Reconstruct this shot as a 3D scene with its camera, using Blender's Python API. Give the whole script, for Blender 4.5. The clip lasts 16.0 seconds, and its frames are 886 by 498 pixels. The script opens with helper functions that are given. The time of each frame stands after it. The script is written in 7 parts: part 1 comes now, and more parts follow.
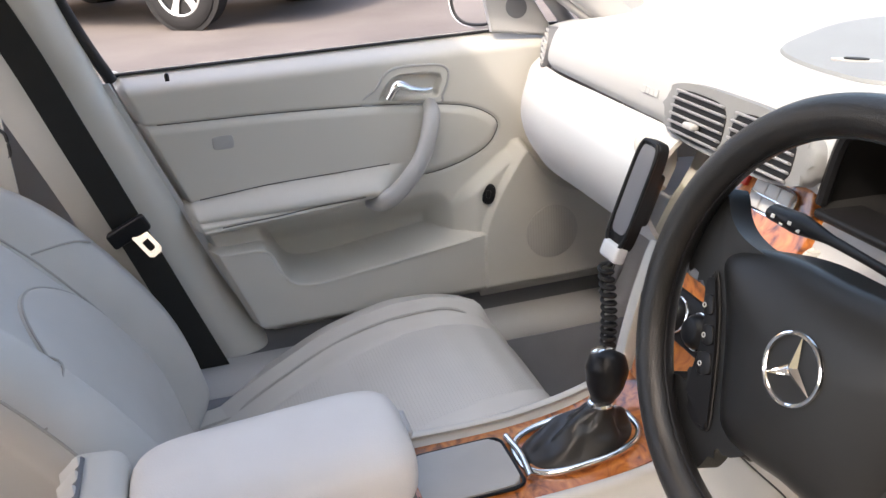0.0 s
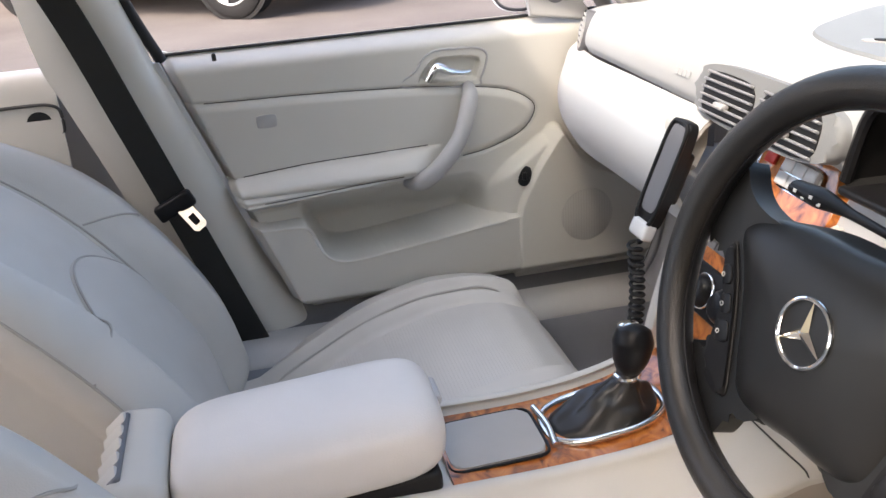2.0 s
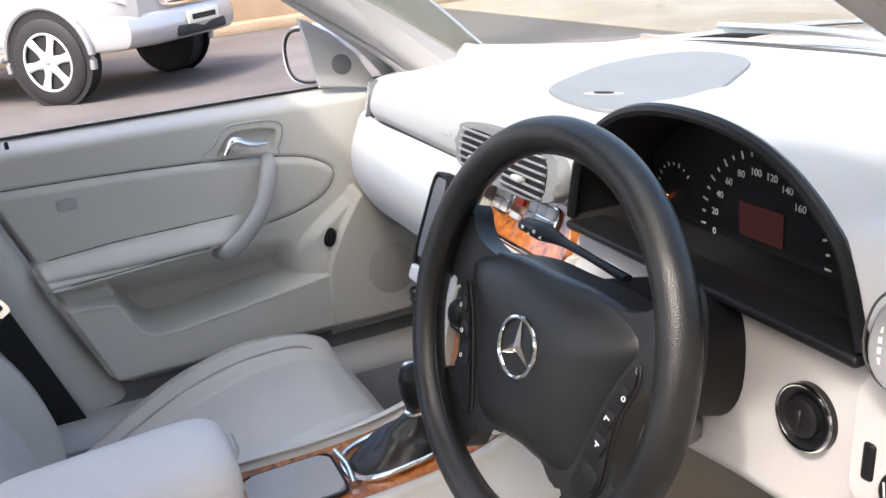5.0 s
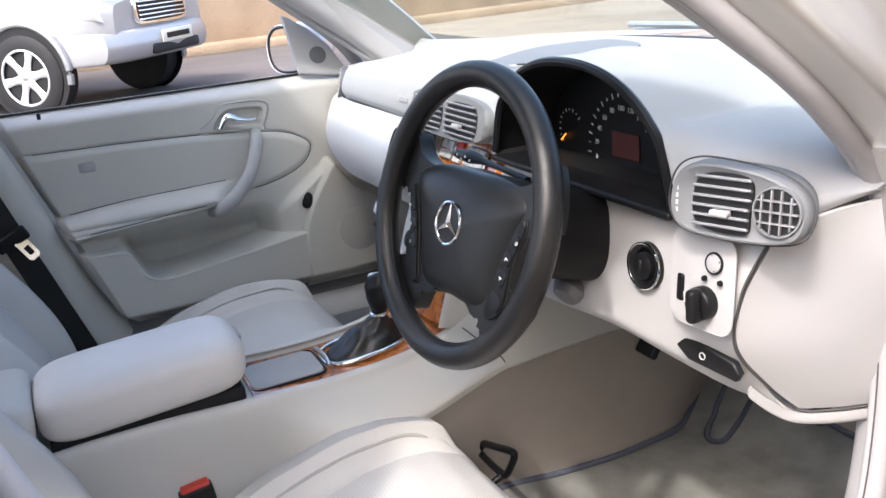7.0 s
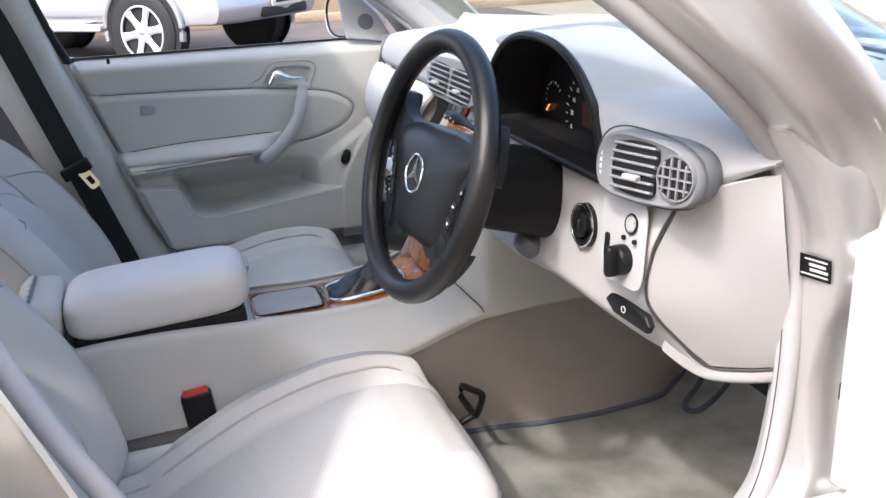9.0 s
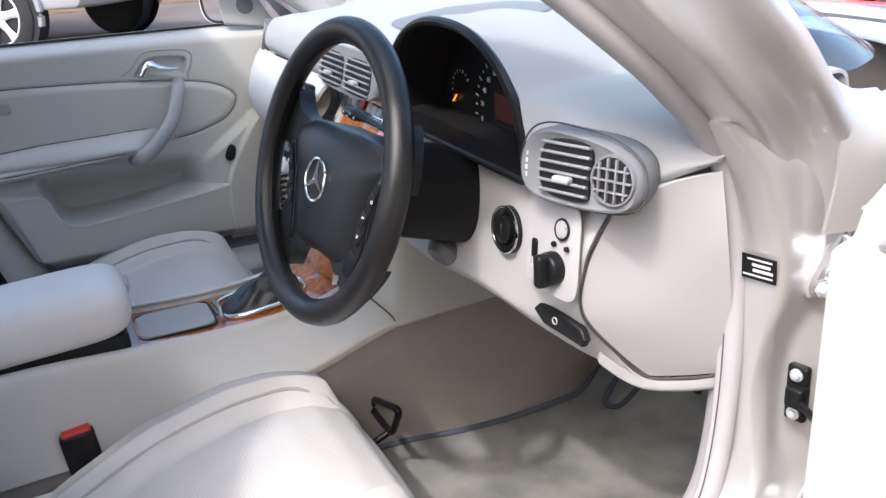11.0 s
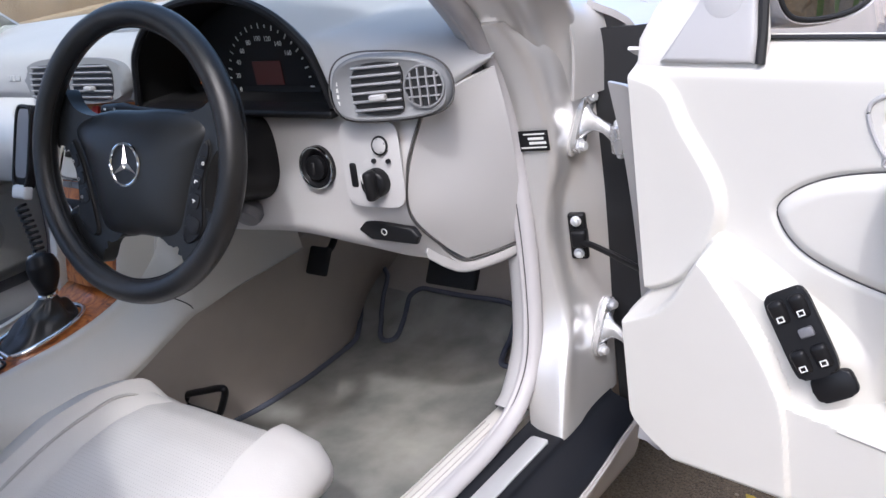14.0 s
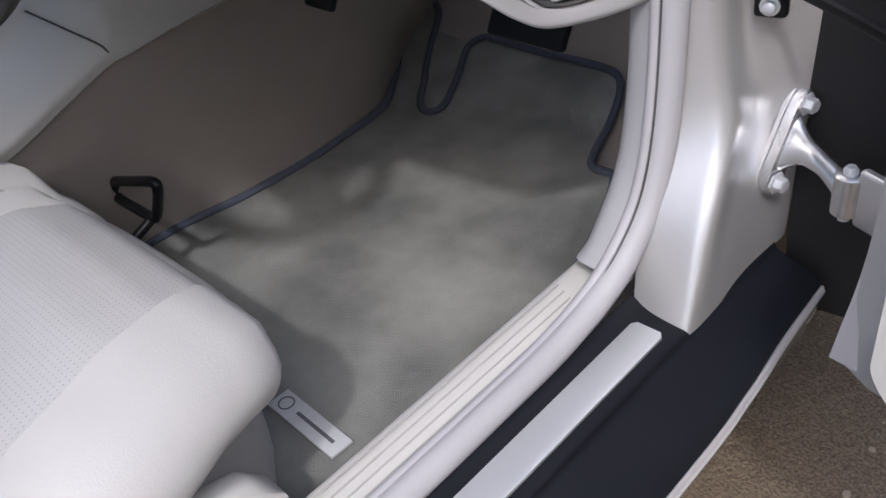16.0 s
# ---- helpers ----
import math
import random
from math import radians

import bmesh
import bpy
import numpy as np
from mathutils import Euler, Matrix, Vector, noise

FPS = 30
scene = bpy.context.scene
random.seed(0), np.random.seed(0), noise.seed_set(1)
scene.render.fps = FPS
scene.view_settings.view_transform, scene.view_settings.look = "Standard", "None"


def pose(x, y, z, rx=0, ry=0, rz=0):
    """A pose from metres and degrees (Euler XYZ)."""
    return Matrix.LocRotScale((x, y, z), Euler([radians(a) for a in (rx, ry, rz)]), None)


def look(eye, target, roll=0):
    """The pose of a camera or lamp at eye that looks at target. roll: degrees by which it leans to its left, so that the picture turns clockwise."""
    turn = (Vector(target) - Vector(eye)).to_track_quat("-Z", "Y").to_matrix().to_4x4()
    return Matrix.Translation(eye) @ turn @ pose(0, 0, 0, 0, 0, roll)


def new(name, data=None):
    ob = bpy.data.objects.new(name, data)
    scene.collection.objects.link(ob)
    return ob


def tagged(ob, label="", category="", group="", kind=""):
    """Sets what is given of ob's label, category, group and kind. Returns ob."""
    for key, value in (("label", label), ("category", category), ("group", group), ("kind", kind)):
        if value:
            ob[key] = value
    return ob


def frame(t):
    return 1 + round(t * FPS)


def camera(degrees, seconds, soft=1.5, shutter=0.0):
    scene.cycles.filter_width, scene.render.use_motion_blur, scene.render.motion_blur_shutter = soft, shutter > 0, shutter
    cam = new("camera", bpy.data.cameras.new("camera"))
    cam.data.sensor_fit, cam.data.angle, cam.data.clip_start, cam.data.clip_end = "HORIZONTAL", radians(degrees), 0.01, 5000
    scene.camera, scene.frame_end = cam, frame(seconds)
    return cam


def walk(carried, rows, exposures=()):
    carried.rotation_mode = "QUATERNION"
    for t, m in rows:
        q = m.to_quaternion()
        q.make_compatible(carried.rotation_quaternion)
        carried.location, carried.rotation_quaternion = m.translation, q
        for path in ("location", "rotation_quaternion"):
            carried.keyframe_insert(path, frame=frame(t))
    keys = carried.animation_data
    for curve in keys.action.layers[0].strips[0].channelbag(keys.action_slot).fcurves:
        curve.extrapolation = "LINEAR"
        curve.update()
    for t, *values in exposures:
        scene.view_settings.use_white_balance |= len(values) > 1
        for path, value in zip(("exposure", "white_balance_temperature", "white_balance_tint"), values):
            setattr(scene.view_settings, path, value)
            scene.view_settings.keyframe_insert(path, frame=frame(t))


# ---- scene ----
cam = camera(52.0, 16.0)

PATH = [
    (0, (0.823, -0.269, 1.189), (-0.965, 0.187, 0.419), -4.3),
    (0.5, (0.822, -0.266, 1.175), (-1.002, 0.061, 0.422), -4.5),
    (1, (0.834, -0.269, 1.174), (-0.978, 0.053, 0.389), -3.8),
    (1.5, (0.849, -0.267, 1.176), (-0.957, 0.073, 0.385), -3.7),
    (2, (0.866, -0.267, 1.18), (-0.94, 0.095, 0.401), -4.4),
    (2.5, (0.884, -0.244, 1.183), (-0.93, 0.111, 0.419), -5.8),
    (3, (0.895, -0.219, 1.187), (-0.923, 0.167, 0.449), -6.4),
    (3.5, (0.91, -0.203, 1.198), (-0.897, 0.272, 0.482), -6.2),
    (4, (0.942, -0.193, 1.217), (-0.823, 0.412, 0.495), -6.0),
    (4.2, (0.951, -0.177, 1.206), (-0.799, 0.471, 0.486), -5.8),
    (6.3, (1.16, -0.294, 1.174), (-0.611, 0.451, 0.617), -5.8),
    (6.5, (1.212, -0.311, 1.166), (-0.52, 0.52, 0.61), -5.6),
    (7, (1.33, -0.329, 1.159), (-0.414, 0.426, 0.534), -5.4),
    (7.5, (1.452, -0.274, 1.144), (-0.317, 0.398, 0.496), -1.2),
    (8, (1.544, -0.225, 1.148), (-0.256, 0.328, 0.475), -2.6),
    (8.2, (1.541, -0.225, 1.155), (-0.276, 0.313, 0.517), -2.8),
    (10.3, (1.492, -0.173, 1.131), (-0.275, 0.418, 0.405), -1.9),
    (10.5, (1.469, -0.175, 1.137), (-0.287, 0.458, 0.418), -2.0),
    (11, (1.398, -0.193, 1.149), (-0.308, 0.571, 0.438), -3.0),
    (11.5, (1.386, -0.259, 1.152), (-0.221, 0.682, 0.421), -3.7),
    (12, (1.384, -0.325, 1.132), (-0.143, 0.723, 0.378), -5.3),
    (12.5, (1.461, -0.409, 1.111), (-0.023, 0.72, 0.388), -7.2),
    (13, (1.512, -0.491, 1.123), (0.108, 0.74, 0.408), -8.8),
    (13.5, (1.461, -0.522, 1.135), (0.142, 0.849, 0.518), -9.7),
    (14, (1.365, -0.512, 1.097), (0.161, 0.906, 0.362), -9.7),
    (14.5, (1.265, -0.427, 1.06), (0.12, 0.972, 0.204), -9.3),
    (15, (1.192, -0.229, 1.009), (-0.05, 1.009, 0.046), -10.0),
    (15.5, (1.096, -0.112, 0.935), (-0.165, 0.973, -0.175), -10.8),
    (16, (1.024, -0.082, 0.88), (-0.178, 0.96, -0.331), -9.6),
]
walk(cam, [(t, look(eye, target, roll)) for t, eye, target, roll in PATH],
     [(0.0, 2.76, 7450, 13), (3.0, 2.74, 7300, 13), (6.3, 2.52, 6550, 11), (11.0, 2.32, 6250, 11), (12.5, 2.10, 6050, 12), (13.5, 2.0, 5950, 12), (14.5, 1.68, 5900, 12), (16.0, 1.38, 5850, 12)])

# ---- light and sky ----
world = bpy.data.worlds.new("sky")
scene.world = world
world.use_nodes = True
wn = world.node_tree.nodes
sky = wn.new("ShaderNodeTexSky")
sky.sky_type = "NISHITA"
sky.sun_disc = False
sky.air_density, sky.dust_density, sky.ozone_density = 0.8, 3.0, 0.6
sky.sun_elevation = radians(51)
sky.sun_rotation = radians(142)
wn["Background"].inputs["Strength"].default_value = 0.15
world.node_tree.links.new(sky.outputs["Color"], wn["Background"].inputs["Color"])
SUN_FROM = Vector((0.50, -0.64, 1.0)).normalized()
sun_data = bpy.data.lights.new("sun", "SUN")
sun_data.energy, sun_data.angle, sun_data.color = 0.52, radians(2.5), (1.0, 0.96, 0.92)
sun = new("sun", sun_data)
sun.matrix_world = look(SUN_FROM * 30, (0, 0, 0))


# ---- materials ----
def material(name, base, rough=0.5, metal=0.0, grain=0.0, grain_scale=400.0, bump=0.0, blotch=0.0, blotch_scale=6.0,
             tint=None, coat=0.0, specular=0.5):
    """A surface with a fine grain that shows as relief, and slow blotches of wear towards tint."""
    m = bpy.data.materials.new(name)
    m.use_nodes = True
    n, ln = m.node_tree.nodes, m.node_tree.links
    b = n["Principled BSDF"]
    b.inputs["Base Color"].default_value = (*base, 1)
    b.inputs["Roughness"].default_value = rough
    b.inputs["Metallic"].default_value = metal
    b.inputs["Coat Weight"].default_value = coat
    b.inputs["Specular IOR Level"].default_value = specular
    co = n.new("ShaderNodeTexCoord")
    if blotch > 0:
        t = n.new("ShaderNodeTexNoise")
        t.inputs["Scale"].default_value, t.inputs["Detail"].default_value = blotch_scale, 6
        ln.new(co.outputs["Object"], t.inputs["Vector"])
        ramp = n.new("ShaderNodeMapRange")
        ramp.inputs["From Min"].default_value, ramp.inputs["From Max"].default_value = 0.35, 0.7
        ramp.inputs["To Max"].default_value = blotch
        ln.new(t.outputs["Fac"], ramp.inputs["Value"])
        mix = n.new("ShaderNodeMix")
        mix.data_type = "RGBA"
        mix.inputs["A"].default_value = (*base, 1)
        mix.inputs["B"].default_value = (*(tint or [c * 0.5 for c in base]), 1)
        ln.new(ramp.outputs["Result"], mix.inputs["Factor"])
        ln.new(mix.outputs["Result"], b.inputs["Base Color"])
        rr = n.new("ShaderNodeMapRange")
        rr.inputs["To Min"].default_value, rr.inputs["To Max"].default_value = max(rough - 0.08, 0.02), min(rough + 0.1, 1)
        ln.new(t.outputs["Fac"], rr.inputs["Value"])
        ln.new(rr.outputs["Result"], b.inputs["Roughness"])
    if grain > 0:
        v = n.new("ShaderNodeTexVoronoi" if bump < 0 else "ShaderNodeTexNoise")
        v.inputs["Scale"].default_value = grain_scale
        ln.new(co.outputs["Object"], v.inputs["Vector"])
        bp = n.new("ShaderNodeBump")
        bp.inputs["Strength"].default_value = grain
        bp.inputs["Distance"].default_value = abs(bump) or 0.0005
        ln.new(v.outputs[0], bp.inputs["Height"])
        ln.new(bp.outputs["Normal"], b.inputs["Normal"])
    return m


def wood_material():
    m = bpy.data.materials.new("burl_walnut")
    m.use_nodes = True
    n, ln = m.node_tree.nodes, m.node_tree.links
    b = n["Principled BSDF"]
    co = n.new("ShaderNodeTexCoord")
    t = n.new("ShaderNodeTexNoise")
    t.inputs["Scale"].default_value, t.inputs["Detail"].default_value, t.inputs["Distortion"].default_value = 28, 8, 2.5
    ln.new(co.outputs["Object"], t.inputs["Vector"])
    r = n.new("ShaderNodeValToRGB")
    r.color_ramp.elements[0].position, r.color_ramp.elements[0].color = 0.3, (0.09, 0.022, 0.006, 1)
    r.color_ramp.elements[1].position, r.color_ramp.elements[1].color = 0.70, (0.60, 0.22, 0.05, 1)
    e = r.color_ramp.elements.new(0.48)
    e.color = (0.42, 0.125, 0.026, 1)
    ln.new(t.outputs["Fac"], r.inputs["Fac"])
    ln.new(r.outputs["Color"], b.inputs["Base Color"])
    b.inputs["Roughness"].default_value = 0.3
    b.inputs["Coat Weight"].default_value, b.inputs["Coat Roughness"].default_value = 1.0, 0.05
    return m


def glass_material(name, tint=(0.95, 0.98, 0.97), gloss=0.02):
    """A thin pane: clear, with a mirror film that grows towards grazing angles."""
    m = bpy.data.materials.new(name)
    m.use_nodes = True
    n, ln = m.node_tree.nodes, m.node_tree.links
    out = n["Material Output"]
    tr, gl, mx, fr = n.new("ShaderNodeBsdfTransparent"), n.new("ShaderNodeBsdfGlossy"), n.new("ShaderNodeMixShader"), n.new("ShaderNodeLayerWeight")
    tr.inputs["Color"].default_value = (*tint, 1)
    gl.inputs["Roughness"].default_value = gloss
    pw, ad = n.new("ShaderNodeMath"), n.new("ShaderNodeMath")
    pw.operation, ad.operation = "POWER", "MULTIPLY_ADD"
    pw.inputs[1].default_value, ad.inputs[1].default_value, ad.inputs[2].default_value = 4.0, 0.45, 0.025
    ln.new(fr.outputs["Facing"], pw.inputs[0])
    ln.new(pw.outputs[0], ad.inputs[0])
    ln.new(ad.outputs[0], mx.inputs["Fac"])
    ln.new(tr.outputs["BSDF"], mx.inputs[1])
    ln.new(gl.outputs["BSDF"], mx.inputs[2])
    ln.new(mx.outputs["Shader"], out.inputs["Surface"])
    return m


def glow_material(name, colour, strength):
    m = bpy.data.materials.new(name)
    m.use_nodes = True
    b = m.node_tree.nodes["Principled BSDF"]
    b.inputs["Base Color"].default_value = (*colour, 1)
    b.inputs["Emission Color"].default_value = (*colour, 1)
    b.inputs["Emission Strength"].default_value = strength
    return m


LEATHER = material("grey_leather", (0.55, 0.535, 0.505), 0.48, grain=0.25, grain_scale=520, bump=-0.0006, blotch=0.18, blotch_scale=7)
TRIM = material("grey_soft_plastic", (0.56, 0.545, 0.505), 0.5, grain=0.2, grain_scale=900, blotch=0.08, blotch_scale=5)
TRIM_COOL = material("cool_grey_plastic", (0.40, 0.395, 0.395), 0.45, grain=0.2, grain_scale=900, blotch=0.08, blotch_scale=5)
DASH = material("dash_skin", (0.40, 0.405, 0.41), 0.72, grain=0.3, grain_scale=700, bump=-0.0005, blotch=0.1, blotch_scale=6, specular=0.12)
# dash skin darkened for the vent surrounds, their shade put into the colour
DASH_SHADED = material("shaded_dash_skin", (0.20, 0.205, 0.212), 0.62, grain=0.3, grain_scale=700, bump=-0.0005, blotch=0.1, blotch_scale=6, specular=0.3)
SLAT = material("vent_slat_grey", (0.24, 0.24, 0.25), 0.3, blotch=0.1, blotch_scale=20)
KEY = material("pale_grey_key", (0.60, 0.60, 0.60), 0.35, blotch=0.08, blotch_scale=40)
VENT_GREY = material("vent_grey_plastic", (0.13, 0.13, 0.14), 0.4, blotch=0.1, blotch_scale=20)
# near-black; on vents, wells and slots it puts their inner shade into colour
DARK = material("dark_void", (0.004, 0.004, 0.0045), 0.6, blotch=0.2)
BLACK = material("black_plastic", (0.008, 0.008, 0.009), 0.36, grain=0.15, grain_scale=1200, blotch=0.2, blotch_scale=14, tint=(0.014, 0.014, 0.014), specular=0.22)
BLACK_SOFT = material("soft_black_plastic", (0.010, 0.0105, 0.011), 0.38, grain=0.2, grain_scale=1400, blotch=0.3, blotch_scale=16, tint=(0.016, 0.016, 0.016), specular=0.4)
BLACK_LEATHER = material("black_wheel_leather", (0.008, 0.008, 0.0085), 0.33, grain=0.35, grain_scale=900, bump=-0.0006, blotch=0.45, blotch_scale=14, tint=(0.026, 0.024, 0.022), specular=0.45)
SEAM = material("seam_shadow", (0.06, 0.057, 0.055), 0.7, blotch=0.2)
CHROME = material("chrome", (0.85, 0.84, 0.82), 0.10, 1.0, blotch=0.12, blotch_scale=25)
ALU = material("brushed_aluminium", (0.66, 0.67, 0.68), 0.40, 0.55, grain=0.15, grain_scale=900, blotch=0.12, blotch_scale=20)
SILVER = material("silver_paint", (0.58, 0.57, 0.555), 0.34, 0.55, grain=0.06, grain_scale=2500, blotch=0.12, blotch_scale=4, coat=0.6)
BODY = material("pale_silver_paint", (0.56, 0.54, 0.53), 0.32, 0.35, blotch=0.1, blotch_scale=2, coat=1.0)
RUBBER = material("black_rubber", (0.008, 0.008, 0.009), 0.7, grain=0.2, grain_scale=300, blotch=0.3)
SILL_BLACK = material("sill_black", (0.008, 0.009, 0.012), 0.42, grain=0.1, grain_scale=600, blotch=0.3, blotch_scale=12, tint=(0.014, 0.015, 0.018), specular=0.2)
SEAL = material("grey_seal", (0.41, 0.398, 0.403), 0.6, grain=0.2, grain_scale=700, blotch=0.12, blotch_scale=9)
CARPET = material("grey_carpet", (0.43, 0.385, 0.34), 0.95, grain=0.9, grain_scale=650, bump=0.002, blotch=0.45, blotch_scale=5, tint=(0.29, 0.26, 0.23), specular=0.1)
MAT_PILE = material("grey_mat_pile", (0.33, 0.325, 0.295), 0.95, grain=0.9, grain_scale=800, bump=0.002, blotch=0.9, blotch_scale=6.5, tint=(0.10, 0.104, 0.10), specular=0.1)
MAT_EDGE = material("blue_grey_binding", (0.085, 0.095, 0.125), 0.85, grain=0.4, grain_scale=600, blotch=0.2)
BELT = material("black_webbing", (0.010, 0.010, 0.009), 0.75, grain=0.5, grain_scale=700, blotch=0.2)
RED = material("red_plastic", (0.55, 0.035, 0.02), 0.4, blotch=0.1)
WHITE_MARK = material("white_print", (0.62, 0.62, 0.60), 0.6, blotch=0.1, blotch_scale=60)
TRAY = material("tray_grey", (0.40, 0.39, 0.37), 0.45, grain=0.2, grain_scale=900, blotch=0.15, blotch_scale=12)
HINGE = material("satin_hinge_metal", (0.62, 0.62, 0.62), 0.24, 0.8, blotch=0.2, blotch_scale=40)
FASCIA = material("light_grey_fascia", (0.45, 0.443, 0.438), 0.46, grain=0.2, grain_scale=900, blotch=0.08, blotch_scale=5)
# fascia plastic made paler: the bright light on the lid is in its colour
GLOVE = material("lit_glove_lid", (0.55, 0.54, 0.525), 0.36, grain=0.15, grain_scale=900, blotch=0.08, blotch_scale=5)
# dash grey with the shade on the loudspeaker cover mixed into it
COVER_SHADED = material("shaded_cover_mesh", (0.20, 0.205, 0.21), 0.5, grain=0.4, grain_scale=900, bump=-0.0006, blotch=0.06, blotch_scale=6)
# mat pile turned darker and bluer to carry the passenger footwell's shade
PASS_PILE = material("shaded_mat_pile", (0.27, 0.28, 0.315), 0.95, grain=0.9, grain_scale=800, bump=0.002, blotch=0.5, blotch_scale=7, tint=(0.18, 0.187, 0.21), specular=0.1)
WOOD = wood_material()


def perforated(m):
    """Rows of fine punched holes added to a leather."""
    n, ln = m.node_tree.nodes, m.node_tree.links
    b = n["Principled BSDF"]
    source = b.inputs["Base Color"].links[0].from_socket
    co, mul, fr, off, ln2, lt, mix = (n.new(k) for k in ("ShaderNodeTexCoord", "ShaderNodeVectorMath", "ShaderNodeVectorMath", "ShaderNodeVectorMath", "ShaderNodeVectorMath", "ShaderNodeMath", "ShaderNodeMix"))
    mul.operation, fr.operation, off.operation, ln2.operation, lt.operation = "MULTIPLY", "FRACTION", "SUBTRACT", "LENGTH", "LESS_THAN"
    mul.inputs[1].default_value = (190, 190, 0)
    off.inputs[1].default_value = (0.5, 0.5, 0)
    lt.inputs[1].default_value = 0.15
    mix.data_type = "RGBA"
    mix.inputs["B"].default_value = (0.40, 0.385, 0.36, 1)
    ln.new(co.outputs["Object"], mul.inputs[0])
    ln.new(mul.outputs[0], fr.inputs[0])
    ln.new(fr.outputs[0], off.inputs[0])
    ln.new(off.outputs[0], ln2.inputs[0])
    ln.new(ln2.outputs["Value"], lt.inputs[0])
    ln.new(lt.outputs[0], mix.inputs["Factor"])
    ln.new(source, mix.inputs["A"])
    ln.new(mix.outputs["Result"], b.inputs["Base Color"])
    return m


PERFORATED = perforated(material("perforated_leather", (0.55, 0.535, 0.505), 0.5, grain=0.25, grain_scale=520, bump=-0.0006, blotch=0.18, blotch_scale=7))
GRILLE = perforated(material("speaker_grille", (0.47, 0.46, 0.435), 0.6, blotch=0.05))
# seat leather lightened, so the colour holds the soft light on the armrest top
ARM_LEATHER = material("lit_armrest_leather", (0.70, 0.665, 0.63), 0.42, grain=0.25, grain_scale=520, bump=-0.0006, blotch=0.15, blotch_scale=9)
PIPING = material("leather_piping", (0.40, 0.385, 0.355), 0.6, blotch=0.15)
SCREEN_GLASS = glass_material("windscreen_glass", (0.84, 0.88, 0.86))
MIRROR = material("mirror_glass", (0.9, 0.9, 0.9), 0.01, 1.0)
ASPHALT = material("asphalt", (0.135, 0.120, 0.112), 0.85, grain=0.5, grain_scale=110, bump=0.004, blotch=0.85, blotch_scale=0.55, tint=(0.068, 0.060, 0.056))
GRAVEL = material("grit_ground", (0.21, 0.155, 0.095), 0.95, grain=1.0, grain_scale=160, bump=0.006, blotch=0.95, blotch_scale=330, tint=(0.075, 0.055, 0.034))


# ---- mesh helpers ----
def part(name, bm, mat, parent=None, label="", smooth=40):
    """Links a bmesh as one mesh object under a thing or part."""
    me = bpy.data.meshes.new(name)
    bmesh.ops.recalc_face_normals(bm, faces=bm.faces)
    bm.to_mesh(me)
    bm.free()
    me.materials.append(mat)
    me.polygons.foreach_set("use_smooth", [True] * len(me.polygons))
    me.set_sharp_from_angle(angle=radians(smooth))
    ob = new(name, me)
    if parent is not None:
        ob.parent = parent
    if label:
        ob["label"] = label
    return ob


def thing(name, label, category, place=(0, 0, 0), group="", kind=""):
    ob = new(name)
    ob.location = place
    bpy.context.view_layer.update()
    return tagged(ob, label, category, group, kind)


def under(parent, ob):
    """Puts a part made in world places under a thing that stands elsewhere."""
    ob.parent = parent
    ob.matrix_parent_inverse = parent.matrix_world.inverted()
    return ob


def rbox(sx, sy, sz, r=0.005, seg=3, m=None):
    """A box of that size about the origin with rounded edges."""
    bm = bmesh.new()
    bmesh.ops.create_cube(bm, size=1, matrix=Matrix.Diagonal((sx, sy, sz, 1)))
    r = min(r, 0.49 * min(sx, sy, sz))
    if r > 0:
        bmesh.ops.bevel(bm, geom=bm.edges[:], offset=r, segments=seg, affect="EDGES", profile=0.5)
    if m is not None:
        bm.transform(m)
    return bm


def join(*parts):
    out = bmesh.new()
    for b in parts:
        me = bpy.data.meshes.new("tmp")
        b.to_mesh(me)
        b.free()
        out.from_mesh(me)
        bpy.data.meshes.remove(me)
    return out


def skin(rings, closed=True, caps=True):
    """Faces between rings of equal length."""
    bm = bmesh.new()
    vs = [[bm.verts.new(p) for p in ring] for ring in rings]
    n = len(vs[0])
    for a, b in zip(vs, vs[1:]):
        for i in range(n if closed else n - 1):
            j = (i + 1) % n
            bm.faces.new((a[i], a[j], b[j], b[i]))
    if closed and caps:
        bm.faces.new(vs[0][::-1])
        bm.faces.new(vs[-1])
    return bm


def curve_through(points, n, closed=False):
    """n points on a smooth line through the given ones."""
    p = [Vector(q) for q in points]
    k = len(p)
    out = []
    spans = k if closed else k - 1
    for i in range(n):
        u = i / (n if closed else n - 1) * spans
        s = min(int(u), spans - 1)
        f = u - s
        if closed:
            a, b, c, d = p[(s - 1) % k], p[s % k], p[(s + 1) % k], p[(s + 2) % k]
        else:
            b, c = p[s], p[s + 1]
            a = p[s - 1] if s else b * 2 - c
            d = p[s + 2] if s + 2 < k else c * 2 - b
        out.append(0.5 * ((2 * b) + (c - a) * f + (2 * a - 5 * b + 4 * c - d) * f * f + (3 * b - a - 3 * c + d) * f ** 3))
    return out


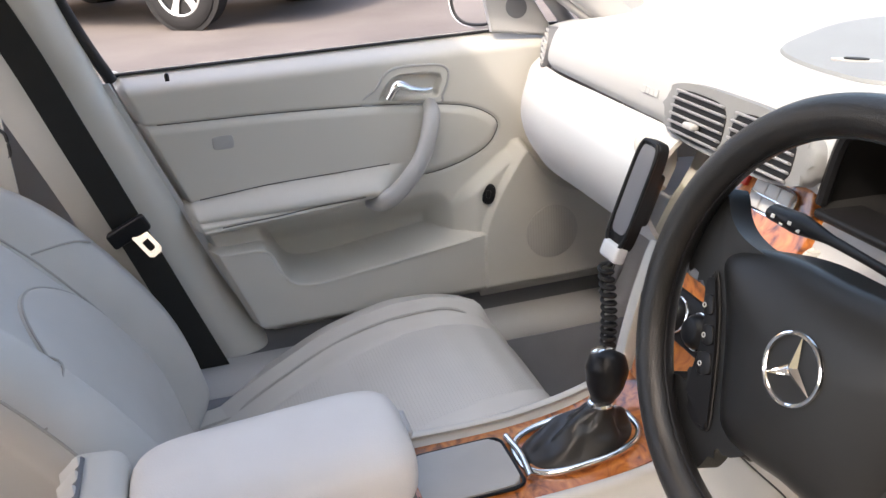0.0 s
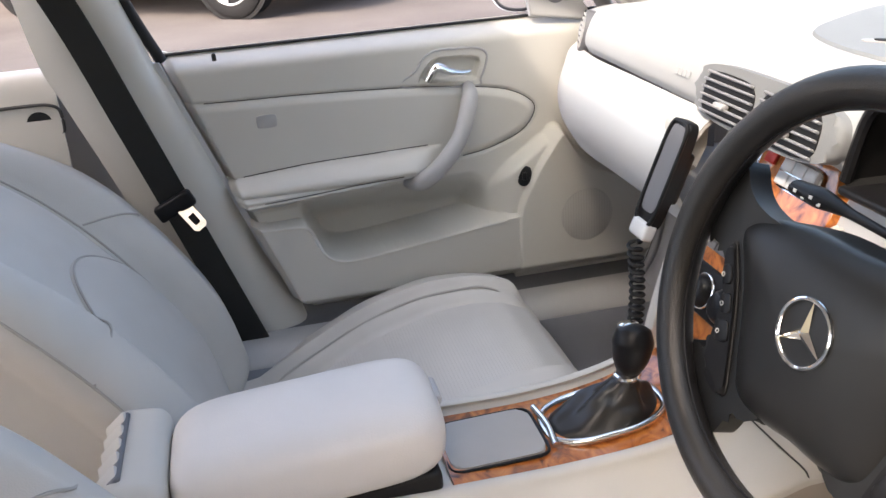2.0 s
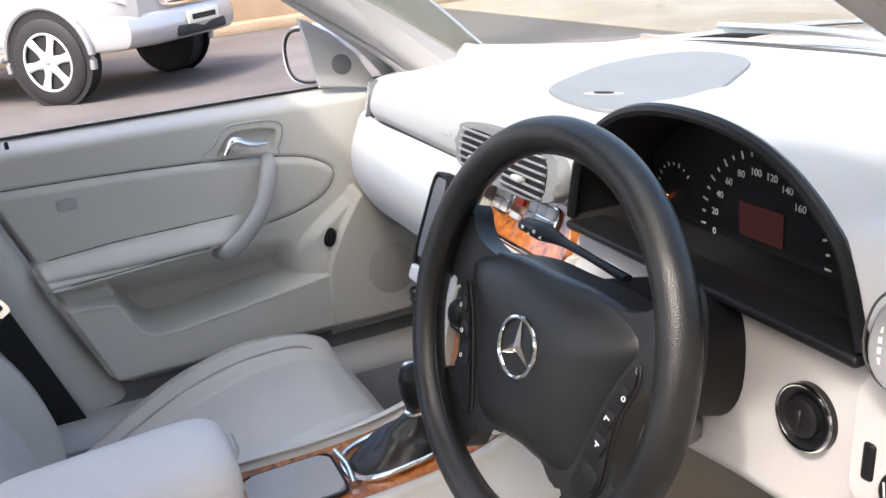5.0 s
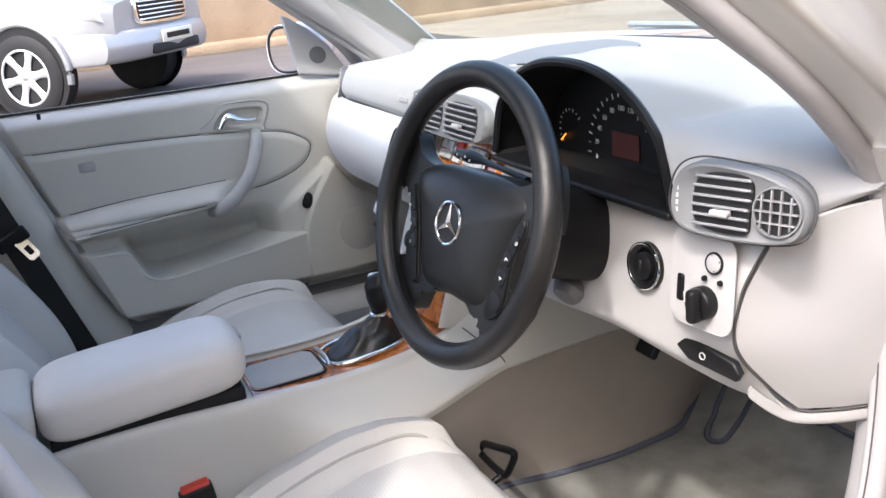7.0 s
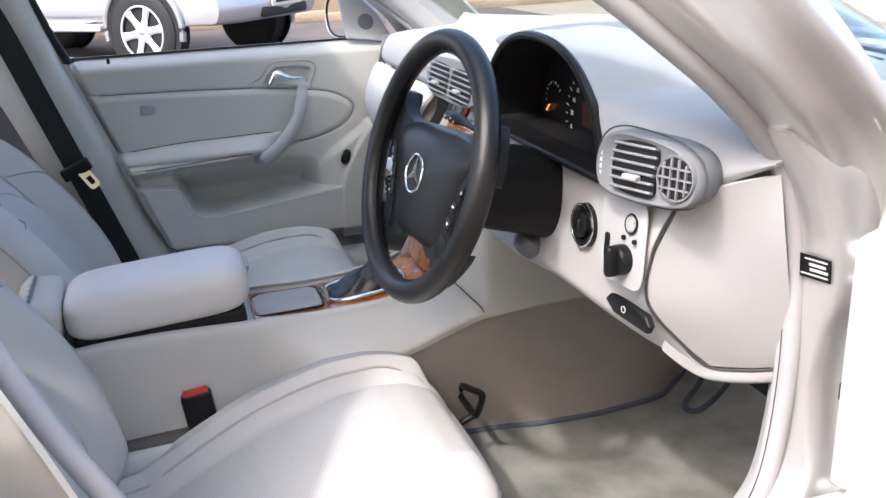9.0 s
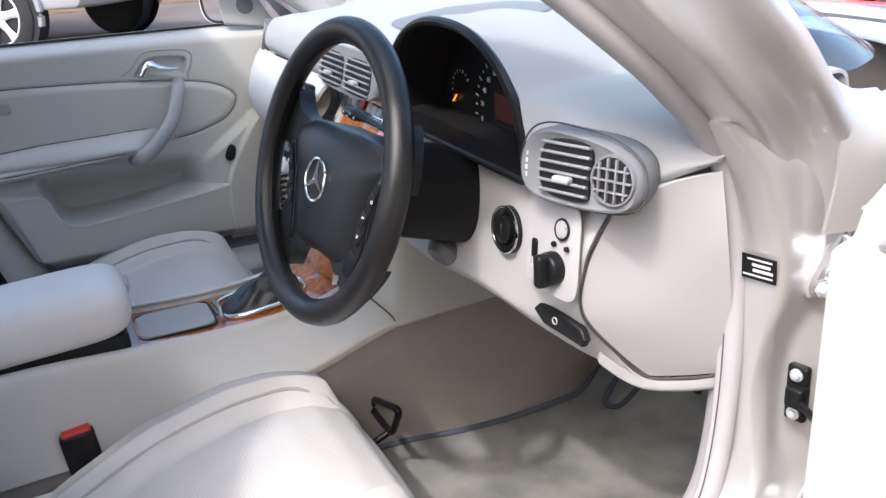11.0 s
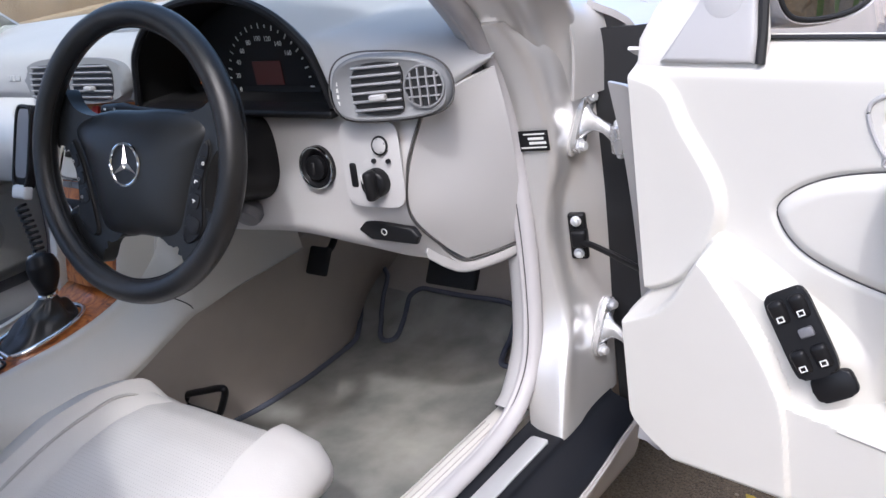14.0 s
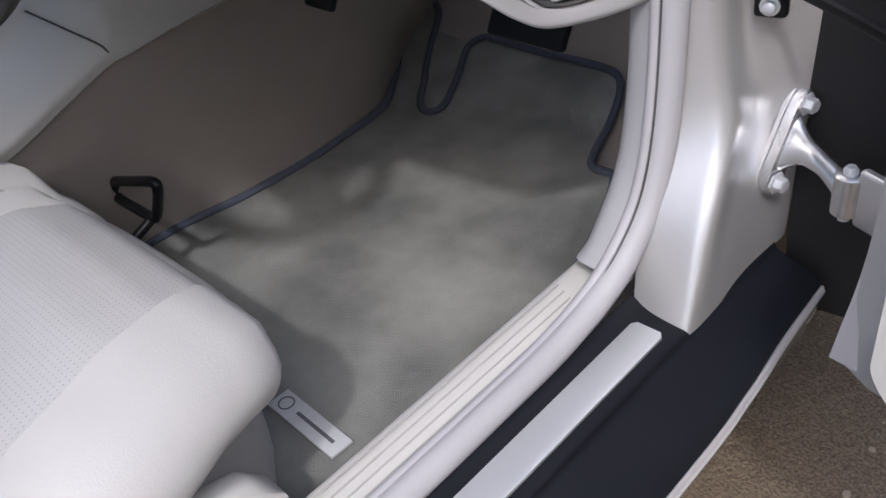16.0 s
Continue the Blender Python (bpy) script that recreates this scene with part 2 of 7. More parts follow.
def tube(points, radius, n=10, steps=40, closed=False, flat=1.0, up=(0, 0, 1)):
    """A smooth round bar along a line; flat squeezes it along up. radius may be a list along the line."""
    line = curve_through(points, steps, closed)
    rings = []
    for i, p in enumerate(line):
        a = line[(i - 1) % steps] if closed or i else p
        b = line[(i + 1) % steps] if closed or i < steps - 1 else p
        t = (b - a).normalized()
        side = t.cross(Vector(up))
        side = side.normalized() if side.length > 1e-4 else t.orthogonal().normalized()
        w = side.cross(t)
        if isinstance(radius, (list, tuple)):
            u = i / (steps - 1) * (len(radius) - 1)
            s = min(int(u), len(radius) - 2)
            r = radius[s] + (radius[s + 1] - radius[s]) * (u - s)
        else:
            r = radius
        rings.append([p + r * (math.cos(2 * math.pi * k / n) * side + flat * math.sin(2 * math.pi * k / n) * w) for k in range(n)])
    if closed:
        rings.append(rings[0])
        bm = skin(rings, True, False)
        bmesh.ops.remove_doubles(bm, verts=bm.verts, dist=1e-6)
        return bm
    return skin(rings)


def sheet(rows, nu=24, nv=24, thick=0.004, inward=None):
    """A smooth sheet through rows of control points, with thickness. inward: a point on the side that the thickness grows to."""
    fine = [curve_through(r, nu) for r in rows]
    cols = [curve_through([f[i] for f in fine], nv) for i in range(nu)]
    grid = [[cols[i][j] for i in range(nu)] for j in range(nv)]
    return solid_grid(grid, thick, inward)


def solid_grid(grid, thick, inward=None):
    nv, nu = len(grid), len(grid[0])
    nor = [[None] * nu for _ in range(nv)]
    for j in range(nv):
        for i in range(nu):
            du = grid[j][min(i + 1, nu - 1)] - grid[j][max(i - 1, 0)]
            dv = grid[min(j + 1, nv - 1)][i] - grid[max(j - 1, 0)][i]
            c = du.cross(dv)
            nor[j][i] = c.normalized() if c.length > 1e-12 else Vector((0, 0, 1))
    flip = 1
    if inward is not None:
        mid = grid[nv // 2][nu // 2]
        flip = 1 if nor[nv // 2][nu // 2].dot(Vector(inward) - mid) > 0 else -1
    bm = bmesh.new()
    top = [[bm.verts.new(p) for p in row] for row in grid]
    low = [[bm.verts.new(grid[j][i] + flip * thick * nor[j][i]) for i in range(nu)] for j in range(nv)]
    for j in range(nv - 1):
        for i in range(nu - 1):
            bm.faces.new((top[j][i], top[j][i + 1], top[j + 1][i + 1], top[j + 1][i]))
            bm.faces.new((low[j][i], low[j + 1][i], low[j + 1][i + 1], low[j][i + 1]))
    edge = [(0, i) for i in range(nu)] + [(j, nu - 1) for j in range(1, nv)] + [(nv - 1, i) for i in range(nu - 2, -1, -1)] + [(j, 0) for j in range(nv - 2, 0, -1)]
    for (a, b), (c, d) in zip(edge, edge[1:] + edge[:1]):
        bm.faces.new((top[a][b], low[a][b], low[c][d], top[c][d]))
    return bm


def prism(outline, depth, m, r=0.0, seg=2):
    """A plate with that outline in its own x-y plane, depth along its z, with rounded rim."""
    bm = bmesh.new()
    low = [bm.verts.new((x, y, 0)) for x, y in outline]
    top = [bm.verts.new((x, y, depth)) for x, y in outline]
    n = len(outline)
    bm.faces.new(low[::-1])
    cap = bm.faces.new(top)
    for i in range(n):
        bm.faces.new((low[i], low[(i + 1) % n], top[(i + 1) % n], top[i]))
    if r > 0:
        bmesh.ops.bevel(bm, geom=list(cap.edges), offset=r, segments=seg, affect="EDGES", profile=0.5)
    bm.transform(m)
    return bm


def oval(a, b, n=32, power=2.0):
    """An outline between an ellipse (2) and a rounded box (4 and more)."""
    out = []
    for i in range(n):
        c, s = math.cos(2 * math.pi * i / n), math.sin(2 * math.pi * i / n)
        out.append((a * math.copysign(abs(c) ** (2 / power), c), b * math.copysign(abs(s) ** (2 / power), s)))
    return out


def lathe(profile, m, n=32):
    """A turned body: profile of (radius, height) about its z."""
    rings = [[(r * math.cos(2 * math.pi * k / n), r * math.sin(2 * math.pi * k / n), h) for k in range(n)] for r, h in profile]
    bm = skin(rings)
    bm.transform(m)
    return bm


def ring(major, minor, m, n=40, k=10, flat=1.0):
    bm = bmesh.new()
    vs = []
    for i in range(n):
        a = 2 * math.pi * i / n
        vs.append([bm.verts.new(((major + minor * math.cos(2 * math.pi * j / k)) * math.cos(a), (major + minor * math.cos(2 * math.pi * j / k)) * math.sin(a), flat * minor * math.sin(2 * math.pi * j / k))) for j in range(k)])
    for i in range(n):
        for j in range(k):
            bm.faces.new((vs[i][j], vs[(i + 1) % n][j], vs[(i + 1) % n][(j + 1) % k], vs[i][(j + 1) % k]))
    bm.transform(m)
    return bm


def facing(place, normal, up=(0, 0, 1)):
    """A pose whose z points along normal and whose y is as near to up as can be."""
    z = Vector(normal).normalized()
    x = Vector(up).cross(z).normalized()
    y = z.cross(x)
    m = Matrix((x, y, z)).transposed().to_4x4()
    m.translation = Vector(place)
    return m


def step(a, b, v):
    t = min(max((v - a) / (b - a), 0), 1) if a != b else float(v > a)
    return t * t * (3 - 2 * t)


def mixed(xs, ys, v):
    return float(np.interp(v, xs, ys))


# ---- ground and surroundings ----
def ground_sheet():
    bm = bmesh.new()
    bmesh.ops.create_grid(bm, x_segments=60, y_segments=60, size=400)
    return bm


tagged(part("ground", ground_sheet(), ASPHALT), "worn brown-grey asphalt yard", "ground", kind="structure")


def grit_sheet():
    """A worn patch with a ragged rim."""
    bm = bmesh.new()
    rim = []
    for k in range(140):
        a = 2 * math.pi * k / 140
        r = 5.2 + 0.9 * noise.noise(Vector((2.2 * math.cos(a), 2.2 * math.sin(a), 3))) + 0.35 * noise.noise(Vector((9 * math.cos(a), 9 * math.sin(a), 5)))
        rim.append(bm.verts.new((4.6 + r * math.cos(a), 0.3 + 1.15 * r * math.sin(a), 0.005)))
    bm.faces.new(rim)
    return bm


tagged(part("pavement_grit", grit_sheet(), GRAVEL), "brown gritty worn tarmac beside the car", "ground", kind="structure")


# ---- car shell: floor, sills, pillars, roof ----
def car_floor():
    rows = []
    for y, z in ((-1.3, 0.27), (-0.4, 0.25), (0.2, 0.225), (0.55, 0.215), (0.78, 0.225), (0.98, 0.36), (1.08, 0.56)):
        rows.append([(x, y, z + dz) for x, dz in ((-0.66, 0.06), (-0.625, 0.0), (-0.35, -0.005), (-0.12, 0.0), (0.04, 0.0), (0.30, -0.005), (0.58, 0.0), (0.62, 0.06))])
    return sheet(rows, 60, 60, 0.01, (0, 0, -3))


tagged(part("floor", car_floor(), CARPET), "grey-brown carpeted car floor", "carpet", kind="structure")


def tunnel():
    """The carpeted hump between the footwells, under the console."""
    rows = []
    for y, z in ((-0.9, 0.40), (-0.3, 0.42), (-0.12, 0.43), (0.0, 0.44), (0.115, 0.455), (0.28, 0.505), (0.45, 0.53), (0.58, 0.535), (0.68, 0.54), (0.76, 0.545), (0.84, 0.555), (1.0, 0.58)):
        w = 0.02 * step(0.3, 0.9, y)
        q = 0.068 * step(0.05, -0.12, y)
        foot = mixed((-0.12, 0.1, 0.3, 0.4, 0.5, 0.66, 0.75, 0.82, 0.90), (0.04, 0.05, 0.044, 0.058, 0.064, 0.061, 0.018, -0.020, -0.045), y)
        top = 0.108 - q - 0.02 * step(0.4, 0.9, y)
        rows.append([(-0.26 - w, y, 0.235), (-0.225 - w, y, 0.27), (-0.20 - w, y, z - 0.06), (-0.18, y, z), (0.085 - q, y, z), (top, y, z - 0.05), (0.5 * top + 0.5 * foot + 0.004, y, 0.5 * z + 0.09), (foot + 0.004, y, 0.255), (foot, y, 0.222)])
    return sheet(rows, 60, 50, 0.008, (0, 0, 0))


tagged(part("tunnel", tunnel(), CARPET), "grey carpeted transmission tunnel", "carpet", kind="structure")

SEAL_LINE = [(0.668, -0.75, 0.345), (0.668, -0.2, 0.345), (0.668, 0.22, 0.345), (0.668, 0.36, 0.352), (0.670, 0.435, 0.385), (0.672, 0.477, 0.455),
             (0.670, 0.497, 0.60), (0.669, 0.492, 0.76), (0.674, 0.455, 0.885), (0.694, 0.375, 0.965), (0.704, 0.30, 1.025), (0.696, 0.205, 1.10), (0.66, 0.04, 1.23), (0.615, -0.13, 1.335), (0.585, -0.32, 1.375), (0.58, -0.75, 1.39)]


def mirrored(points):
    return [(-x - 0.01, y, z) for x, y, z in points]


def frame_line(points, out, up):
    """The door opening's line moved outwards, away from the opening's middle."""
    mid = Vector((0, -0.25, 0.85))
    res = []
    for p in points:
        d = Vector((0, p[1] - mid.y, (p[2] - mid.z) * 0.9))
        d = d.normalized() if d.length > 0 else d
        res.append((p[0] + out * math.copysign(1, p[0]), p[1] + d.y * up, p[2] + d.z * up))
    return res


def aperture(points, offsets):
    """A band round the door opening: rows at (outwards, away) offsets, closed into a thick strip."""
    rows = [frame_line(points, a, b) for a, b in offsets]
    return sheet(rows, 150, 3 * len(rows), 0.006, (0, 0.2, 3))


for sgn, line in ((1, SEAL_LINE), (-1, mirrored(SEAL_LINE))):
    side = "right" if sgn > 0 else "left"
    tagged(part("trim_seal_" + side, join(tube(line, 0.0125, 12, 150, up=(1, 0, 0)), tube(frame_line(line, -0.010, -0.0065), 0.0062, 10, 150, up=(1, 0, 0))), SEAL), "light grey double rubber door seal", "door seal", kind="structure")
    tagged(part("trim_seal_joint_" + side, join(tube(frame_line(line[4:], 0.003, 0.0135), 0.0026, 6, 130, up=(1, 0, 0)), tube(frame_line(line[2:], -0.0035, -0.0122), 0.0010, 6, 140, up=(1, 0, 0))), SEAM), "dark joints along the door seal", "door seal", kind="structure")
    tagged(part("trim_pillar_" + side, aperture([(line[3][0], 0.412, 0.368)] + line[4:], ((-0.002, 0.004), (-0.022, 0.002), (-0.044, 0.010), (-0.056, 0.03), (-0.064, 0.06))), TRIM_COOL), "grey plastic lining of the door opening", "pillar trim", kind="structure")
    tagged(part("wall_body_" + side, aperture(line[7:] if sgn > 0 else line[4:], ((0.004, 0.006), (0.014, 0.011), (0.028, 0.017), (0.041, 0.024), (0.048, 0.031), (0.051, 0.043), (0.050, 0.060), (0.054, 0.078), (0.063, 0.092), (0.070, 0.104), (0.070, 0.118), (0.060, 0.136), (0.035, 0.155), (0.0, 0.175))), SILVER), "silver painted door frame", "car body", kind="structure")


def sill_cover():
    rows = []
    for y in (-0.75, 0.1, 0.40, 0.452):
        rows.append([(0.588, y, 0.240), (0.594, y, 0.300), (0.602, y, 0.332), (0.616, y, 0.341), (0.640, y, 0.343), (0.662, y, 0.340)])
    return sheet(rows, 24, 30, 0.005, (0.65, 0, 0))


sill = tagged(part("trim_sill_cover", sill_cover(), TRIM), "ribbed light grey sill cover strip", "sill cover", kind="structure")
for k in range(4):
    part("groove", tube([(0.616 + 0.010 * k, -0.7, 0.3432), (0.616 + 0.010 * k, 0.0, 0.3432), (0.616 + 0.010 * k, 0.40 - 0.004 * k, 0.3432)], 0.0010, 6, 12), PIPING, sill)
part("end_joint", tube([(0.600, 0.452, 0.334), (0.615, 0.453, 0.3435), (0.640, 0.453, 0.3455), (0.660, 0.453, 0.3425)], 0.0012, 6, 20), SEAM, sill)


def black_sill():
    rows = []
    for y in (-0.95, -0.2, 0.3, 0.42, 0.50, 0.580):
        k = -0.016 * step(0.34, 0.58, y)
        rows.append([(0.672, y, 0.336), (0.690, y, 0.330), (0.728, y, 0.327), (0.738, y, 0.318), (0.781 + k, y, 0.308), (0.796 + k, y, 0.298), (0.797 + k, y, 0.288)])
    return sheet(rows, 36, 40, 0.006, (0.7, 0, 0))


tagged(part("trim_sill_cover_left", sheet([[(-0.616, y, 0.352), (-0.620, y, 0.368), (-0.634, y, 0.383), (-0.66, y, 0.392), (-0.70, y, 0.392)] for y in (-0.75, 0.1, 0.40, 0.62)], 24, 30, 0.005, (-0.65, 0, 0)), TRIM_COOL), "light grey sill cover strip under the passenger door", "sill cover", kind="structure")
tagged(part("trim_sill_carpet_left", sheet([[(-0.585, y, 0.225), (-0.598, y, 0.28), (-0.606, y, 0.33), (-0.614, y, 0.362)] for y in (-0.75, 0.1, 0.40, 0.62)], 16, 30, 0.005, (-0.7, 0, 0.2)), PASS_PILE), "carpet along the passenger sill, coloured blue-grey for footwell shade", "carpet", kind="structure")
# dark strip paints the shade in the gap below the passenger door
tagged(part("trim_door_gap_left", sheet([[(-0.700, y, 0.388), (-0.722, y, 0.398), (-0.738, y, 0.425)] for y in (-0.6, 0.1, 0.64)], 8, 12, 0.008, (-2, 0, 0.4)), VENT_GREY), "dark grey strip for the shaded gap under the passenger door", "door seal", kind="structure")
tagged(part("trim_kick_left", sheet([[(-0.62, 0.52, z), (-0.655, 0.62, z), (-0.66, 0.9, z)] for z in (0.30, 0.5, 0.75)], 10, 10, 0.005, (-2, 0.6, 0.5)), CARPET), "carpeted kick panel of the passenger footwell", "carpet", kind="structure")
tagged(part("trim_black_sill", black_sill(), SILL_BLACK), "matt black plastic door sill", "door sill", kind="structure")
tagged(part("trim_rocker", sheet([[(0.7965 + k, y, 0.294), (0.799 + k, y, 0.2955), (0.801 + k, y, 0.292), (0.800 + k, y, 0.280), (0.76, y, 0.20), (0.70, y, 0.14)] for y, k in ((-1.0, 0), (-0.2, 0), (0.3, 0), (0.42, -0.004), (0.50, -0.011), (0.580, -0.016))], 24, 40, 0.004, (0.6, 0, 0.2)), BODY), "pale silver rocker panel below the door", "car body", kind="structure")
plate = thing("scuff_plate", "brushed aluminium scuff plate on the black sill", "scuff plate", (0.706, 0.1, 0.33))
under(plate, part("plate", prism([(-0.0155, -0.42), (0.0155, -0.42), (0.0155, 0.295), (0.0115, 0.30), (-0.0115, 0.30), (-0.0155, 0.295)], 0.003, pose(0.706, 0.11, 0.329), 0.001), ALU))
under(plate, part("lettering_mark", rbox(0.012, 0.16, 0.0006, 0.0002, 1, pose(0.706, 0.02, 0.3322)), VENT_GREY))


POST = ((0.322, (0.676, 0.430), (0.702, 0.425), (0.727, 0.425), (0.734, 0.434), (0.734, 0.475), (0.731, 0.53), (0.733, 0.60)),
        (0.400, (0.672, 0.449), (0.700, 0.455), (0.722, 0.460), (0.728, 0.470), (0.726, 0.505), (0.727, 0.555), (0.736, 0.60)),
        (0.475, (0.673, 0.488), (0.700, 0.496), (0.715, 0.502), (0.720, 0.513), (0.718, 0.545), (0.722, 0.572), (0.740, 0.602)),
        (0.530, (0.673, 0.500), (0.692, 0.506), (0.702, 0.511), (0.706, 0.524), (0.704, 0.549), (0.716, 0.566), (0.742, 0.602)),
        (0.600, (0.672, 0.503), (0.686, 0.507), (0.694, 0.511), (0.698, 0.524), (0.700, 0.548), (0.716, 0.564), (0.744, 0.602)),
        (0.660, (0.672, 0.501), (0.692, 0.507), (0.702, 0.512), (0.706, 0.524), (0.706, 0.549), (0.718, 0.566), (0.745, 0.602)),
        (0.715, (0.672, 0.498), (0.700, 0.505), (0.715, 0.510), (0.721, 0.520), (0.720, 0.548), (0.725, 0.574), (0.746, 0.604)),
        (0.790, (0.674, 0.490), (0.700, 0.497), (0.718, 0.503), (0.726, 0.514), (0.726, 0.548), (0.728, 0.574), (0.742, 0.600)),
        (0.870, (0.680, 0.460), (0.702, 0.467), (0.719, 0.475), (0.726, 0.488), (0.726, 0.515), (0.724, 0.545), (0.720, 0.570)),
        (0.930, (0.688, 0.416), (0.704, 0.424), (0.715, 0.432), (0.718, 0.446), (0.714, 0.472), (0.704, 0.50), (0.690, 0.53)))
tagged(part("wall_hinge_post", sheet([[(x, y, r[0]) for x, y in r[1:]] for r in POST], 60, 90, 0.006, (0.65, 1.4, 0.6)), SILVER), "silver painted door hinge post", "car body", kind="structure")
tagged(part("wall_hinge_gap", sheet([[(0.736, 0.600, z), (0.77, 0.606, z), (0.83, 0.62, z), (0.93, 0.69, z)] for z in (0.24, 0.55, 0.885)], 8, 8, 0.006, (0.6, 0.9, 0.6)), RUBBER), "black sheet across the gap behind the door", "door gap", kind="structure")
tagged(part("wall_bulkhead", sheet([[(-0.72, y - 0.02, z), (0, y, z), (0.72, y - 0.02, z)] for z, y in ((0.18, 1.04), (0.55, 1.06), (0.92, 0.99))], 12, 12, 0.01, (0, 3, 0.5)), CARPET), "carpeted bulkhead of the footwells", "bulkhead", kind="structure")
for sgn in (1, -1):
    side = "right" if sgn > 0 else "left"
    tagged(part("wall_kick_" + side, sheet([[(sgn * 0.672, 0.53, z), (sgn * 0.68, 0.7, z), (sgn * 0.70, 1.03, z)] for z in (0.19, 0.55, 0.84)], 10, 10, 0.006, (sgn * 3, 0.7, 0.5)), CARPET), "carpeted side of the footwell", "carpet", kind="structure")

for sgn in (1, -1):
    side = "right" if sgn > 0 else "left"
    fl = [(sgn * x, y, z) for x, y, z in ((0.80, 0.645, 0.2), (0.835, 0.655, 0.5), (0.835, 0.645, 0.75), (0.805, 0.625, 0.88), (0.745, 0.605, 0.925))]
    fl2 = [(sgn * x, y, z) for x, y, z in ((0.80, 1.6, 0.2), (0.85, 1.6, 0.5), (0.84, 1.6, 0.72), (0.80, 1.6, 0.83), (0.70, 1.6, 0.875))]
    fl3 = [(sgn * x, y, z) for x, y, z in ((0.70, 2.2, 0.2), (0.76, 2.2, 0.5), (0.74, 2.2, 0.66), (0.70, 2.2, 0.72), (0.60, 2.2, 0.76))]
    tagged(part("wall_wing_" + side, sheet([fl, fl2, fl3], 16, 24, 0.01, (0, 1.4, 0.5)), BODY), "pale silver front wing", "car body", kind="structure")


def roof():
    rows = []
    for y, z, w in ((-0.09, 1.375, 0.575), (-0.22, 1.415, 0.585), (-0.6, 1.435, 0.585), (-1.1, 1.42, 0.57), (-1.35, 1.38, 0.55)):
        rows.append([(-w, y, z - 0.045), (-w * 0.8, y, z - 0.01), (0, y, z), (w * 0.8, y, z - 0.01), (w, y, z - 0.045)])
    return sheet(rows, 20, 20, 0.035, (0, -0.5, 0))


tagged(part("ceiling_roof", roof(), TRIM), "car roof with a pale grey lining", "car roof", kind="structure")


def rear_shell():
    rows = []
    for z, y in ((0.2, -1.75), (0.6, -1.8), (0.9, -1.85)):
        rows.append([(-0.72, y + 0.3, z), (-0.5, y, z), (0, y - 0.05, z), (0.5, y, z), (0.72, y + 0.3, z)])
    return sheet(rows, 20, 8, 0.03, (0, -3, 0.5))


tagged(part("wall_rear", rear_shell(), TRIM), "grey rear bulkhead", "car body", kind="structure")
tagged(part("trim_parcel_shelf", sheet([[(-0.68, y, z), (0, y, z + 0.02), (0.68, y, z)] for y, z in ((-1.3, 0.88), (-1.6, 0.93), (-1.85, 0.93))], 10, 10, 0.02, (0, 0, 0)), TRIM), "grey parcel shelf", "shelf", kind="structure")

# windscreen, bonnet
def windscreen_rows(d=0.0):
    rows = []
    for f, y, z, w in ((0, 0.955, 0.945, 0.695), (0.33, 0.66, 1.10, 0.650), (0.66, 0.30, 1.25, 0.620), (1, -0.09, 1.37, 0.585)):
        b = (0.42, 0.37, 0.27, 0.12)[round(f * 3)]
        rows.append([(-w, y - b, z + d), (-w * 0.85, y - b * 0.45, z + 0.003 + d), (-w * 0.5, y - b * 0.12, z + 0.008 + d), (0, y, z + 0.012 + d), (w * 0.5, y - b * 0.12, z + 0.008 + d), (w * 0.85, y - b * 0.45, z + 0.003 + d), (w, y - b, z + d)])
    return rows


screen = part("window_1", sheet(windscreen_rows(), 30, 20, 0.004, (0, 2, 2)), SCREEN_GLASS)
screen.visible_shadow = False
tagged(screen, "clear laminated windscreen", "windscreen", kind="structure")
for sgn in (1, -1):
    line = [(r[0] if sgn < 0 else r[-1]) for r in windscreen_rows()]
    line = [Vector(p) + Vector((0, -0.01, 0.0)) for p in line]
    seal = [Vector(p) for p in (SEAL_LINE if sgn > 0 else mirrored(SEAL_LINE))[8:14]]
    outer = curve_through(seal, 8)
    edge = curve_through(line, 8)
    tagged(part("trim_a_pillar", sheet([edge, [e.lerp(o, 0.35) + Vector((-sgn * 0.020, -0.012, -0.008)) for e, o in zip(edge, outer)], [e.lerp(o, 0.75) + Vector((-sgn * 0.020, -0.012, -0.008)) for e, o in zip(edge, outer)], [o + Vector((-sgn * 0.006, 0, 0)) for o in outer]], 40, 16, 0.008, (sgn * 3, 2, 3)), TRIM_COOL), "grey lined windscreen pillar", "pillar", kind="structure")


tagged(part("wall_scuttle_right", sheet([[(0.742, 0.545, 0.80), (0.747, 0.55, 0.86), (0.745, 0.550, 0.905), (0.735, 0.545, 0.945), (0.715, 0.545, 0.975)], [(0.750, 0.580, 0.80), (0.756, 0.582, 0.86), (0.753, 0.582, 0.895), (0.738, 0.590, 0.925), (0.705, 0.60, 0.945)], [(0.760, 0.612, 0.80), (0.764, 0.615, 0.86), (0.758, 0.620, 0.90), (0.735, 0.635, 0.925), (0.69, 0.66, 0.935)]], 24, 24, 0.005, (0.6, 0.7, 0.8)), SILVER), "silver pillar foot beside the windscreen", "car body", kind="structure")
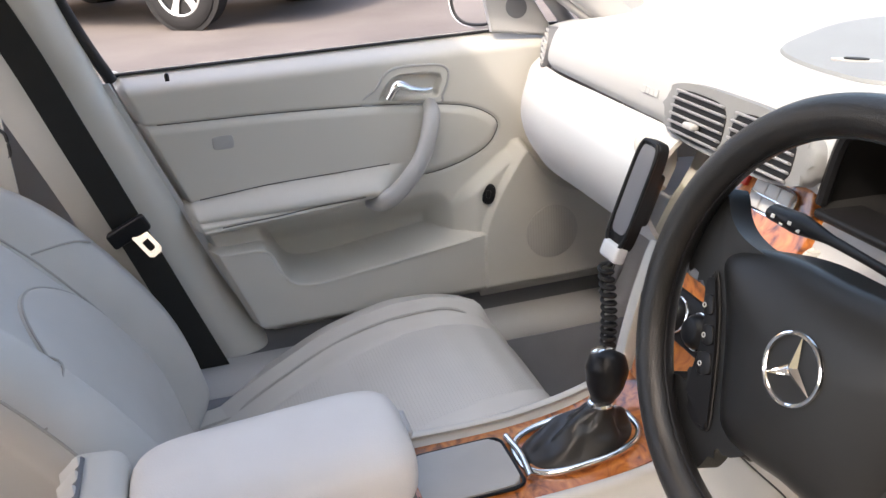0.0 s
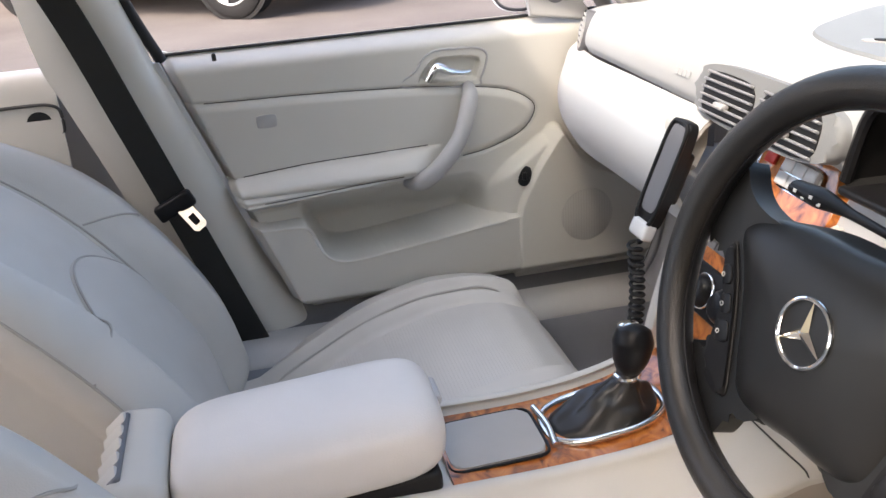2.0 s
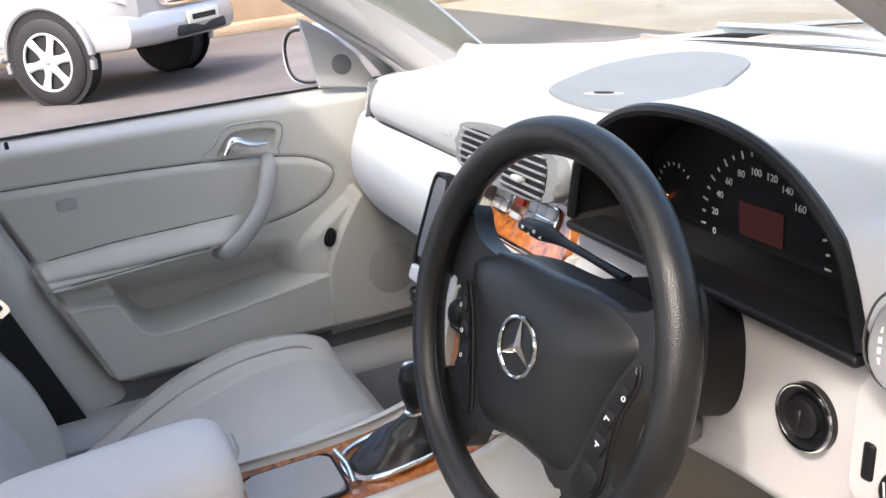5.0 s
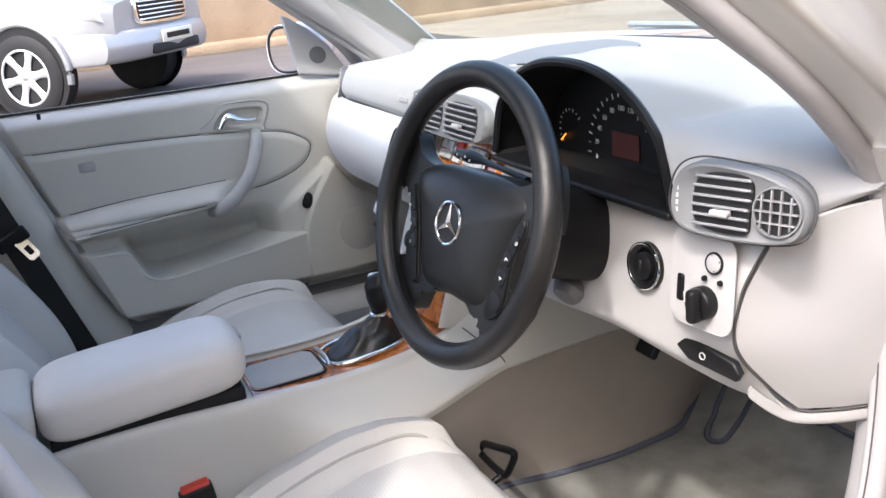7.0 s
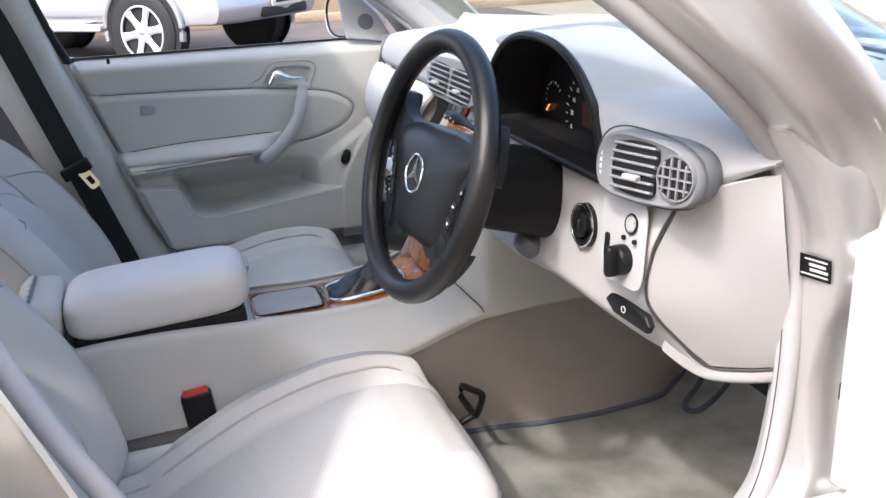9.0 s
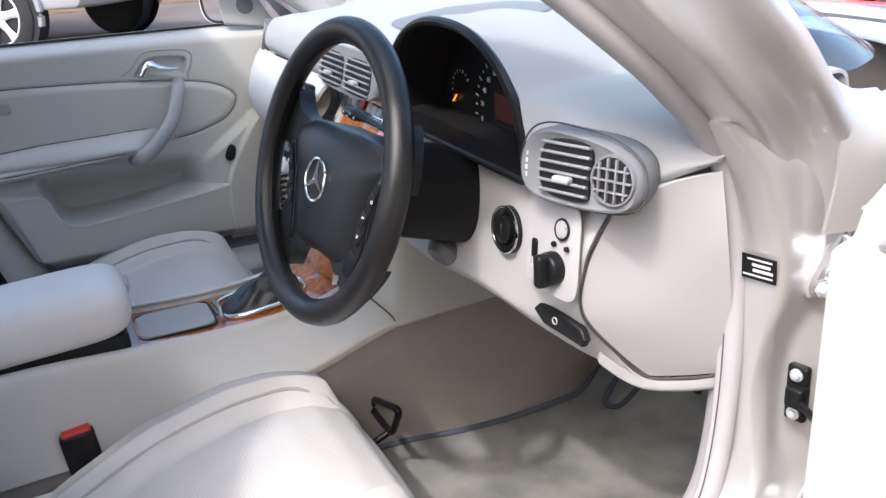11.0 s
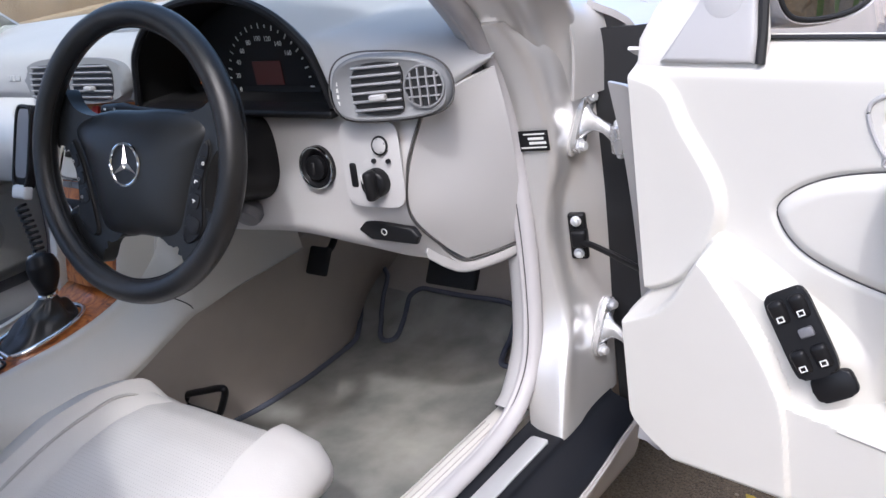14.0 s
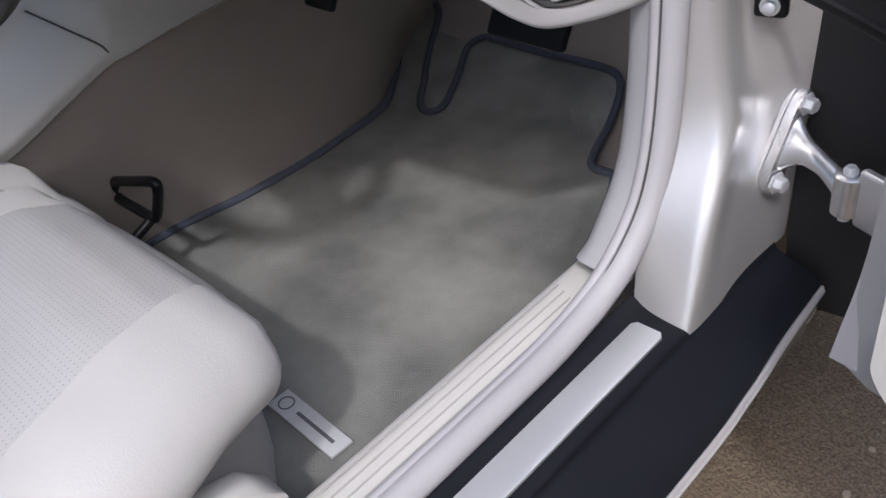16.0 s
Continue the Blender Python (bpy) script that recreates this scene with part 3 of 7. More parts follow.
tagged(part("wall_cowl_right", sheet([[(0.690, 0.640, 0.925), (0.730, 0.650, 0.924), (0.770, 0.690, 0.910), (0.800, 0.730, 0.880)], [(0.66, 0.78, 0.930), (0.72, 0.79, 0.930), (0.775, 0.81, 0.912), (0.815, 0.84, 0.870)], [(0.62, 1.0, 0.925), (0.70, 1.0, 0.922), (0.77, 1.0, 0.90), (0.825, 1.0, 0.85)]], 20, 20, 0.006, (0.7, 0.8, 0)), BODY), "pale silver wing top beside the windscreen", "car body", kind="structure")


def bonnet():
    rows = []
    for y, z, w in ((0.98, 0.925, 0.66), (1.3, 0.915, 0.68), (1.7, 0.86, 0.66), (2.1, 0.77, 0.60), (2.28, 0.70, 0.52), (2.32, 0.55, 0.50)):
        rows.append([(-w, y - 0.05, z - 0.05), (-w * 0.7, y, z - 0.005), (-0.2, y, z + 0.012), (0.2, y, z + 0.012), (w * 0.7, y, z - 0.005), (w, y - 0.05, z - 0.05)])
    return sheet(rows, 30, 30, 0.006, (0, 1.5, 0))


tagged(part("wall_bonnet", bonnet(), BODY), "pale silver car bonnet in the sun", "car bonnet", kind="structure")
tagged(part("trim_scuttle", sheet([[(-0.72, y - 0.16, z - 0.02), (-0.4, y, z), (0.4, y, z), (0.72, y - 0.16, z - 0.02)] for y, z in ((0.94, 0.938), (0.99, 0.930), (1.05, 0.905))], 20, 8, 0.004, (0, 1, 0)), ALU), "pale grey scuttle below the windscreen", "scuttle", kind="structure")


# ---- doors ----
def smooth_poly(points, n):
    return np.array([(v.x, v.y) for v in curve_through([(x, y, 0) for x, y in points], n, True)])


def inside(poly, Y, Z):
    """Signed distance to a closed outline, negative within it."""
    best = np.full(Y.shape, 9.0)
    odd = np.zeros(Y.shape, bool)
    for (ay, az), (by, bz) in zip(poly, np.roll(poly, -1, axis=0)):
        ey, ez = by - ay, bz - az
        k = np.clip(((Y - ay) * ey + (Z - az) * ez) / (ey * ey + ez * ez + 1e-12), 0, 1)
        best = np.minimum(best, np.hypot(Y - ay - k * ey, Z - az - k * ez))
        cross = (az > Z) != (bz > Z)
        odd ^= cross & (Y < ay + ey * (Z - az) / (ez if abs(ez) > 1e-12 else 1e-12))
    return np.where(odd, -best, best)


def sstep(a, b, v):
    t = np.clip((v - a) / (b - a), 0, 1)
    return t * t * (3 - 2 * t)


def outline_yz(points, n):
    return [(v.x, v.y) for v in curve_through([(y, z, 0) for y, z in points], n)]


INSERT_TOP = outline_yz([(-0.60, 0.840), (-0.35, 0.827), (-0.17, 0.822), (0.016, 0.812), (0.131, 0.800), (0.201, 0.786), (0.244, 0.761), (0.250, 0.737), (0.223, 0.704), (0.158, 0.679), (0.086, 0.668)], 70)
INSERT_AREA = np.array(INSERT_TOP + [(0.02, 0.66), (-0.62, 0.66)])
RIM = outline_yz([(-0.50, 0.608), (-0.27, 0.603), (-0.212, 0.600), (-0.196, 0.586), (-0.180, 0.548), (-0.160, 0.528), (-0.120, 0.521), (-0.05, 0.528), (0.05, 0.540), (0.19, 0.557), (0.27, 0.566)], 60)
BIN = np.array(RIM + [(0.27, 0.30), (-0.50, 0.30)])
POCKET = np.array(outline_yz([(-0.204, 0.625), (-0.188, 0.578), (-0.172, 0.541), (-0.145, 0.524), (-0.09, 0.523), (0.00, 0.534), (0.10, 0.547), (0.150, 0.553), (0.152, 0.600), (0.12, 0.640)], 60))
POD = np.array(outline_yz([(0.184, 0.30), (0.186, 0.45), (0.189, 0.55), (0.204, 0.600), (0.233, 0.652), (0.266, 0.700)], 30) + outline_yz([(0.276, 0.712), (0.288, 0.715), (0.300, 0.705), (0.329, 0.662), (0.362, 0.636), (0.43, 0.618), (0.64, 0.612)], 24) + [(0.64, 0.30)])
WING = smooth_poly([(0.375, 0.882), (0.340, 0.829), (0.306, 0.765), (0.312, 0.712), (0.345, 0.664), (0.375, 0.640), (0.43, 0.626), (0.60, 0.62), (0.64, 0.75), (0.62, 0.88), (0.50, 0.895)], 48)
RAMP = smooth_poly([(0.140, 0.50), (0.141, 0.585), (0.172, 0.632), (0.225, 0.672), (0.268, 0.700), (0.300, 0.700), (0.30, 0.62), (0.27, 0.50), (0.20, 0.47)], 44)
RECESS = np.array([(v.x, v.y) for v in curve_through([(y, z, 0) for y, z in ((0.034, 0.822), (0.050, 0.846), (0.070, 0.859), (0.100, 0.860), (0.138, 0.856), (0.150, 0.847), (0.144, 0.826), (0.134, 0.812), (0.085, 0.814), (0.045, 0.817))], 60, True)])
SURROUND = [(0.005, 0.8135), (0.030, 0.842), (0.048, 0.864), (0.068, 0.873), (0.105, 0.873), (0.144, 0.870), (0.162, 0.859), (0.160, 0.838), (0.149, 0.815), (0.136, 0.8015)]


def relief(Y, Z, ahead=0.0):
    """How far the lining stands into the car at (y, z) of the closed door."""
    d = -0.045 * sstep(0.872, 0.916, Z) ** 2
    ins = inside(INSERT_AREA, Y, Z)
    d = d - 0.004 * np.exp(-(ins / 0.003) ** 2) * (Z > 0.655) + 0.006 * sstep(0.002, -0.016, ins)
    d = d - 0.016 * sstep(0.001, -0.006, inside(RECESS, Y, Z))
    # armrest: a padded shelf that bulges to a rounded front and ends at the pull handle
    top = 0.697 + 0.02 * (Y + 0.18) - 0.06 * np.clip(-0.18 - Y, 0, 1)
    low = 0.640 + 0.06 * (Y + 0.285) - 0.004
    fade = sstep(0.075, 0.0, Y)
    h = np.clip((Z - low) / (top - low), 0, 1)
    d = d + 0.060 * fade * np.sqrt(np.clip(1 - h ** 1.8, 0, 1)) * sstep(-0.012, 0.010, Z - low)
    d = d - 0.003 * np.exp(-((Z - low - 0.012) / 0.003) ** 2) * fade
    bin_ = sstep(0.002, -0.004, inside(BIN, Y, Z)) * sstep(-0.42, -0.37, Y)
    pod_ = sstep(0.001, -0.012, inside(POD, Y - ahead, Z))
    ramp = 0.040 * sstep(0.145, 0.195, Y) * sstep(0.001, -0.012, inside(RAMP, Y - 0.4 * ahead, Z))
    under_arm = 0.020 * sstep(-0.16, -0.24, Y) * sstep(0.645, 0.62, Z) * sstep(0.59, 0.60, Z)
    d = d + np.maximum(np.maximum(0.054 * bin_, 0.060 * pod_), np.maximum(ramp, under_arm))
    d = d - 0.075 * sstep(0.010, -0.004, inside(POCKET, Y, Z)) * (1 - bin_) * (1 - pod_) * sstep(0.155, 0.11, Y) * sstep(0.640, 0.560, Z)
    d = d + 0.012 * sstep(0.001, -0.009, inside(WING, Y, Z)) * (1 - pod_)
    return d - 0.05 * sstep(0.45, 0.412, Z)


def door_relief(y, z, ahead=0.0):
    return float(relief(np.array([y]), np.array([z]), ahead)[0])


def door_edge(z):
    return mixed((0.40, 0.45, 0.60, 0.88, 0.92), (-0.21, -0.245, -0.30, -0.40, -0.415), z)


def door_lining(sgn, front):
    """Grid over the closed door: inner face at x = sgn * 0.738."""
    nz, ny = 230, 330
    zs = np.linspace(0.408, 0.914, nz)
    y0 = np.array([door_edge(z) for z in zs])
    y1 = front - 0.09 * sstep(0.50, 0.405, zs)
    f = np.linspace(0, 1, ny)
    Y = y0[:, None] + (y1 - y0)[:, None] * f[None, :]
    Z = np.repeat(zs[:, None], ny, axis=1)
    D = relief(Y, Z, 0.022 if sgn > 0 else 0.0) - 0.03 * sstep(0.02, 0.0, f)[None, :] - 0.03 * sstep(0.985, 1.0, f)[None, :]
    grid = [[Vector((sgn * (0.738 - D[j, i]), Y[j, i], Z[j, i])) for i in range(ny)] for j in range(nz)]
    return solid_grid(grid, 0.004, (sgn * 3, 0, 0.6))


def door_panel_point(sgn, y, z, off=0.0):
    return Vector((sgn * (0.738 - door_relief(y, z, 0.022 if sgn > 0 else 0.0) - off), y, z))


def build_door(sgn, name, label, front):
    door = thing(name, label, "car door", (sgn * 0.80, 0.60, 0.30))
    ext = 0.06 if sgn < 0 else 0.08
    add = lambda *a, **k: under(door, part(*a, **k))
    lining = add("lining", door_lining(sgn, front), TRIM, label="moulded grey door lining")
    def line_on(name, pts, r=0.0016):
        add(name, tube([door_panel_point(sgn, y, z, 0.0006) for y, z in pts], r, 6, 4 * len(pts)), SEAM)
    line_on("seam_line", [p for p in INSERT_TOP if p[0] > door_edge(p[1]) + 0.012][::3], 0.0009)
    add("bin_rim", tube([door_panel_point(sgn, y, z - 0.006, -0.001) for y, z in RIM if door_edge(z) + 0.02 < y < 0.17][::2], 0.0032, 8, 80), TRIM)
    line_on("seam_line", [(-0.30 + 0.034 * k, 0.699 + 0.02 * (-0.12 + 0.034 * k) - 0.06 * max(0.12 - 0.034 * k, 0)) for k in range(11)], 0.0009)
    line_on("seam_line", [(-0.270 + 0.028 * k, 0.6485 + 0.06 * (0.015 + 0.028 * k)) for k in range(10)], 0.0010)
    # outer skin and frame
    skin_rows = []
    for z, x in ((0.345, 0.815), (0.45, 0.85), (0.68, 0.855), (0.86, 0.82), (0.90, 0.785)):
        skin_rows.append([(sgn * x, y, z) for y in (-0.46, -0.1, front - 0.2, front + ext * (1 if z < 0.8 else 0.3))])
    add("outer_skin", sheet(skin_rows, 16, 16, 0.004, (0, 0, 0.6)), BODY, label="pale silver painted outer skin")
    e = []
    for z in (0.345, 0.45, 0.60, 0.74, 0.85):
        x = mixed((0.27, 0.45, 0.68, 0.86, 0.90), (0.80, 0.845, 0.85, 0.815, 0.78), z)
        e.append([(sgn * 0.757, front - 0.008, max(z, 0.395)), (sgn * 0.775, front + 0.2 * ext, max(z, 0.375)), (sgn * (x - 0.015), front + 0.55 * ext, max(z, 0.33)), (sgn * x, front + ext, z)])
    add("front_edge", sheet(e, 16, 20, 0.004, (0, 0, 0.6)), SILVER, label="silver painted door edge")
    add("bottom_edge", sheet([[(sgn * x, y, z) for x, z in ((0.755, 0.42), (0.762, 0.397), (0.785, 0.380), (0.803, 0.362), (0.812, 0.345))] for y in (-0.44, 0.1, front)], 12, 12, 0.004, (0, 0, 0.9)), SILVER)
    rear = []
    for z in (0.345, 0.45, 0.68, 0.905):
        x = mixed((0.27, 0.45, 0.68, 0.86, 0.90), (0.80, 0.845, 0.85, 0.815, 0.78), z)
        rear.append([(sgn * 0.745, door_edge(max(z, 0.41)) + 0.002, z), (sgn * 0.76, -0.44, z), (sgn * x, -0.46, z)])
    add("rear_edge", sheet(rear, 10, 16, 0.004, (0, 0, 0.6)), SILVER)
    add("belt_strip", sheet([[(sgn * x, y, z) for x, z in ((0.772, 0.912), (0.776, 0.914), (0.785, 0.905))] for y in (-0.42, 0.0, front)], 6, 12, 0.003, (sgn * 0.78, 0, 0)), RUBBER, label="black window strip")
    # release handle in its recess
    fm = facing(door_panel_point(sgn, 0.088, 0.838, 0.016), (-sgn, 0, 0.0))
    add("handle_surround", tube([door_panel_point(sgn, y, z, 0.0005) for y, z in SURROUND], 0.0022, 8, 110, True), TRIM_COOL, label="grey ridge round the handle recess")
    s2 = -sgn
    lever_m = fm @ pose(0, -0.002, 0.008)
    add("release_lever", tube([lever_m @ Vector((s2 * -0.040, -0.013, 0)), lever_m @ Vector((s2 * -0.022, 0.010, 0.006)), lever_m @ Vector((s2 * 0.0, 0.002, 0.012)), lever_m @ Vector((s2 * 0.022, -0.003, 0.010)), lever_m @ Vector((s2 * 0.038, -0.003, 0.007))], [0.012, 0.015, 0.010, 0.0075, 0.005], 12, 30, flat=0.65, up=(0, 0, 1)), CHROME, label="chrome release lever")
    # pull handle
    hp = [door_panel_point(sgn, 0.126, 0.803, -0.008), Vector((sgn * 0.706, 0.118, 0.785)), Vector((sgn * 0.684, 0.092, 0.725)), Vector((sgn * 0.674, 0.052, 0.680)), Vector((sgn * 0.684, 0.016, 0.650)), door_panel_point(sgn, 0.002, 0.632, -0.006)]
    add("pull_handle", tube(hp, [0.011, 0.014, 0.0135, 0.0145, 0.017, 0.013], 14, 50, flat=1.1, up=(0, 1, 0)), TRIM_COOL, label="grey plastic pull handle")
    # loudspeaker grille
    sm = facing(door_panel_point(sgn, 0.330, 0.540, -0.0006), (-sgn, 0, 0.0))
    if sgn < 0:
        add("speaker_grille", prism(oval(0.052, 0.053, 36), 0.0016, sm, 0.0008), GRILLE, label="perforated round loudspeaker grille")
    om = facing(door_panel_point(sgn, 0.214, 0.628, 0.001), (-sgn, -0.45, 0.25))
    if sgn < 0:
        add("switch_rim", prism(oval(0.0125, 0.0195, 24, 2.4), 0.003, om @ pose(0, 0, 0, 0, 0, -12), 0.001), RUBBER)
        add("window_switch", prism(oval(0.011, 0.018, 24, 2.4), 0.004, om @ pose(0, 0, 0, 0, 0, -12), 0.002), BLACK, label="oval black window switch")
        add("switch_key", rbox(0.009, 0.014, 0.006, 0.002, 2, om @ pose(0, 0, 0.004)), BLACK)
    # lock pin and lamp lens
    add("lock_pin", lathe([(0.004, 0), (0.004, 0.010), (0.002, 0.013)], pose(sgn * 0.742, -0.317, 0.898), 10), BLACK, label="small black lock pin")
    lm = facing(door_panel_point(sgn, -0.245, 0.785, -0.001), (-sgn, 0, 0))
    add("reflector", prism(oval(0.018, 0.012, 20, 5), 0.0025, lm, 0.001), TRIM_COOL, label="small rounded grey cover")
    # mirror corner and glass
    tri = [(-0.052, 0.008), (0.062, -0.012), (0.066, -0.004), (0.032, 0.066), (-0.010, 0.108), (-0.050, 0.140), (-0.066, 0.146)]
    if sgn > 0:
        tm = facing((sgn * 0.752, 0.302, 0.905), (-1, 0, 0.30))
        tri = [(-0.073, -0.014), (0.030, -0.014), (0.032, 0.011), (0.022, 0.082), (0.012, 0.130), (0.004, 0.112), (-0.031, 0.046)]
    else:
        tm = facing((sgn * 0.752, 0.302, 0.905), (1, 0, 0.30))
    add("mirror_corner", prism(tri, 0.012, tm, 0.005, 3), TRIM_COOL, label="grey triangular mirror corner cover")
    return door, tm


p_door, p_tm = build_door(-1, "passenger_door", "closed passenger door with grey lining and chrome lever", 0.575)
d_door, d_tm = build_door(1, "driver_door", "open driver's door with pale grey lining and window switches", 0.418)


# ---- seats ----
def pad(surface, high, nu=36, nv=36, pu=4.0, pv=4.0, under_=0.02, bump=None, down=None):
    """A stuffed pad on surface(u, v), u and v from -1 to 1, with rounded rims."""
    top, low = [], []
    for j in range(nv):
        v = -math.cos(math.pi * j / (nv - 1))
        rt, rl = [], []
        for i in range(nu):
            u = -math.cos(math.pi * i / (nu - 1))
            p = surface(u, v)
            e = 0.01
            n = (surface(min(u + e, 1), v) - surface(max(u - e, -1), v)).cross(surface(u, min(v + e, 1)) - surface(u, max(v - e, -1))).normalized()
            h = high * (1 - abs(u) ** pu) ** (1 / pu) * (1 - abs(v) ** pv) ** (1 / pv)
            if bump:
                h += bump(u, v)
            rt.append(p + n * h)
            rl.append(p + Vector(down) if down else p - n * under_)
        top.append(rt)
        low.append(rl)
    bm = bmesh.new()
    a = [[bm.verts.new(p) for p in r] for r in top]
    b = [[bm.verts.new(p) for p in r] for r in low]
    for j in range(nv - 1):
        for i in range(nu - 1):
            bm.faces.new((a[j][i], a[j][i + 1], a[j + 1][i + 1], a[j + 1][i]))
            bm.faces.new((b[j][i], b[j + 1][i], b[j + 1][i + 1], b[j][i + 1]))
    edge = [(0, i) for i in range(nu)] + [(j, nu - 1) for j in range(1, nv)] + [(nv - 1, i) for i in range(nu - 2, -1, -1)] + [(j, 0) for j in range(nv - 2, 0, -1)]
    for (p, q), (r, s) in zip(edge, edge[1:] + edge[:1]):
        bm.faces.new((a[p][q], b[p][q], b[r][s], a[r][s]))
    return bm


def pad_point(surface, high, pu, pv, bump, u, v, lift=0.0):
    """A point on the face of such a pad."""
    e = 0.01
    n = (surface(min(u + e, 1), v) - surface(max(u - e, -1), v)).cross(surface(u, min(v + e, 1)) - surface(u, max(v - e, -1))).normalized()
    return surface(u, v) + n * (high * (1 - abs(u) ** pu) ** (1 / pu) * (1 - abs(v) ** pv) ** (1 / pv) + (bump(u, v) if bump else 0) + lift)


def seat_top(y):
    """Height of the cushion along the car."""
    return mixed((-0.42, -0.3, -0.2, -0.1, 0.0, 0.06, 0.11, 0.15, 0.18, 0.195), (0.285, 0.300, 0.355, 0.405, 0.436, 0.444, 0.440, 0.424, 0.385, 0.32), y)


BACK = [(v.y, v.z) for v in curve_through([(0, -0.345, 0.29), (0, -0.362, 0.37), (0, -0.388, 0.48), (0, -0.440, 0.578), (0, -0.497, 0.658), (0, -0.562, 0.735), (0, -0.648, 0.812), (0, -0.742, 0.885), (0, -0.812, 0.935)], 60)]


def back_at(f):
    k = min(max(f, 0), 1) * (len(BACK) - 1)
    i = min(int(k), len(BACK) - 2)
    return (BACK[i][0] + (BACK[i + 1][0] - BACK[i][0]) * (k - i), BACK[i][1] + (BACK[i + 1][1] - BACK[i][1]) * (k - i))


def build_seat(name, cx, dz, label):
    seat = thing(name, label, "car seat", (cx, -0.1, 0.24))
    add = lambda *a, **k: under(seat, part(*a, **k))

    def cushion_s(u, v):
        a = abs(u)
        y = -0.42 + (0.605 - 0.035 * a ** 3) * (v + 1) / 2
        w = mixed((-1, 0, 0.5, 0.8, 0.93, 1), (0.232, 0.240, 0.230, 0.210, 0.186, 0.152), v)
        if u * cx > 0:
            w *= 1 - 0.11 * step(0.2, 0.9, v)
        return Vector((cx + w * u, y, (seat_top(y) + dz) - 0.03 - 0.045 * step(0.82, 1.0, a)))

    def bolster(u, v):
        a = abs(u)
        return 0.050 * step(0.60, 0.84, a) * step(1.02, 0.88, a) * step(1.02, 0.78, v) - 0.010 * math.exp(-((a - 0.755) / 0.035) ** 2) * step(1.0, 0.9, v)
    add("cushion", pad(cushion_s, 0.040, 72, 72, 3.2, 4.5, 0.10, bolster, (0, 0, -0.12)), LEATHER, label="grey leather cushion with raised side bolsters")

    def pad_s(v0, v1, w):
        def s(u, v):
            y = v0 + (v1 - v0 - 0.012 * (u * u if v > 0 else 0)) * (v + 1) / 2
            return Vector((cx + w * u * (1 - 0.04 * v - (0.13 * step(-0.4, 1.0, v) if u * cx > 0 and v1 > 0 else 0)), y, (seat_top(y) + dz) - 0.001 + 0.002 * step(-0.2, 1.0, v) * step(-0.2, 0.1, v1)))
        return s
    add("centre_pad", pad(pad_s(-0.40, -0.122, 0.166), 0.016, 30, 30, 4, 6, 0.012), PERFORATED, label="perforated grey leather centre pad")
    add("thigh_pad", pad(pad_s(-0.122, 0.178, 0.170), 0.013, 44, 60, 3.2, 7, 0.012), PERFORATED, label="perforated grey leather thigh pad")
    for s in (-1, 1):
        sx = cx + 0.226 * s
        rings = []
        for k in range(24):
            f = k / 23
            y = -0.40 + 0.505 * f
            h = 0.046 * (1 - max(0, (f - 0.80) / 0.2) ** 2.6) ** 0.5 + 0.003
            rings.append([Vector((sx + 0.018 * p, y, 0.305 + 0.012 * f + h * q)) for p, q in oval(1, 1, 20, 3)])
        add("side_trim", skin(rings), TRIM, label="grey plastic seat side trim")
    for s in (-1, 1):
        add("seat_rail", rbox(0.03, 0.44, 0.03, 0.006, 2, pose(cx + 0.17 * s, -0.16, 0.262)), BLACK, label="black steel seat rail")

    def back_s(u, v):
        y, z = back_at((v + 1) / 2)
        w = mixed((-1, -0.4, 0.2, 0.7, 1), (0.235, 0.262, 0.262, 0.225, 0.18), v)
        return Vector((cx - w * u, y - 0.066 - 0.03 * step(0.85, 1.0, abs(u)), z - 0.020))

    def wing(u, v):
        a = abs(u)
        return 0.062 * step(0.52, 0.82, a) * step(1.04, 0.86, a) * step(-1.0, -0.7, v) * step(1.0, 0.0, v) - 0.008 * math.exp(-((a - 0.575) / 0.045) ** 2)
    add("backrest", pad(back_s, 0.040, 72, 72, 3.2, 6, 0.11, wing, (0, -0.13, -0.09)), LEATHER, label="grey leather backrest with deep side bolsters")

    def inner_s(f0, f1, w0, w1, bow, lift):
        def s(u, v):
            y, z = back_at(f0 + (f1 - f0 - bow * u * u) * (v + 1) / 2)
            w = w0 + (w1 - w0) * (v + 1) / 2
            return Vector((cx - w * u, y - 0.036 + lift, z - 0.010 + lift * 0.6))
        return s
    add("back_panel", pad(inner_s(0.03, 0.97, 0.146, 0.128, 0, 0.0), 0.012, 30, 60, 6, 8, 0.012), LEATHER, label="smooth grey leather back panel")
    add("lumbar_pad", pad(inner_s(0.03, 0.56, 0.143, 0.126, 0.10, 0.008), 0.016, 40, 50, 5, 4, 0.012), LEATHER, label="grey leather lumbar pad with an arched top")
    for s in (-1, 1):
        add("seam", tube([pad_point(back_s, 0.040, 3.2, 6, wing, 0.585 * s, -0.9 + 0.2 * k, 0.001) for k in range(10)], 0.0022, 6, 60), PIPING, label="sewn seam")
        add("seam", tube([pad_point(back_s, 0.040, 3.2, 6, wing, 0.90 * s, -0.85 + 0.2 * k, 0.0005) for k in range(10)], 0.0018, 6, 60), PIPING)
        add("seam", tube([pad_point(cushion_s, 0.040, 3.2, 4.5, bolster, 0.755 * s, -0.8 + 0.195 * k, 0.001) for k in range(10)], 0.0026, 6, 60), PIPING)
        add("seam", tube([pad_point(back_s, 0.040, 3.2, 6, wing, s * (0.60 + 0.075 * k), 0.10 - 0.05 * k, 0.0005) for k in range(5)], 0.0018, 6, 20), PIPING)
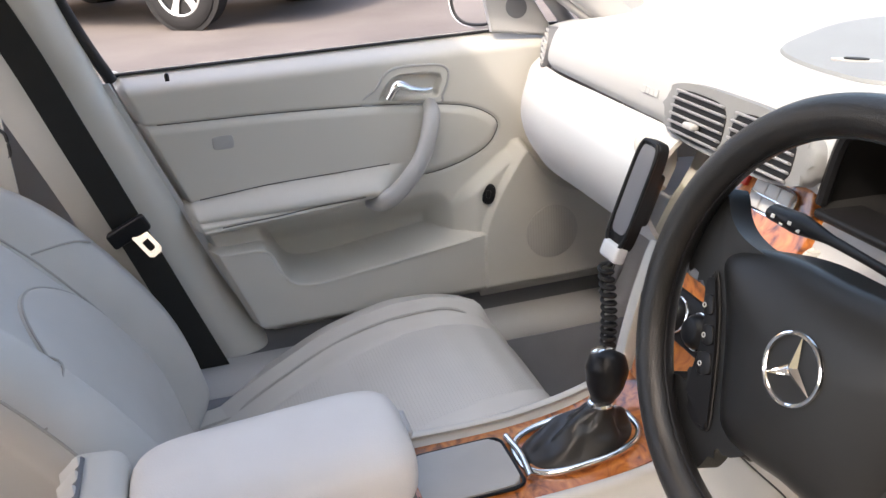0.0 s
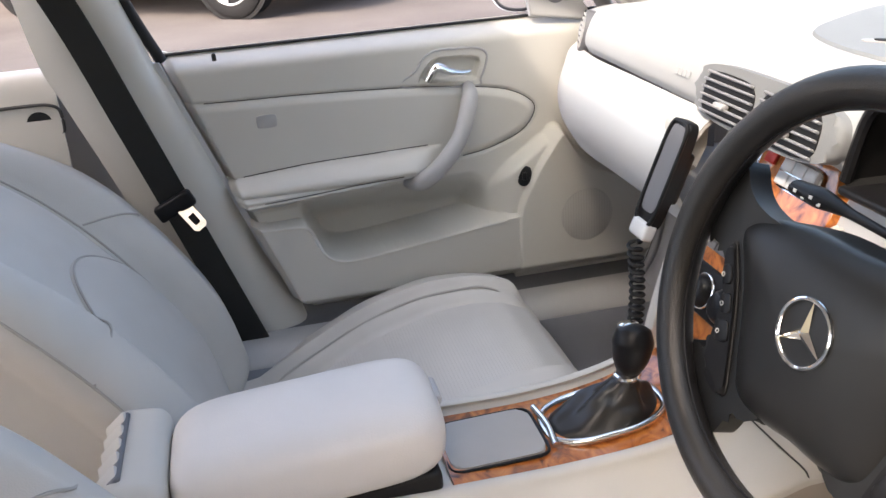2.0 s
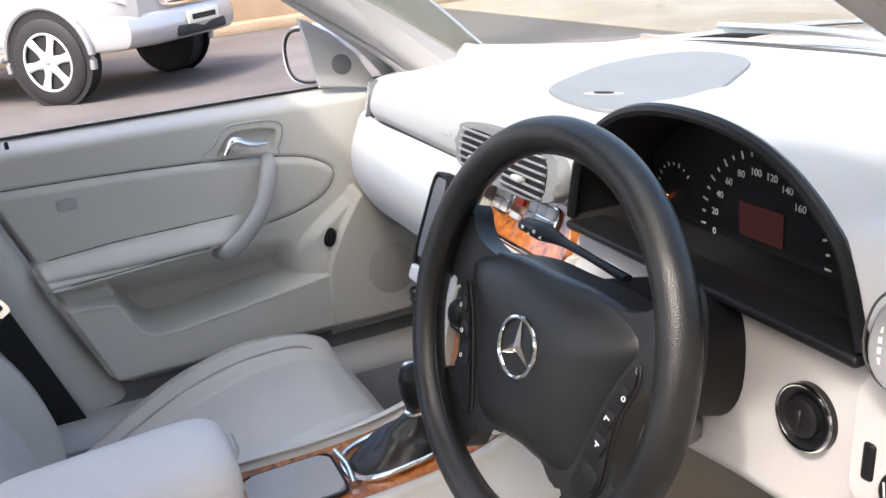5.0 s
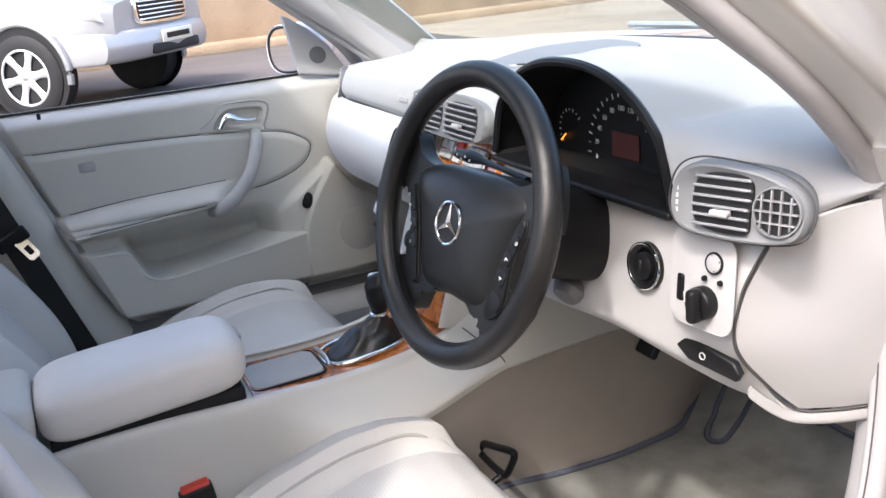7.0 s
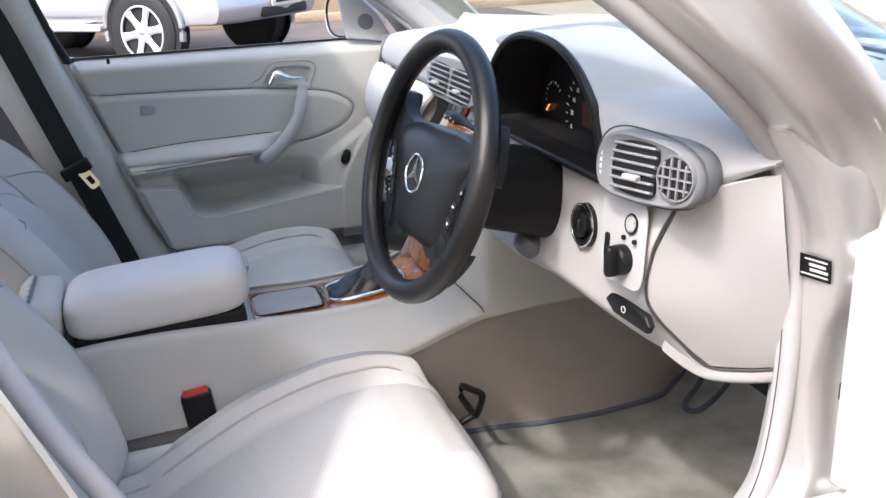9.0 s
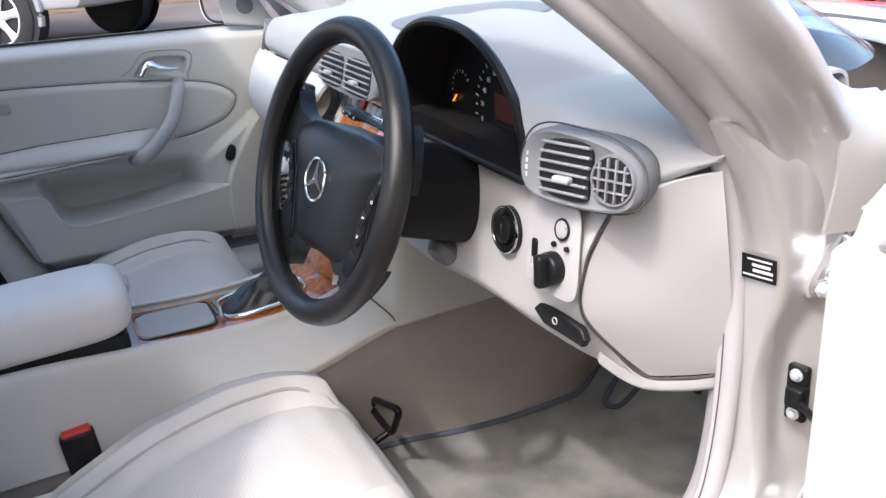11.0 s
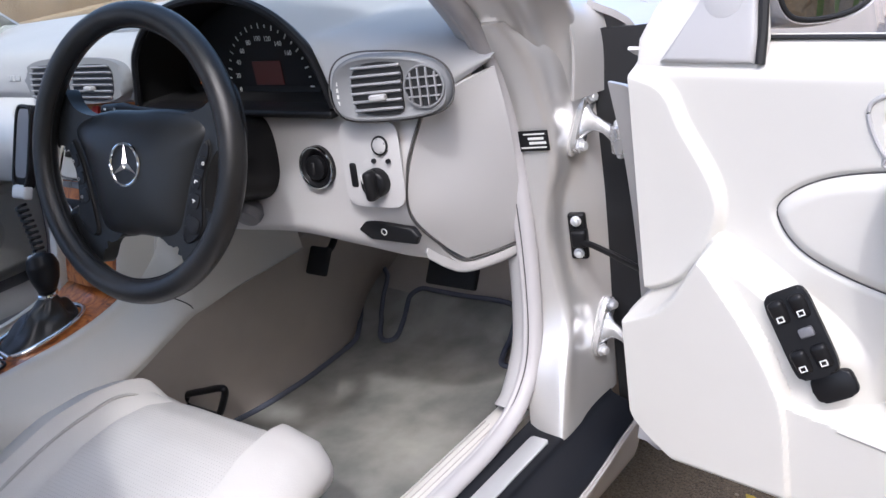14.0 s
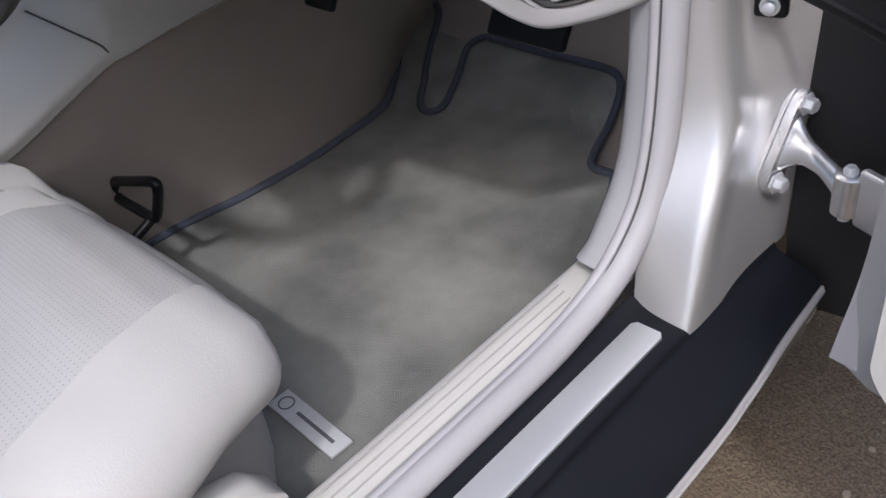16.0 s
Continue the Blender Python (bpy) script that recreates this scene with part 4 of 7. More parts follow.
    lum = inner_s(0.03, 0.56, 0.143, 0.126, 0.10, 0.008)
    add("seam", tube([pad_point(lum, 0.016, 5, 4, None, -0.96 + 0.16 * k, 0.985, 0.0) for k in range(13)], 0.002, 6, 50), PIPING)

    def back_shell(u, v):
        y, z = back_at((v + 1) / 2)
        w = mixed((-1, -0.4, 0.2, 0.7, 1), (0.23, 0.255, 0.255, 0.215, 0.17), v)
        return Vector((cx + w * u, y - 0.150, z - 0.10))
    add("back_shell", pad(back_shell, 0.02, 24, 24, 5, 5, 0.03), TRIM, label="grey plastic seat back shell")

    def head_s(u, v):
        return Vector((cx - 0.13 * u, -0.88 - 0.045 * v + 0.02 * u * u, 1.03 + 0.075 * v))
    add("headrest", pad(head_s, 0.045, 30, 24, 3, 3, 0.05), LEATHER, label="padded grey leather headrest")
    for s in (-1, 1):
        add("headrest_post", tube([(cx + 0.06 * s, -0.80, 0.91), (cx + 0.06 * s, -0.84, 0.95), (cx + 0.06 * s, -0.87, 1.0)], 0.006, 10, 8), CHROME)
    return seat


build_seat("passenger_seat", -0.415, 0.004, "grey leather front passenger seat beside the console")
build_seat("driver_seat", 0.335, -0.011, "grey leather driver's seat before the steering wheel")

# seat-belt buckle
buckle = thing("belt_buckle", "black belt buckle with a red release button", "belt buckle", (0.053, -0.22, 0.30))
under(buckle, part("housing", rbox(0.026, 0.052, 0.088, 0.006, 3, pose(0.056, -0.220, 0.376, 6)), BLACK))
under(buckle, part("release_button", rbox(0.020, 0.044, 0.014, 0.004, 3, pose(0.056, -0.224, 0.418, 6)), RED, label="red release button"))
under(buckle, part("stalk", rbox(0.012, 0.030, 0.10, 0.004, 2, pose(0.058, -0.215, 0.30, 6)), BLACK))

# seat adjusting loop in front of the driver's cushion
loop = thing("adjusting_loop", "black wire seat adjusting loop before the cushion", "seat lever", (0.13, 0.2, 0.30))
under(loop, part("wire", tube([(0.080, 0.25, 0.345), (0.090, 0.25, 0.354), (0.140, 0.25, 0.372), (0.190, 0.25, 0.389), (0.199, 0.25, 0.384), (0.184, 0.25, 0.358), (0.166, 0.25, 0.334), (0.152, 0.25, 0.327), (0.110, 0.25, 0.325), (0.078, 0.25, 0.326), (0.073, 0.25, 0.334)], 0.0062, 10, 120, True, up=(0, 1, 0)), BLACK))
under(loop, part("stay", tube([(0.152, 0.25, 0.325), (0.150, 0.20, 0.305), (0.145, 0.10, 0.275)], 0.006, 10, 20), BLACK))


# ---- dashboard ----
def arch(x):
    """Top of the instrument opening at x; None outside it."""
    k = (x - 0.312) / 0.214
    return 0.848 + 0.158 * (1 - abs(k) ** 2.3) ** (1 / 2.0) if abs(k) < 1 else None


def dash_profile(x):
    crest = mixed((-0.73, -0.55, -0.2, 0.0, 0.10, 0.53, 0.60, 0.66, 0.72), (0.925, 0.945, 0.952, 0.955, 0.952, 0.945, 0.930, 0.905, 0.880), x)
    a = arch(x)
    low = mixed((-0.73, -0.2, 0.08, 0.10, 0.53, 0.60, 0.637, 0.662, 0.69), (0.868, 0.864, 0.862, 0.856, 0.85, 0.85, 0.848, 0.867, 0.884), x)
    nose = mixed((-0.73, -0.60, -0.2, 0.1, 0.53, 0.59, 0.64, 0.72), (0.335, 0.302, 0.300, 0.306, 0.312, 0.325, 0.385, 0.47), x)
    back = mixed((-0.73, -0.4, 0, 0.4, 0.72), (0.56, 0.86, 0.945, 0.86, 0.56), x)
    if a is not None:
        low = max(low, a)
        crest = max(crest, a + 0.006)
        nose = 0.310
    m1, m2 = mixed((0, 1), (back, nose + 0.19), 0.35), mixed((0, 1), (back, nose + 0.19), 0.7)
    pts = [(back, 0.940), (back - 0.03, 0.950), (m1, 0.958), (m2, mixed((0, 1), (0.962, crest), 0.35)), (nose + 0.19, mixed((0, 1), (0.960, crest), 0.7)), (nose + 0.11, crest), (nose + 0.06, crest - 0.002), (nose + 0.022, low + (crest - low) * 0.86), (nose + 0.004, low + (crest - low) * 0.5), (nose, low + (crest - low) * 0.2), (nose + 0.006, low)]
    return [Vector((x, y, z)) for y, z in pts]


def dash_top():
    cols = []
    for i in range(180):
        x = -0.715 + (0.690 + 0.715) * i / 179
        cols.append(curve_through(dash_profile(x), 60))
    grid = [[c[j] for c in cols] for j in range(60)]
    return solid_grid(grid, 0.004, (0, 0.6, 0.5))


dash = thing("dashboard", "grey dashboard with wood strip, round vents and instrument hood", "dashboard", (0, 0.6, 0.6))
add = lambda *a, **k: under(dash, part(*a, **k))
add("top_pad", dash_top(), DASH, label="grey grained dash top")

# glove box and passenger lower panel
glove = []
for x in (-0.715, -0.66, -0.55, -0.40, -0.25, -0.15):
    k = step(-0.73, -0.60, x)
    glove.append([(x, 0.330 - 0.03 * k, 0.866), (x, 0.310 - 0.035 * k, 0.845), (x, 0.300 - 0.055 * k, 0.79), (x, 0.315 - 0.055 * k, 0.735), (x, 0.37 - 0.06 * k, 0.695), (x, 0.50, 0.665), (x, 0.72, 0.63)])
add("glove_box", sheet(glove, 40, 40, 0.006, (-0.4, 0.8, 0.9)), GLOVE, label="curved grey glove box lid, lightened for the light on it")
add("glove_knob", lathe([(0.0145, 0), (0.0145, 0.004), (0.011, 0.007), (0.004, 0.008)], facing((-0.190, 0.262, 0.850), (0, -1, 0.35)), 24), TRIM, label="round glove box lock")

# driver's lower fascia
fas = []
for x, zt, yt, zb, yb in ((0.070, 0.826, 0.340, 0.66, 0.30), (0.25, 0.846, 0.322, 0.665, 0.285), (0.40, 0.848, 0.328, 0.668, 0.300), (0.50, 0.846, 0.330, 0.648, 0.325), (0.565, 0.842, 0.338, 0.622, 0.362)):
    ym = mixed((0.08, 0.25, 0.5, 0.57), (0.300, 0.308, 0.315, 0.315), x)
    fas.append([(x, yt, zt), (x, (yt + ym) / 2 - 0.002, zt - 0.035), (x, ym, 0.765), (x, (ym + yb) / 2 - 0.004, (0.765 + zb) / 2 - 0.006), (x, yb, zb + 0.010), (x, yb + 0.035, zb - 0.006), (x, yb + 0.16, zb - 0.005)])
fas.append([(0.634, 0.352, 0.838), (0.622, 0.338, 0.802), (0.611, 0.330, 0.765), (0.600, 0.333, 0.70), (0.601, 0.380, 0.640), (0.606, 0.418, 0.598), (0.606, 0.50, 0.588)])
add("lower_fascia", sheet(fas, 60, 70, 0.005, (0.3, 0.8, 0.75)), FASCIA, label="light grey lower fascia")
end = [[(0.637, 0.353, 0.836), (0.662, 0.394, 0.860), (0.685, 0.452, 0.872)], [(0.613, 0.334, 0.765), (0.648, 0.394, 0.79), (0.688, 0.462, 0.80)], [(0.602, 0.337, 0.702), (0.640, 0.405, 0.70), (0.675, 0.487, 0.70)], [(0.604, 0.384, 0.641), (0.631, 0.430, 0.635), (0.662, 0.495, 0.635)], [(0.611, 0.424, 0.602), (0.632, 0.460, 0.602), (0.652, 0.498, 0.605)]]
add("end_cover", sheet(end, 24, 36, 0.005, (0.3, 0.7, 0.75)), FASCIA, label="light grey fuse cover at the dash end")
BAND = [(0.594, 0.366, 0.640), (0.601, 0.392, 0.616), (0.609, 0.423, 0.597), (0.632, 0.462, 0.595), (0.653, 0.500, 0.599)]
add("lower_band", sheet([[Vector(p) + Vector(o) for p in BAND] for o in ((0.0, 0.0, 0.0), (-0.002, -0.003, -0.008), (-0.003, 0.0, -0.016), (-0.008, 0.010, -0.021), (-0.016, 0.035, -0.021))], 40, 20, 0.004, (0.5, 0.7, 0.7)), FASCIA, label="light grey rim under the fuse cover")
add("cover_seam", tube([(0.635, 0.350, 0.836), (0.623, 0.336, 0.800), (0.612, 0.3305, 0.765), (0.601, 0.334, 0.702), (0.6025, 0.381, 0.641), (0.6085, 0.421, 0.6005), (0.632, 0.459, 0.599), (0.652, 0.498, 0.602)], 0.0017, 8, 90), SEAM)

# instruments
arch_pts = []
for i in range(41):
    x = 0.312 - 0.2138 + 0.4276 * i / 40
    arch_pts.append((x, arch(x)))


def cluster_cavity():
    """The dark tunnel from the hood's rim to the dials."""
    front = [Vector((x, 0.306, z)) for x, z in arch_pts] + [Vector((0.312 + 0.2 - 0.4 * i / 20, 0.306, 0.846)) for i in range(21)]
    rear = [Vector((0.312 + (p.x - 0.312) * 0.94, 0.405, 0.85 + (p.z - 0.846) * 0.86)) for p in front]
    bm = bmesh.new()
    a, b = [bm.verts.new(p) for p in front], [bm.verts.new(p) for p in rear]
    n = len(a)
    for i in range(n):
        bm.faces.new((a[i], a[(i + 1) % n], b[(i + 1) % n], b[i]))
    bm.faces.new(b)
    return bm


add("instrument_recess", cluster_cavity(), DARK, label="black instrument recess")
add("hood_rim", tube([(x, 0.309, z) for x, z in arch_pts[::2]], 0.0065, 8, 90, up=(0, 1, 0)), BLACK, label="dark grey rim of the hood")
add("lower_lip", rbox(0.43, 0.05, 0.010, 0.004, 3, pose(0.312, 0.325, 0.846)), BLACK)
dial = add("dial_face", prism([(0.312 + (x - 0.312) * 0.92, 0.852 + (z - 0.846) * 0.84) for x, z in arch_pts] , 0.002, Matrix(((1, 0, 0, 0), (0, 0, -1, 0.402), (0, 1, 0, 0), (0, 0, 0, 1)))), BLACK, label="black dial face")

POD_M = facing((0.622, 0.312, 0.880), (0.33, -0.94, 0.10))
vent_m = POD_M @ pose(-0.008, 0.0, 0.0)
pod_m = POD_M
pod_out = [(v.x, v.y) for v in curve_through([(-0.080, -0.006, 0), (-0.072, 0.026, 0), (-0.046, 0.040, 0), (0.0, 0.039, 0), (0.042, 0.032, 0), (0.069, 0.017, 0), (0.0775, -0.006, 0), (0.068, -0.030, 0), (0.03, -0.040, 0), (-0.04, -0.040, 0), (-0.070, -0.031, 0)], 60, True)]
add("vent_surround", skin([[pod_m @ Vector((x * f - k, y * f, -d)) for x, y in pod_out] for f, d, k in ((0.80, 0.003, 0), (0.90, 0.0, 0), (0.955, 0.001, 0), (0.985, 0.005, 0), (1.0, 0.012, 0), (1.0, 0.035, 0.004), (0.96, 0.065, 0.014), (0.88, 0.10, 0.03))]), DASH_SHADED, label="grey raised vent surround")


def sub(parent, *a, **k):
    return under(parent, part(*a, **k))


def slat_vent(m, w, h, slats=6, outline=None):
    """A near-black plate for the shade inside, with louvres across it and a grey slider."""
    out = outline or oval(w / 2, h / 2, 32, 5)
    v = add("air_vent", prism(out, 0.004, m), DARK, label="air vent with its inner shade as a black plate")
    for i in range(slats):
        z = -h / 2 + h * (i + 0.6) / slats
        xs = [x for x, q in out if abs(q - z) < h * 0.13]
        a, b = (min(xs), max(xs)) if len(xs) > 1 else (-w / 2, w / 2)
        sub(v, "slat", rbox(b - a - 0.001, h / slats * 0.34, 0.007, 0.0015, 2, m @ pose((a + b) / 2, z, 0.006, -18)), SLAT)
    sub(v, "slider", rbox(0.022, 0.008, 0.012, 0.003, 3, m @ pose(0, -h * 0.16, 0.010)), TRIM_COOL, label="grey vent slider")
    return v


slat_vent(vent_m @ pose(-0.004, 0.0, -0.002), 0.072, 0.062, 6, [(v.x, v.y) for v in curve_through([(-0.036, 0, 0), (-0.030, 0.024, 0), (-0.008, 0.032, 0), (0.030, 0.026, 0), (0.030, -0.010, 0), (0.026, -0.030, 0), (-0.012, -0.031, 0), (-0.032, -0.022, 0)], 40, True)])
grid_m = POD_M @ pose(0.047, -0.002, 0.0005)
rv = add("round_vent", lathe([(0.001, 0.0), (0.0235, 0.0), (0.0245, 0.003), (0.0262, 0.003), (0.027, 0.0), (0.027, -0.004)], grid_m, 32), DASH_SHADED, label="round side window vent")
# flat black disc carries the shade behind the bars
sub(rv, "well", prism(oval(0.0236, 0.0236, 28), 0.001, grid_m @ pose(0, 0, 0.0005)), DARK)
for k in (-1.5, -0.5, 0.5, 1.5):
    L = 2 * math.sqrt(0.0236 ** 2 - (0.0105 * k) ** 2)
    sub(rv, "bar", rbox(0.0021, L, 0.005, 0.0008, 2, grid_m @ pose(0.0105 * k, 0, 0.003)), SLAT)
for k in (-1, 0, 1):
    L = 2 * math.sqrt(0.0236 ** 2 - (0.0115 * k) ** 2)
    sub(rv, "bar", rbox(L, 0.0019, 0.005, 0.0008, 2, grid_m @ pose(0, 0.0115 * k, 0.0032)), SLAT)
add("vent_seam", tube([POD_M @ Vector((x * 1.05, y * 1.07 + 0.002, -0.010)) for x, y in pod_out], 0.0011, 6, 120, True), SEAM)
sub(rv, "print_marks", join(*[rbox(0.003, 0.005, 0.0006, 0.0002, 1, pod_m @ pose(-0.069, -0.014 + 0.008 * k, -0.0008)) for k in range(4)]), WHITE_MARK)

# far side vent
lm_ = facing((-0.650, 0.318, 0.895), (-0.30, -1.0, 0.25))
lv = add("round_vent", lathe([(0.001, 0.0), (0.032, 0.0), (0.035, 0.005), (0.036, 0.0), (0.036, -0.012)], lm_, 32), VENT_GREY, label="round side window vent")
for k in range(-3, 4):
    L = 2 * math.sqrt(0.032 ** 2 - (0.009 * k) ** 2)
    sub(lv, "bar", rbox(L, 0.0045, 0.006, 0.001, 2, lm_ @ pose(0, 0.009 * k, 0.003)), TRIM_COOL)

# centre vents and their hood
cv_m = facing((-0.050, 0.298, 0.896), (0, -1.0, 0.22))
add("vent_surround", prism(oval(0.150, 0.037, 60, 3.2), 0.034, cv_m @ pose(0, 0, -0.030), 0.010, 4), DASH_SHADED, label="grey double vent surround")
for s in (-1, 1):
    slat_vent(cv_m @ pose(0.064 * s, -0.003, 0.0015), 0.114, 0.058, 6, oval(0.057, 0.029, 32, 3.5))

# wood strip with the switch rows, and the stack below
stack_rows = []
for z, y, a, b in ((0.850, 0.338, -0.150, 0.056), (0.825, 0.327, -0.148, 0.066), (0.797, 0.311, -0.146, 0.078), (0.77, 0.292, -0.144, 0.066), (0.70, 0.258, -0.140, 0.040), (0.62, 0.232, -0.136, 0.030), (0.56, 0.214, -0.132, 0.026)):
    stack_rows.append([(a, y + 0.05, z), (a + 0.004, y + 0.006, z), (a + 0.02, y, z), ((a + b) / 2, y - 0.004, z), (b - 0.02, y, z), (b - 0.004, y + 0.006, z), (b, y + 0.05, z)])
add("centre_panel", sheet(stack_rows, 40, 40, 0.006, (-0.05, 0.8, 0.7)), WOOD, label="glossy burl walnut centre panel")
add("side_cheek", sheet([[(-0.175, y + 0.10, z), (-0.174, y + 0.012, z), (-0.168, y + 0.002, z), (-0.152, y, z), (-0.147, y + 0.004, z), (-0.146, y + 0.03, z)] for z, y in ((0.858, 0.335), (0.825, 0.323), (0.797, 0.307), (0.77, 0.288), (0.70, 0.254), (0.62, 0.228), (0.54, 0.208))], 24, 40, 0.005, (-0.05, 0.8, 0.7)), TRIM, label="light grey cheek of the centre panel")
add("side_cheek", sheet([[(b + 0.03, y + 0.06, z), (b + 0.012, y + 0.002, z), (b + 0.002, y, z), (b - 0.003, y + 0.03, z)] for z, y, b in ((0.797, 0.312, 0.078), (0.77, 0.293, 0.066), (0.70, 0.258, 0.042), (0.62, 0.232, 0.032), (0.56, 0.214, 0.028))], 16, 30, 0.005, (-0.05, 0.8, 0.7)), TRIM)


def on_stack(x, z, off=0.0):
    y = mixed((0.56, 0.62, 0.70, 0.77, 0.797, 0.825, 0.85), (0.211, 0.229, 0.255, 0.289, 0.308, 0.324, 0.335), z)
    n = Vector((0, -1, mixed((0.56, 0.70, 0.78, 0.84), (0.3, 0.42, 0.62, 0.52), z))).normalized()
    return facing(Vector((x, y, z)) + n * off, n)


def key(x, z, w, h, mat=KEY, d=0.006, r=0.002, name="push_button", label=""):
    return add(name, rbox(w, h, d, r, 2, on_stack(x, z, d / 2 + 0.0005)), mat, label=label)


for px, pw in ((0.0, 0.076), (-0.106, 0.052)):
    add("key_plate", prism(oval(pw / 2, 0.0195, 40, 4), 0.003, on_stack(px, 0.824, -0.0005), 0.001), CHROME, label="chrome rimmed key plate")
    n_ = 3 if pw > 0.06 else 2
    for k in range(n_):
        for q in (0, 1):
            key(px + (k - (n_ - 1) / 2) * 0.0225, 0.8315 - 0.0150 * q, 0.0212, 0.0155, KEY, 0.006, 0.0022)
key(-0.058, 0.834, 0.020, 0.020, RED, label="red hazard light button")
key(-0.060, 0.812, 0.026, 0.009, KEY)
add("radio", rbox(0.175, 0.052, 0.010, 0.003, 3, on_stack(-0.042, 0.755, 0.002)), KEY, label="pale silver radio with a chrome edge")
add("radio_edge", tube([on_stack(-0.042, 0.757, 0.006) @ Vector((x, y, 0)) for x, y in oval(0.087, 0.030, 24, 7)], 0.0028, 8, 110, True), CHROME, label="chrome frame")
add("radio_slot", rbox(0.150, 0.010, 0.013, 0.002, 2, on_stack(-0.042, 0.768, 0.004)), DARK)
add("climate_panel", rbox(0.160, 0.060, 0.010, 0.003, 3, on_stack(-0.052, 0.672, 0.002)), BLACK, label="black heater control panel")
for k in (-1, 0, 1):
    add("heater_knob", lathe([(0.021, 0), (0.020, 0.010), (0.015, 0.016), (0.013, 0.017)], on_stack(-0.052 + 0.05 * k, 0.672, 0.006), 24), BLACK, label="round heater knob")
    add("knob_ring", ring(0.0215, 0.0018, on_stack(-0.052 + 0.05 * k, 0.672, 0.009), 28, 8), CHROME)
for k in range(5):
    key(-0.108 + 0.028 * k, 0.722, 0.025, 0.011, VENT_GREY)

# controls on the fascia
ign_m = facing((0.470, 0.3115, 0.770), (0.05, -1, 0.10))
ign = add("ignition_lock", lathe([(0.030, -0.010), (0.030, 0.004), (0.026, 0.006), (0.020, 0.003), (0.019, 0.001)], ign_m, 36), BLACK, label="black ignition lock with chrome ring")
sub(ign, "chrome_ring", ring(0.0285, 0.0018, ign_m @ pose(0, 0, 0.005), 40, 8), CHROME)
sub(ign, "key_barrel", lathe([(0.017, 0), (0.017, 0.008), (0.014, 0.010), (0.004, 0.010)], ign_m, 28), BLACK)
sub(ign, "key_slot", rbox(0.005, 0.016, 0.003, 0.001, 1, ign_m @ pose(0, 0, 0.0105)), DARK)
hl_m = facing((0.573, 0.310, 0.754), (0.10, -1, 0.06))
hlk = add("light_switch", lathe([(0.0195, -0.008), (0.0195, 0.006), (0.018, 0.009), (0.016, 0.010)], hl_m, 32), BLACK, label="round black headlamp switch")
sub(hlk, "grip", rbox(0.014, 0.040, 0.020, 0.006, 3, hl_m @ pose(0.002, 0, 0.014, 0, 0, 4)), BLACK)
sub(hlk, "mark", rbox(0.0016, 0.012, 0.001, 0.0003, 1, hl_m @ pose(-0.003, 0.012, 0.0245, 0, 0, 8)), WHITE_MARK)
add("dimmer_wheel", rbox(0.012, 0.034, 0.008, 0.004, 3, facing((0.535, 0.3125, 0.762), (0.08, -1, 0.08)) @ pose(0, 0, 0.0)), BLACK, label="black dimmer wheel")
ad_m = facing((0.583, 0.3205, 0.802), (0.10, -1, 0.2))
adj = add("mirror_adjuster", ring(0.0115, 0.0016, ad_m @ pose(0, 0, 0.002), 28, 8), BLACK, label="round mirror adjuster")
sub(adj, "disc", lathe([(0.0108, 0), (0.0105, 0.003), (0.008, 0.0042)], ad_m, 28), TRIM_COOL)
sub(adj, "cross", join(rbox(0.020, 0.0045, 0.004, 0.001, 1, ad_m @ pose(0, 0, 0.002, 0, 0, 20)), rbox(0.0045, 0.020, 0.004, 0.001, 1, ad_m @ pose(0, 0, 0.002, 0, 0, 20))), VENT_GREY)
for s in (-1, 1):
    sub(adj, "dot_button", lathe([(0.0035, 0), (0.003, 0.003)], ad_m @ pose(0.0115 * s, -0.020, 0), 12), BLACK)
add("switch_plate", prism(oval(0.047, 0.058, 48, 6), 0.0012, facing((0.566, 0.3172, 0.777), (0.12, -1, 0.08)), 0.001, 3), FASCIA, label="light grey switch plate with a fine joint")
pk = add("parking_brake_release", prism([(-0.056, 0.010), (0.045, 0.014), (0.056, 0.004), (0.052, -0.008), (-0.02, -0.018), (-0.045, -0.008)], 0.010, facing((0.553, 0.336, 0.677), (0.10, -1, 0.05)) @ pose(0, 0, 0, 0, 0, -10), 0.004, 3), BLACK, label="black parking brake release handle")
sub(pk, "mark", ring(0.0042, 0.0007, facing((0.556, 0.325, 0.677), (0.10, -1, 0.05)), 18, 6), WHITE_MARK)


# ---- steering wheel ----
WHEEL = facing((0.328, 0.129, 0.840), (0.108, -0.947, 0.301))
wheel = thing("steering_wheel", "black leather four-spoke steering wheel with a chrome star", "steering wheel", (0.328, 0.2, 0.78))
addw = lambda *a, **k: under(wheel, part(*a, **k))
rim = addw("rim", ring(0.178, 0.0165, WHEEL, 96, 16, 1.05), BLACK_LEATHER, label="worn black leather rim")
addw("rim_seam", ring(0.1615, 0.0012, WHEEL @ pose(0, 0, 0.002), 96, 6), BLACK)


def cover_outline(n=84):
    half = [(0.0, 0.058), (0.050, 0.059), (0.090, 0.054), (0.117, 0.046), (0.128, 0.036), (0.126, 0.024), (0.116, 0.008), (0.106, -0.012), (0.096, -0.037), (0.088, -0.062), (0.081, -0.085), (0.074, -0.098), (0.058, -0.106), (0.028, -0.107)]
    pts = half + [(0.0, -0.105)] + [(-x, y) for x, y in half[:0:-1]]
    return curve_through([(x, y, 0) for x, y in pts], n, True)


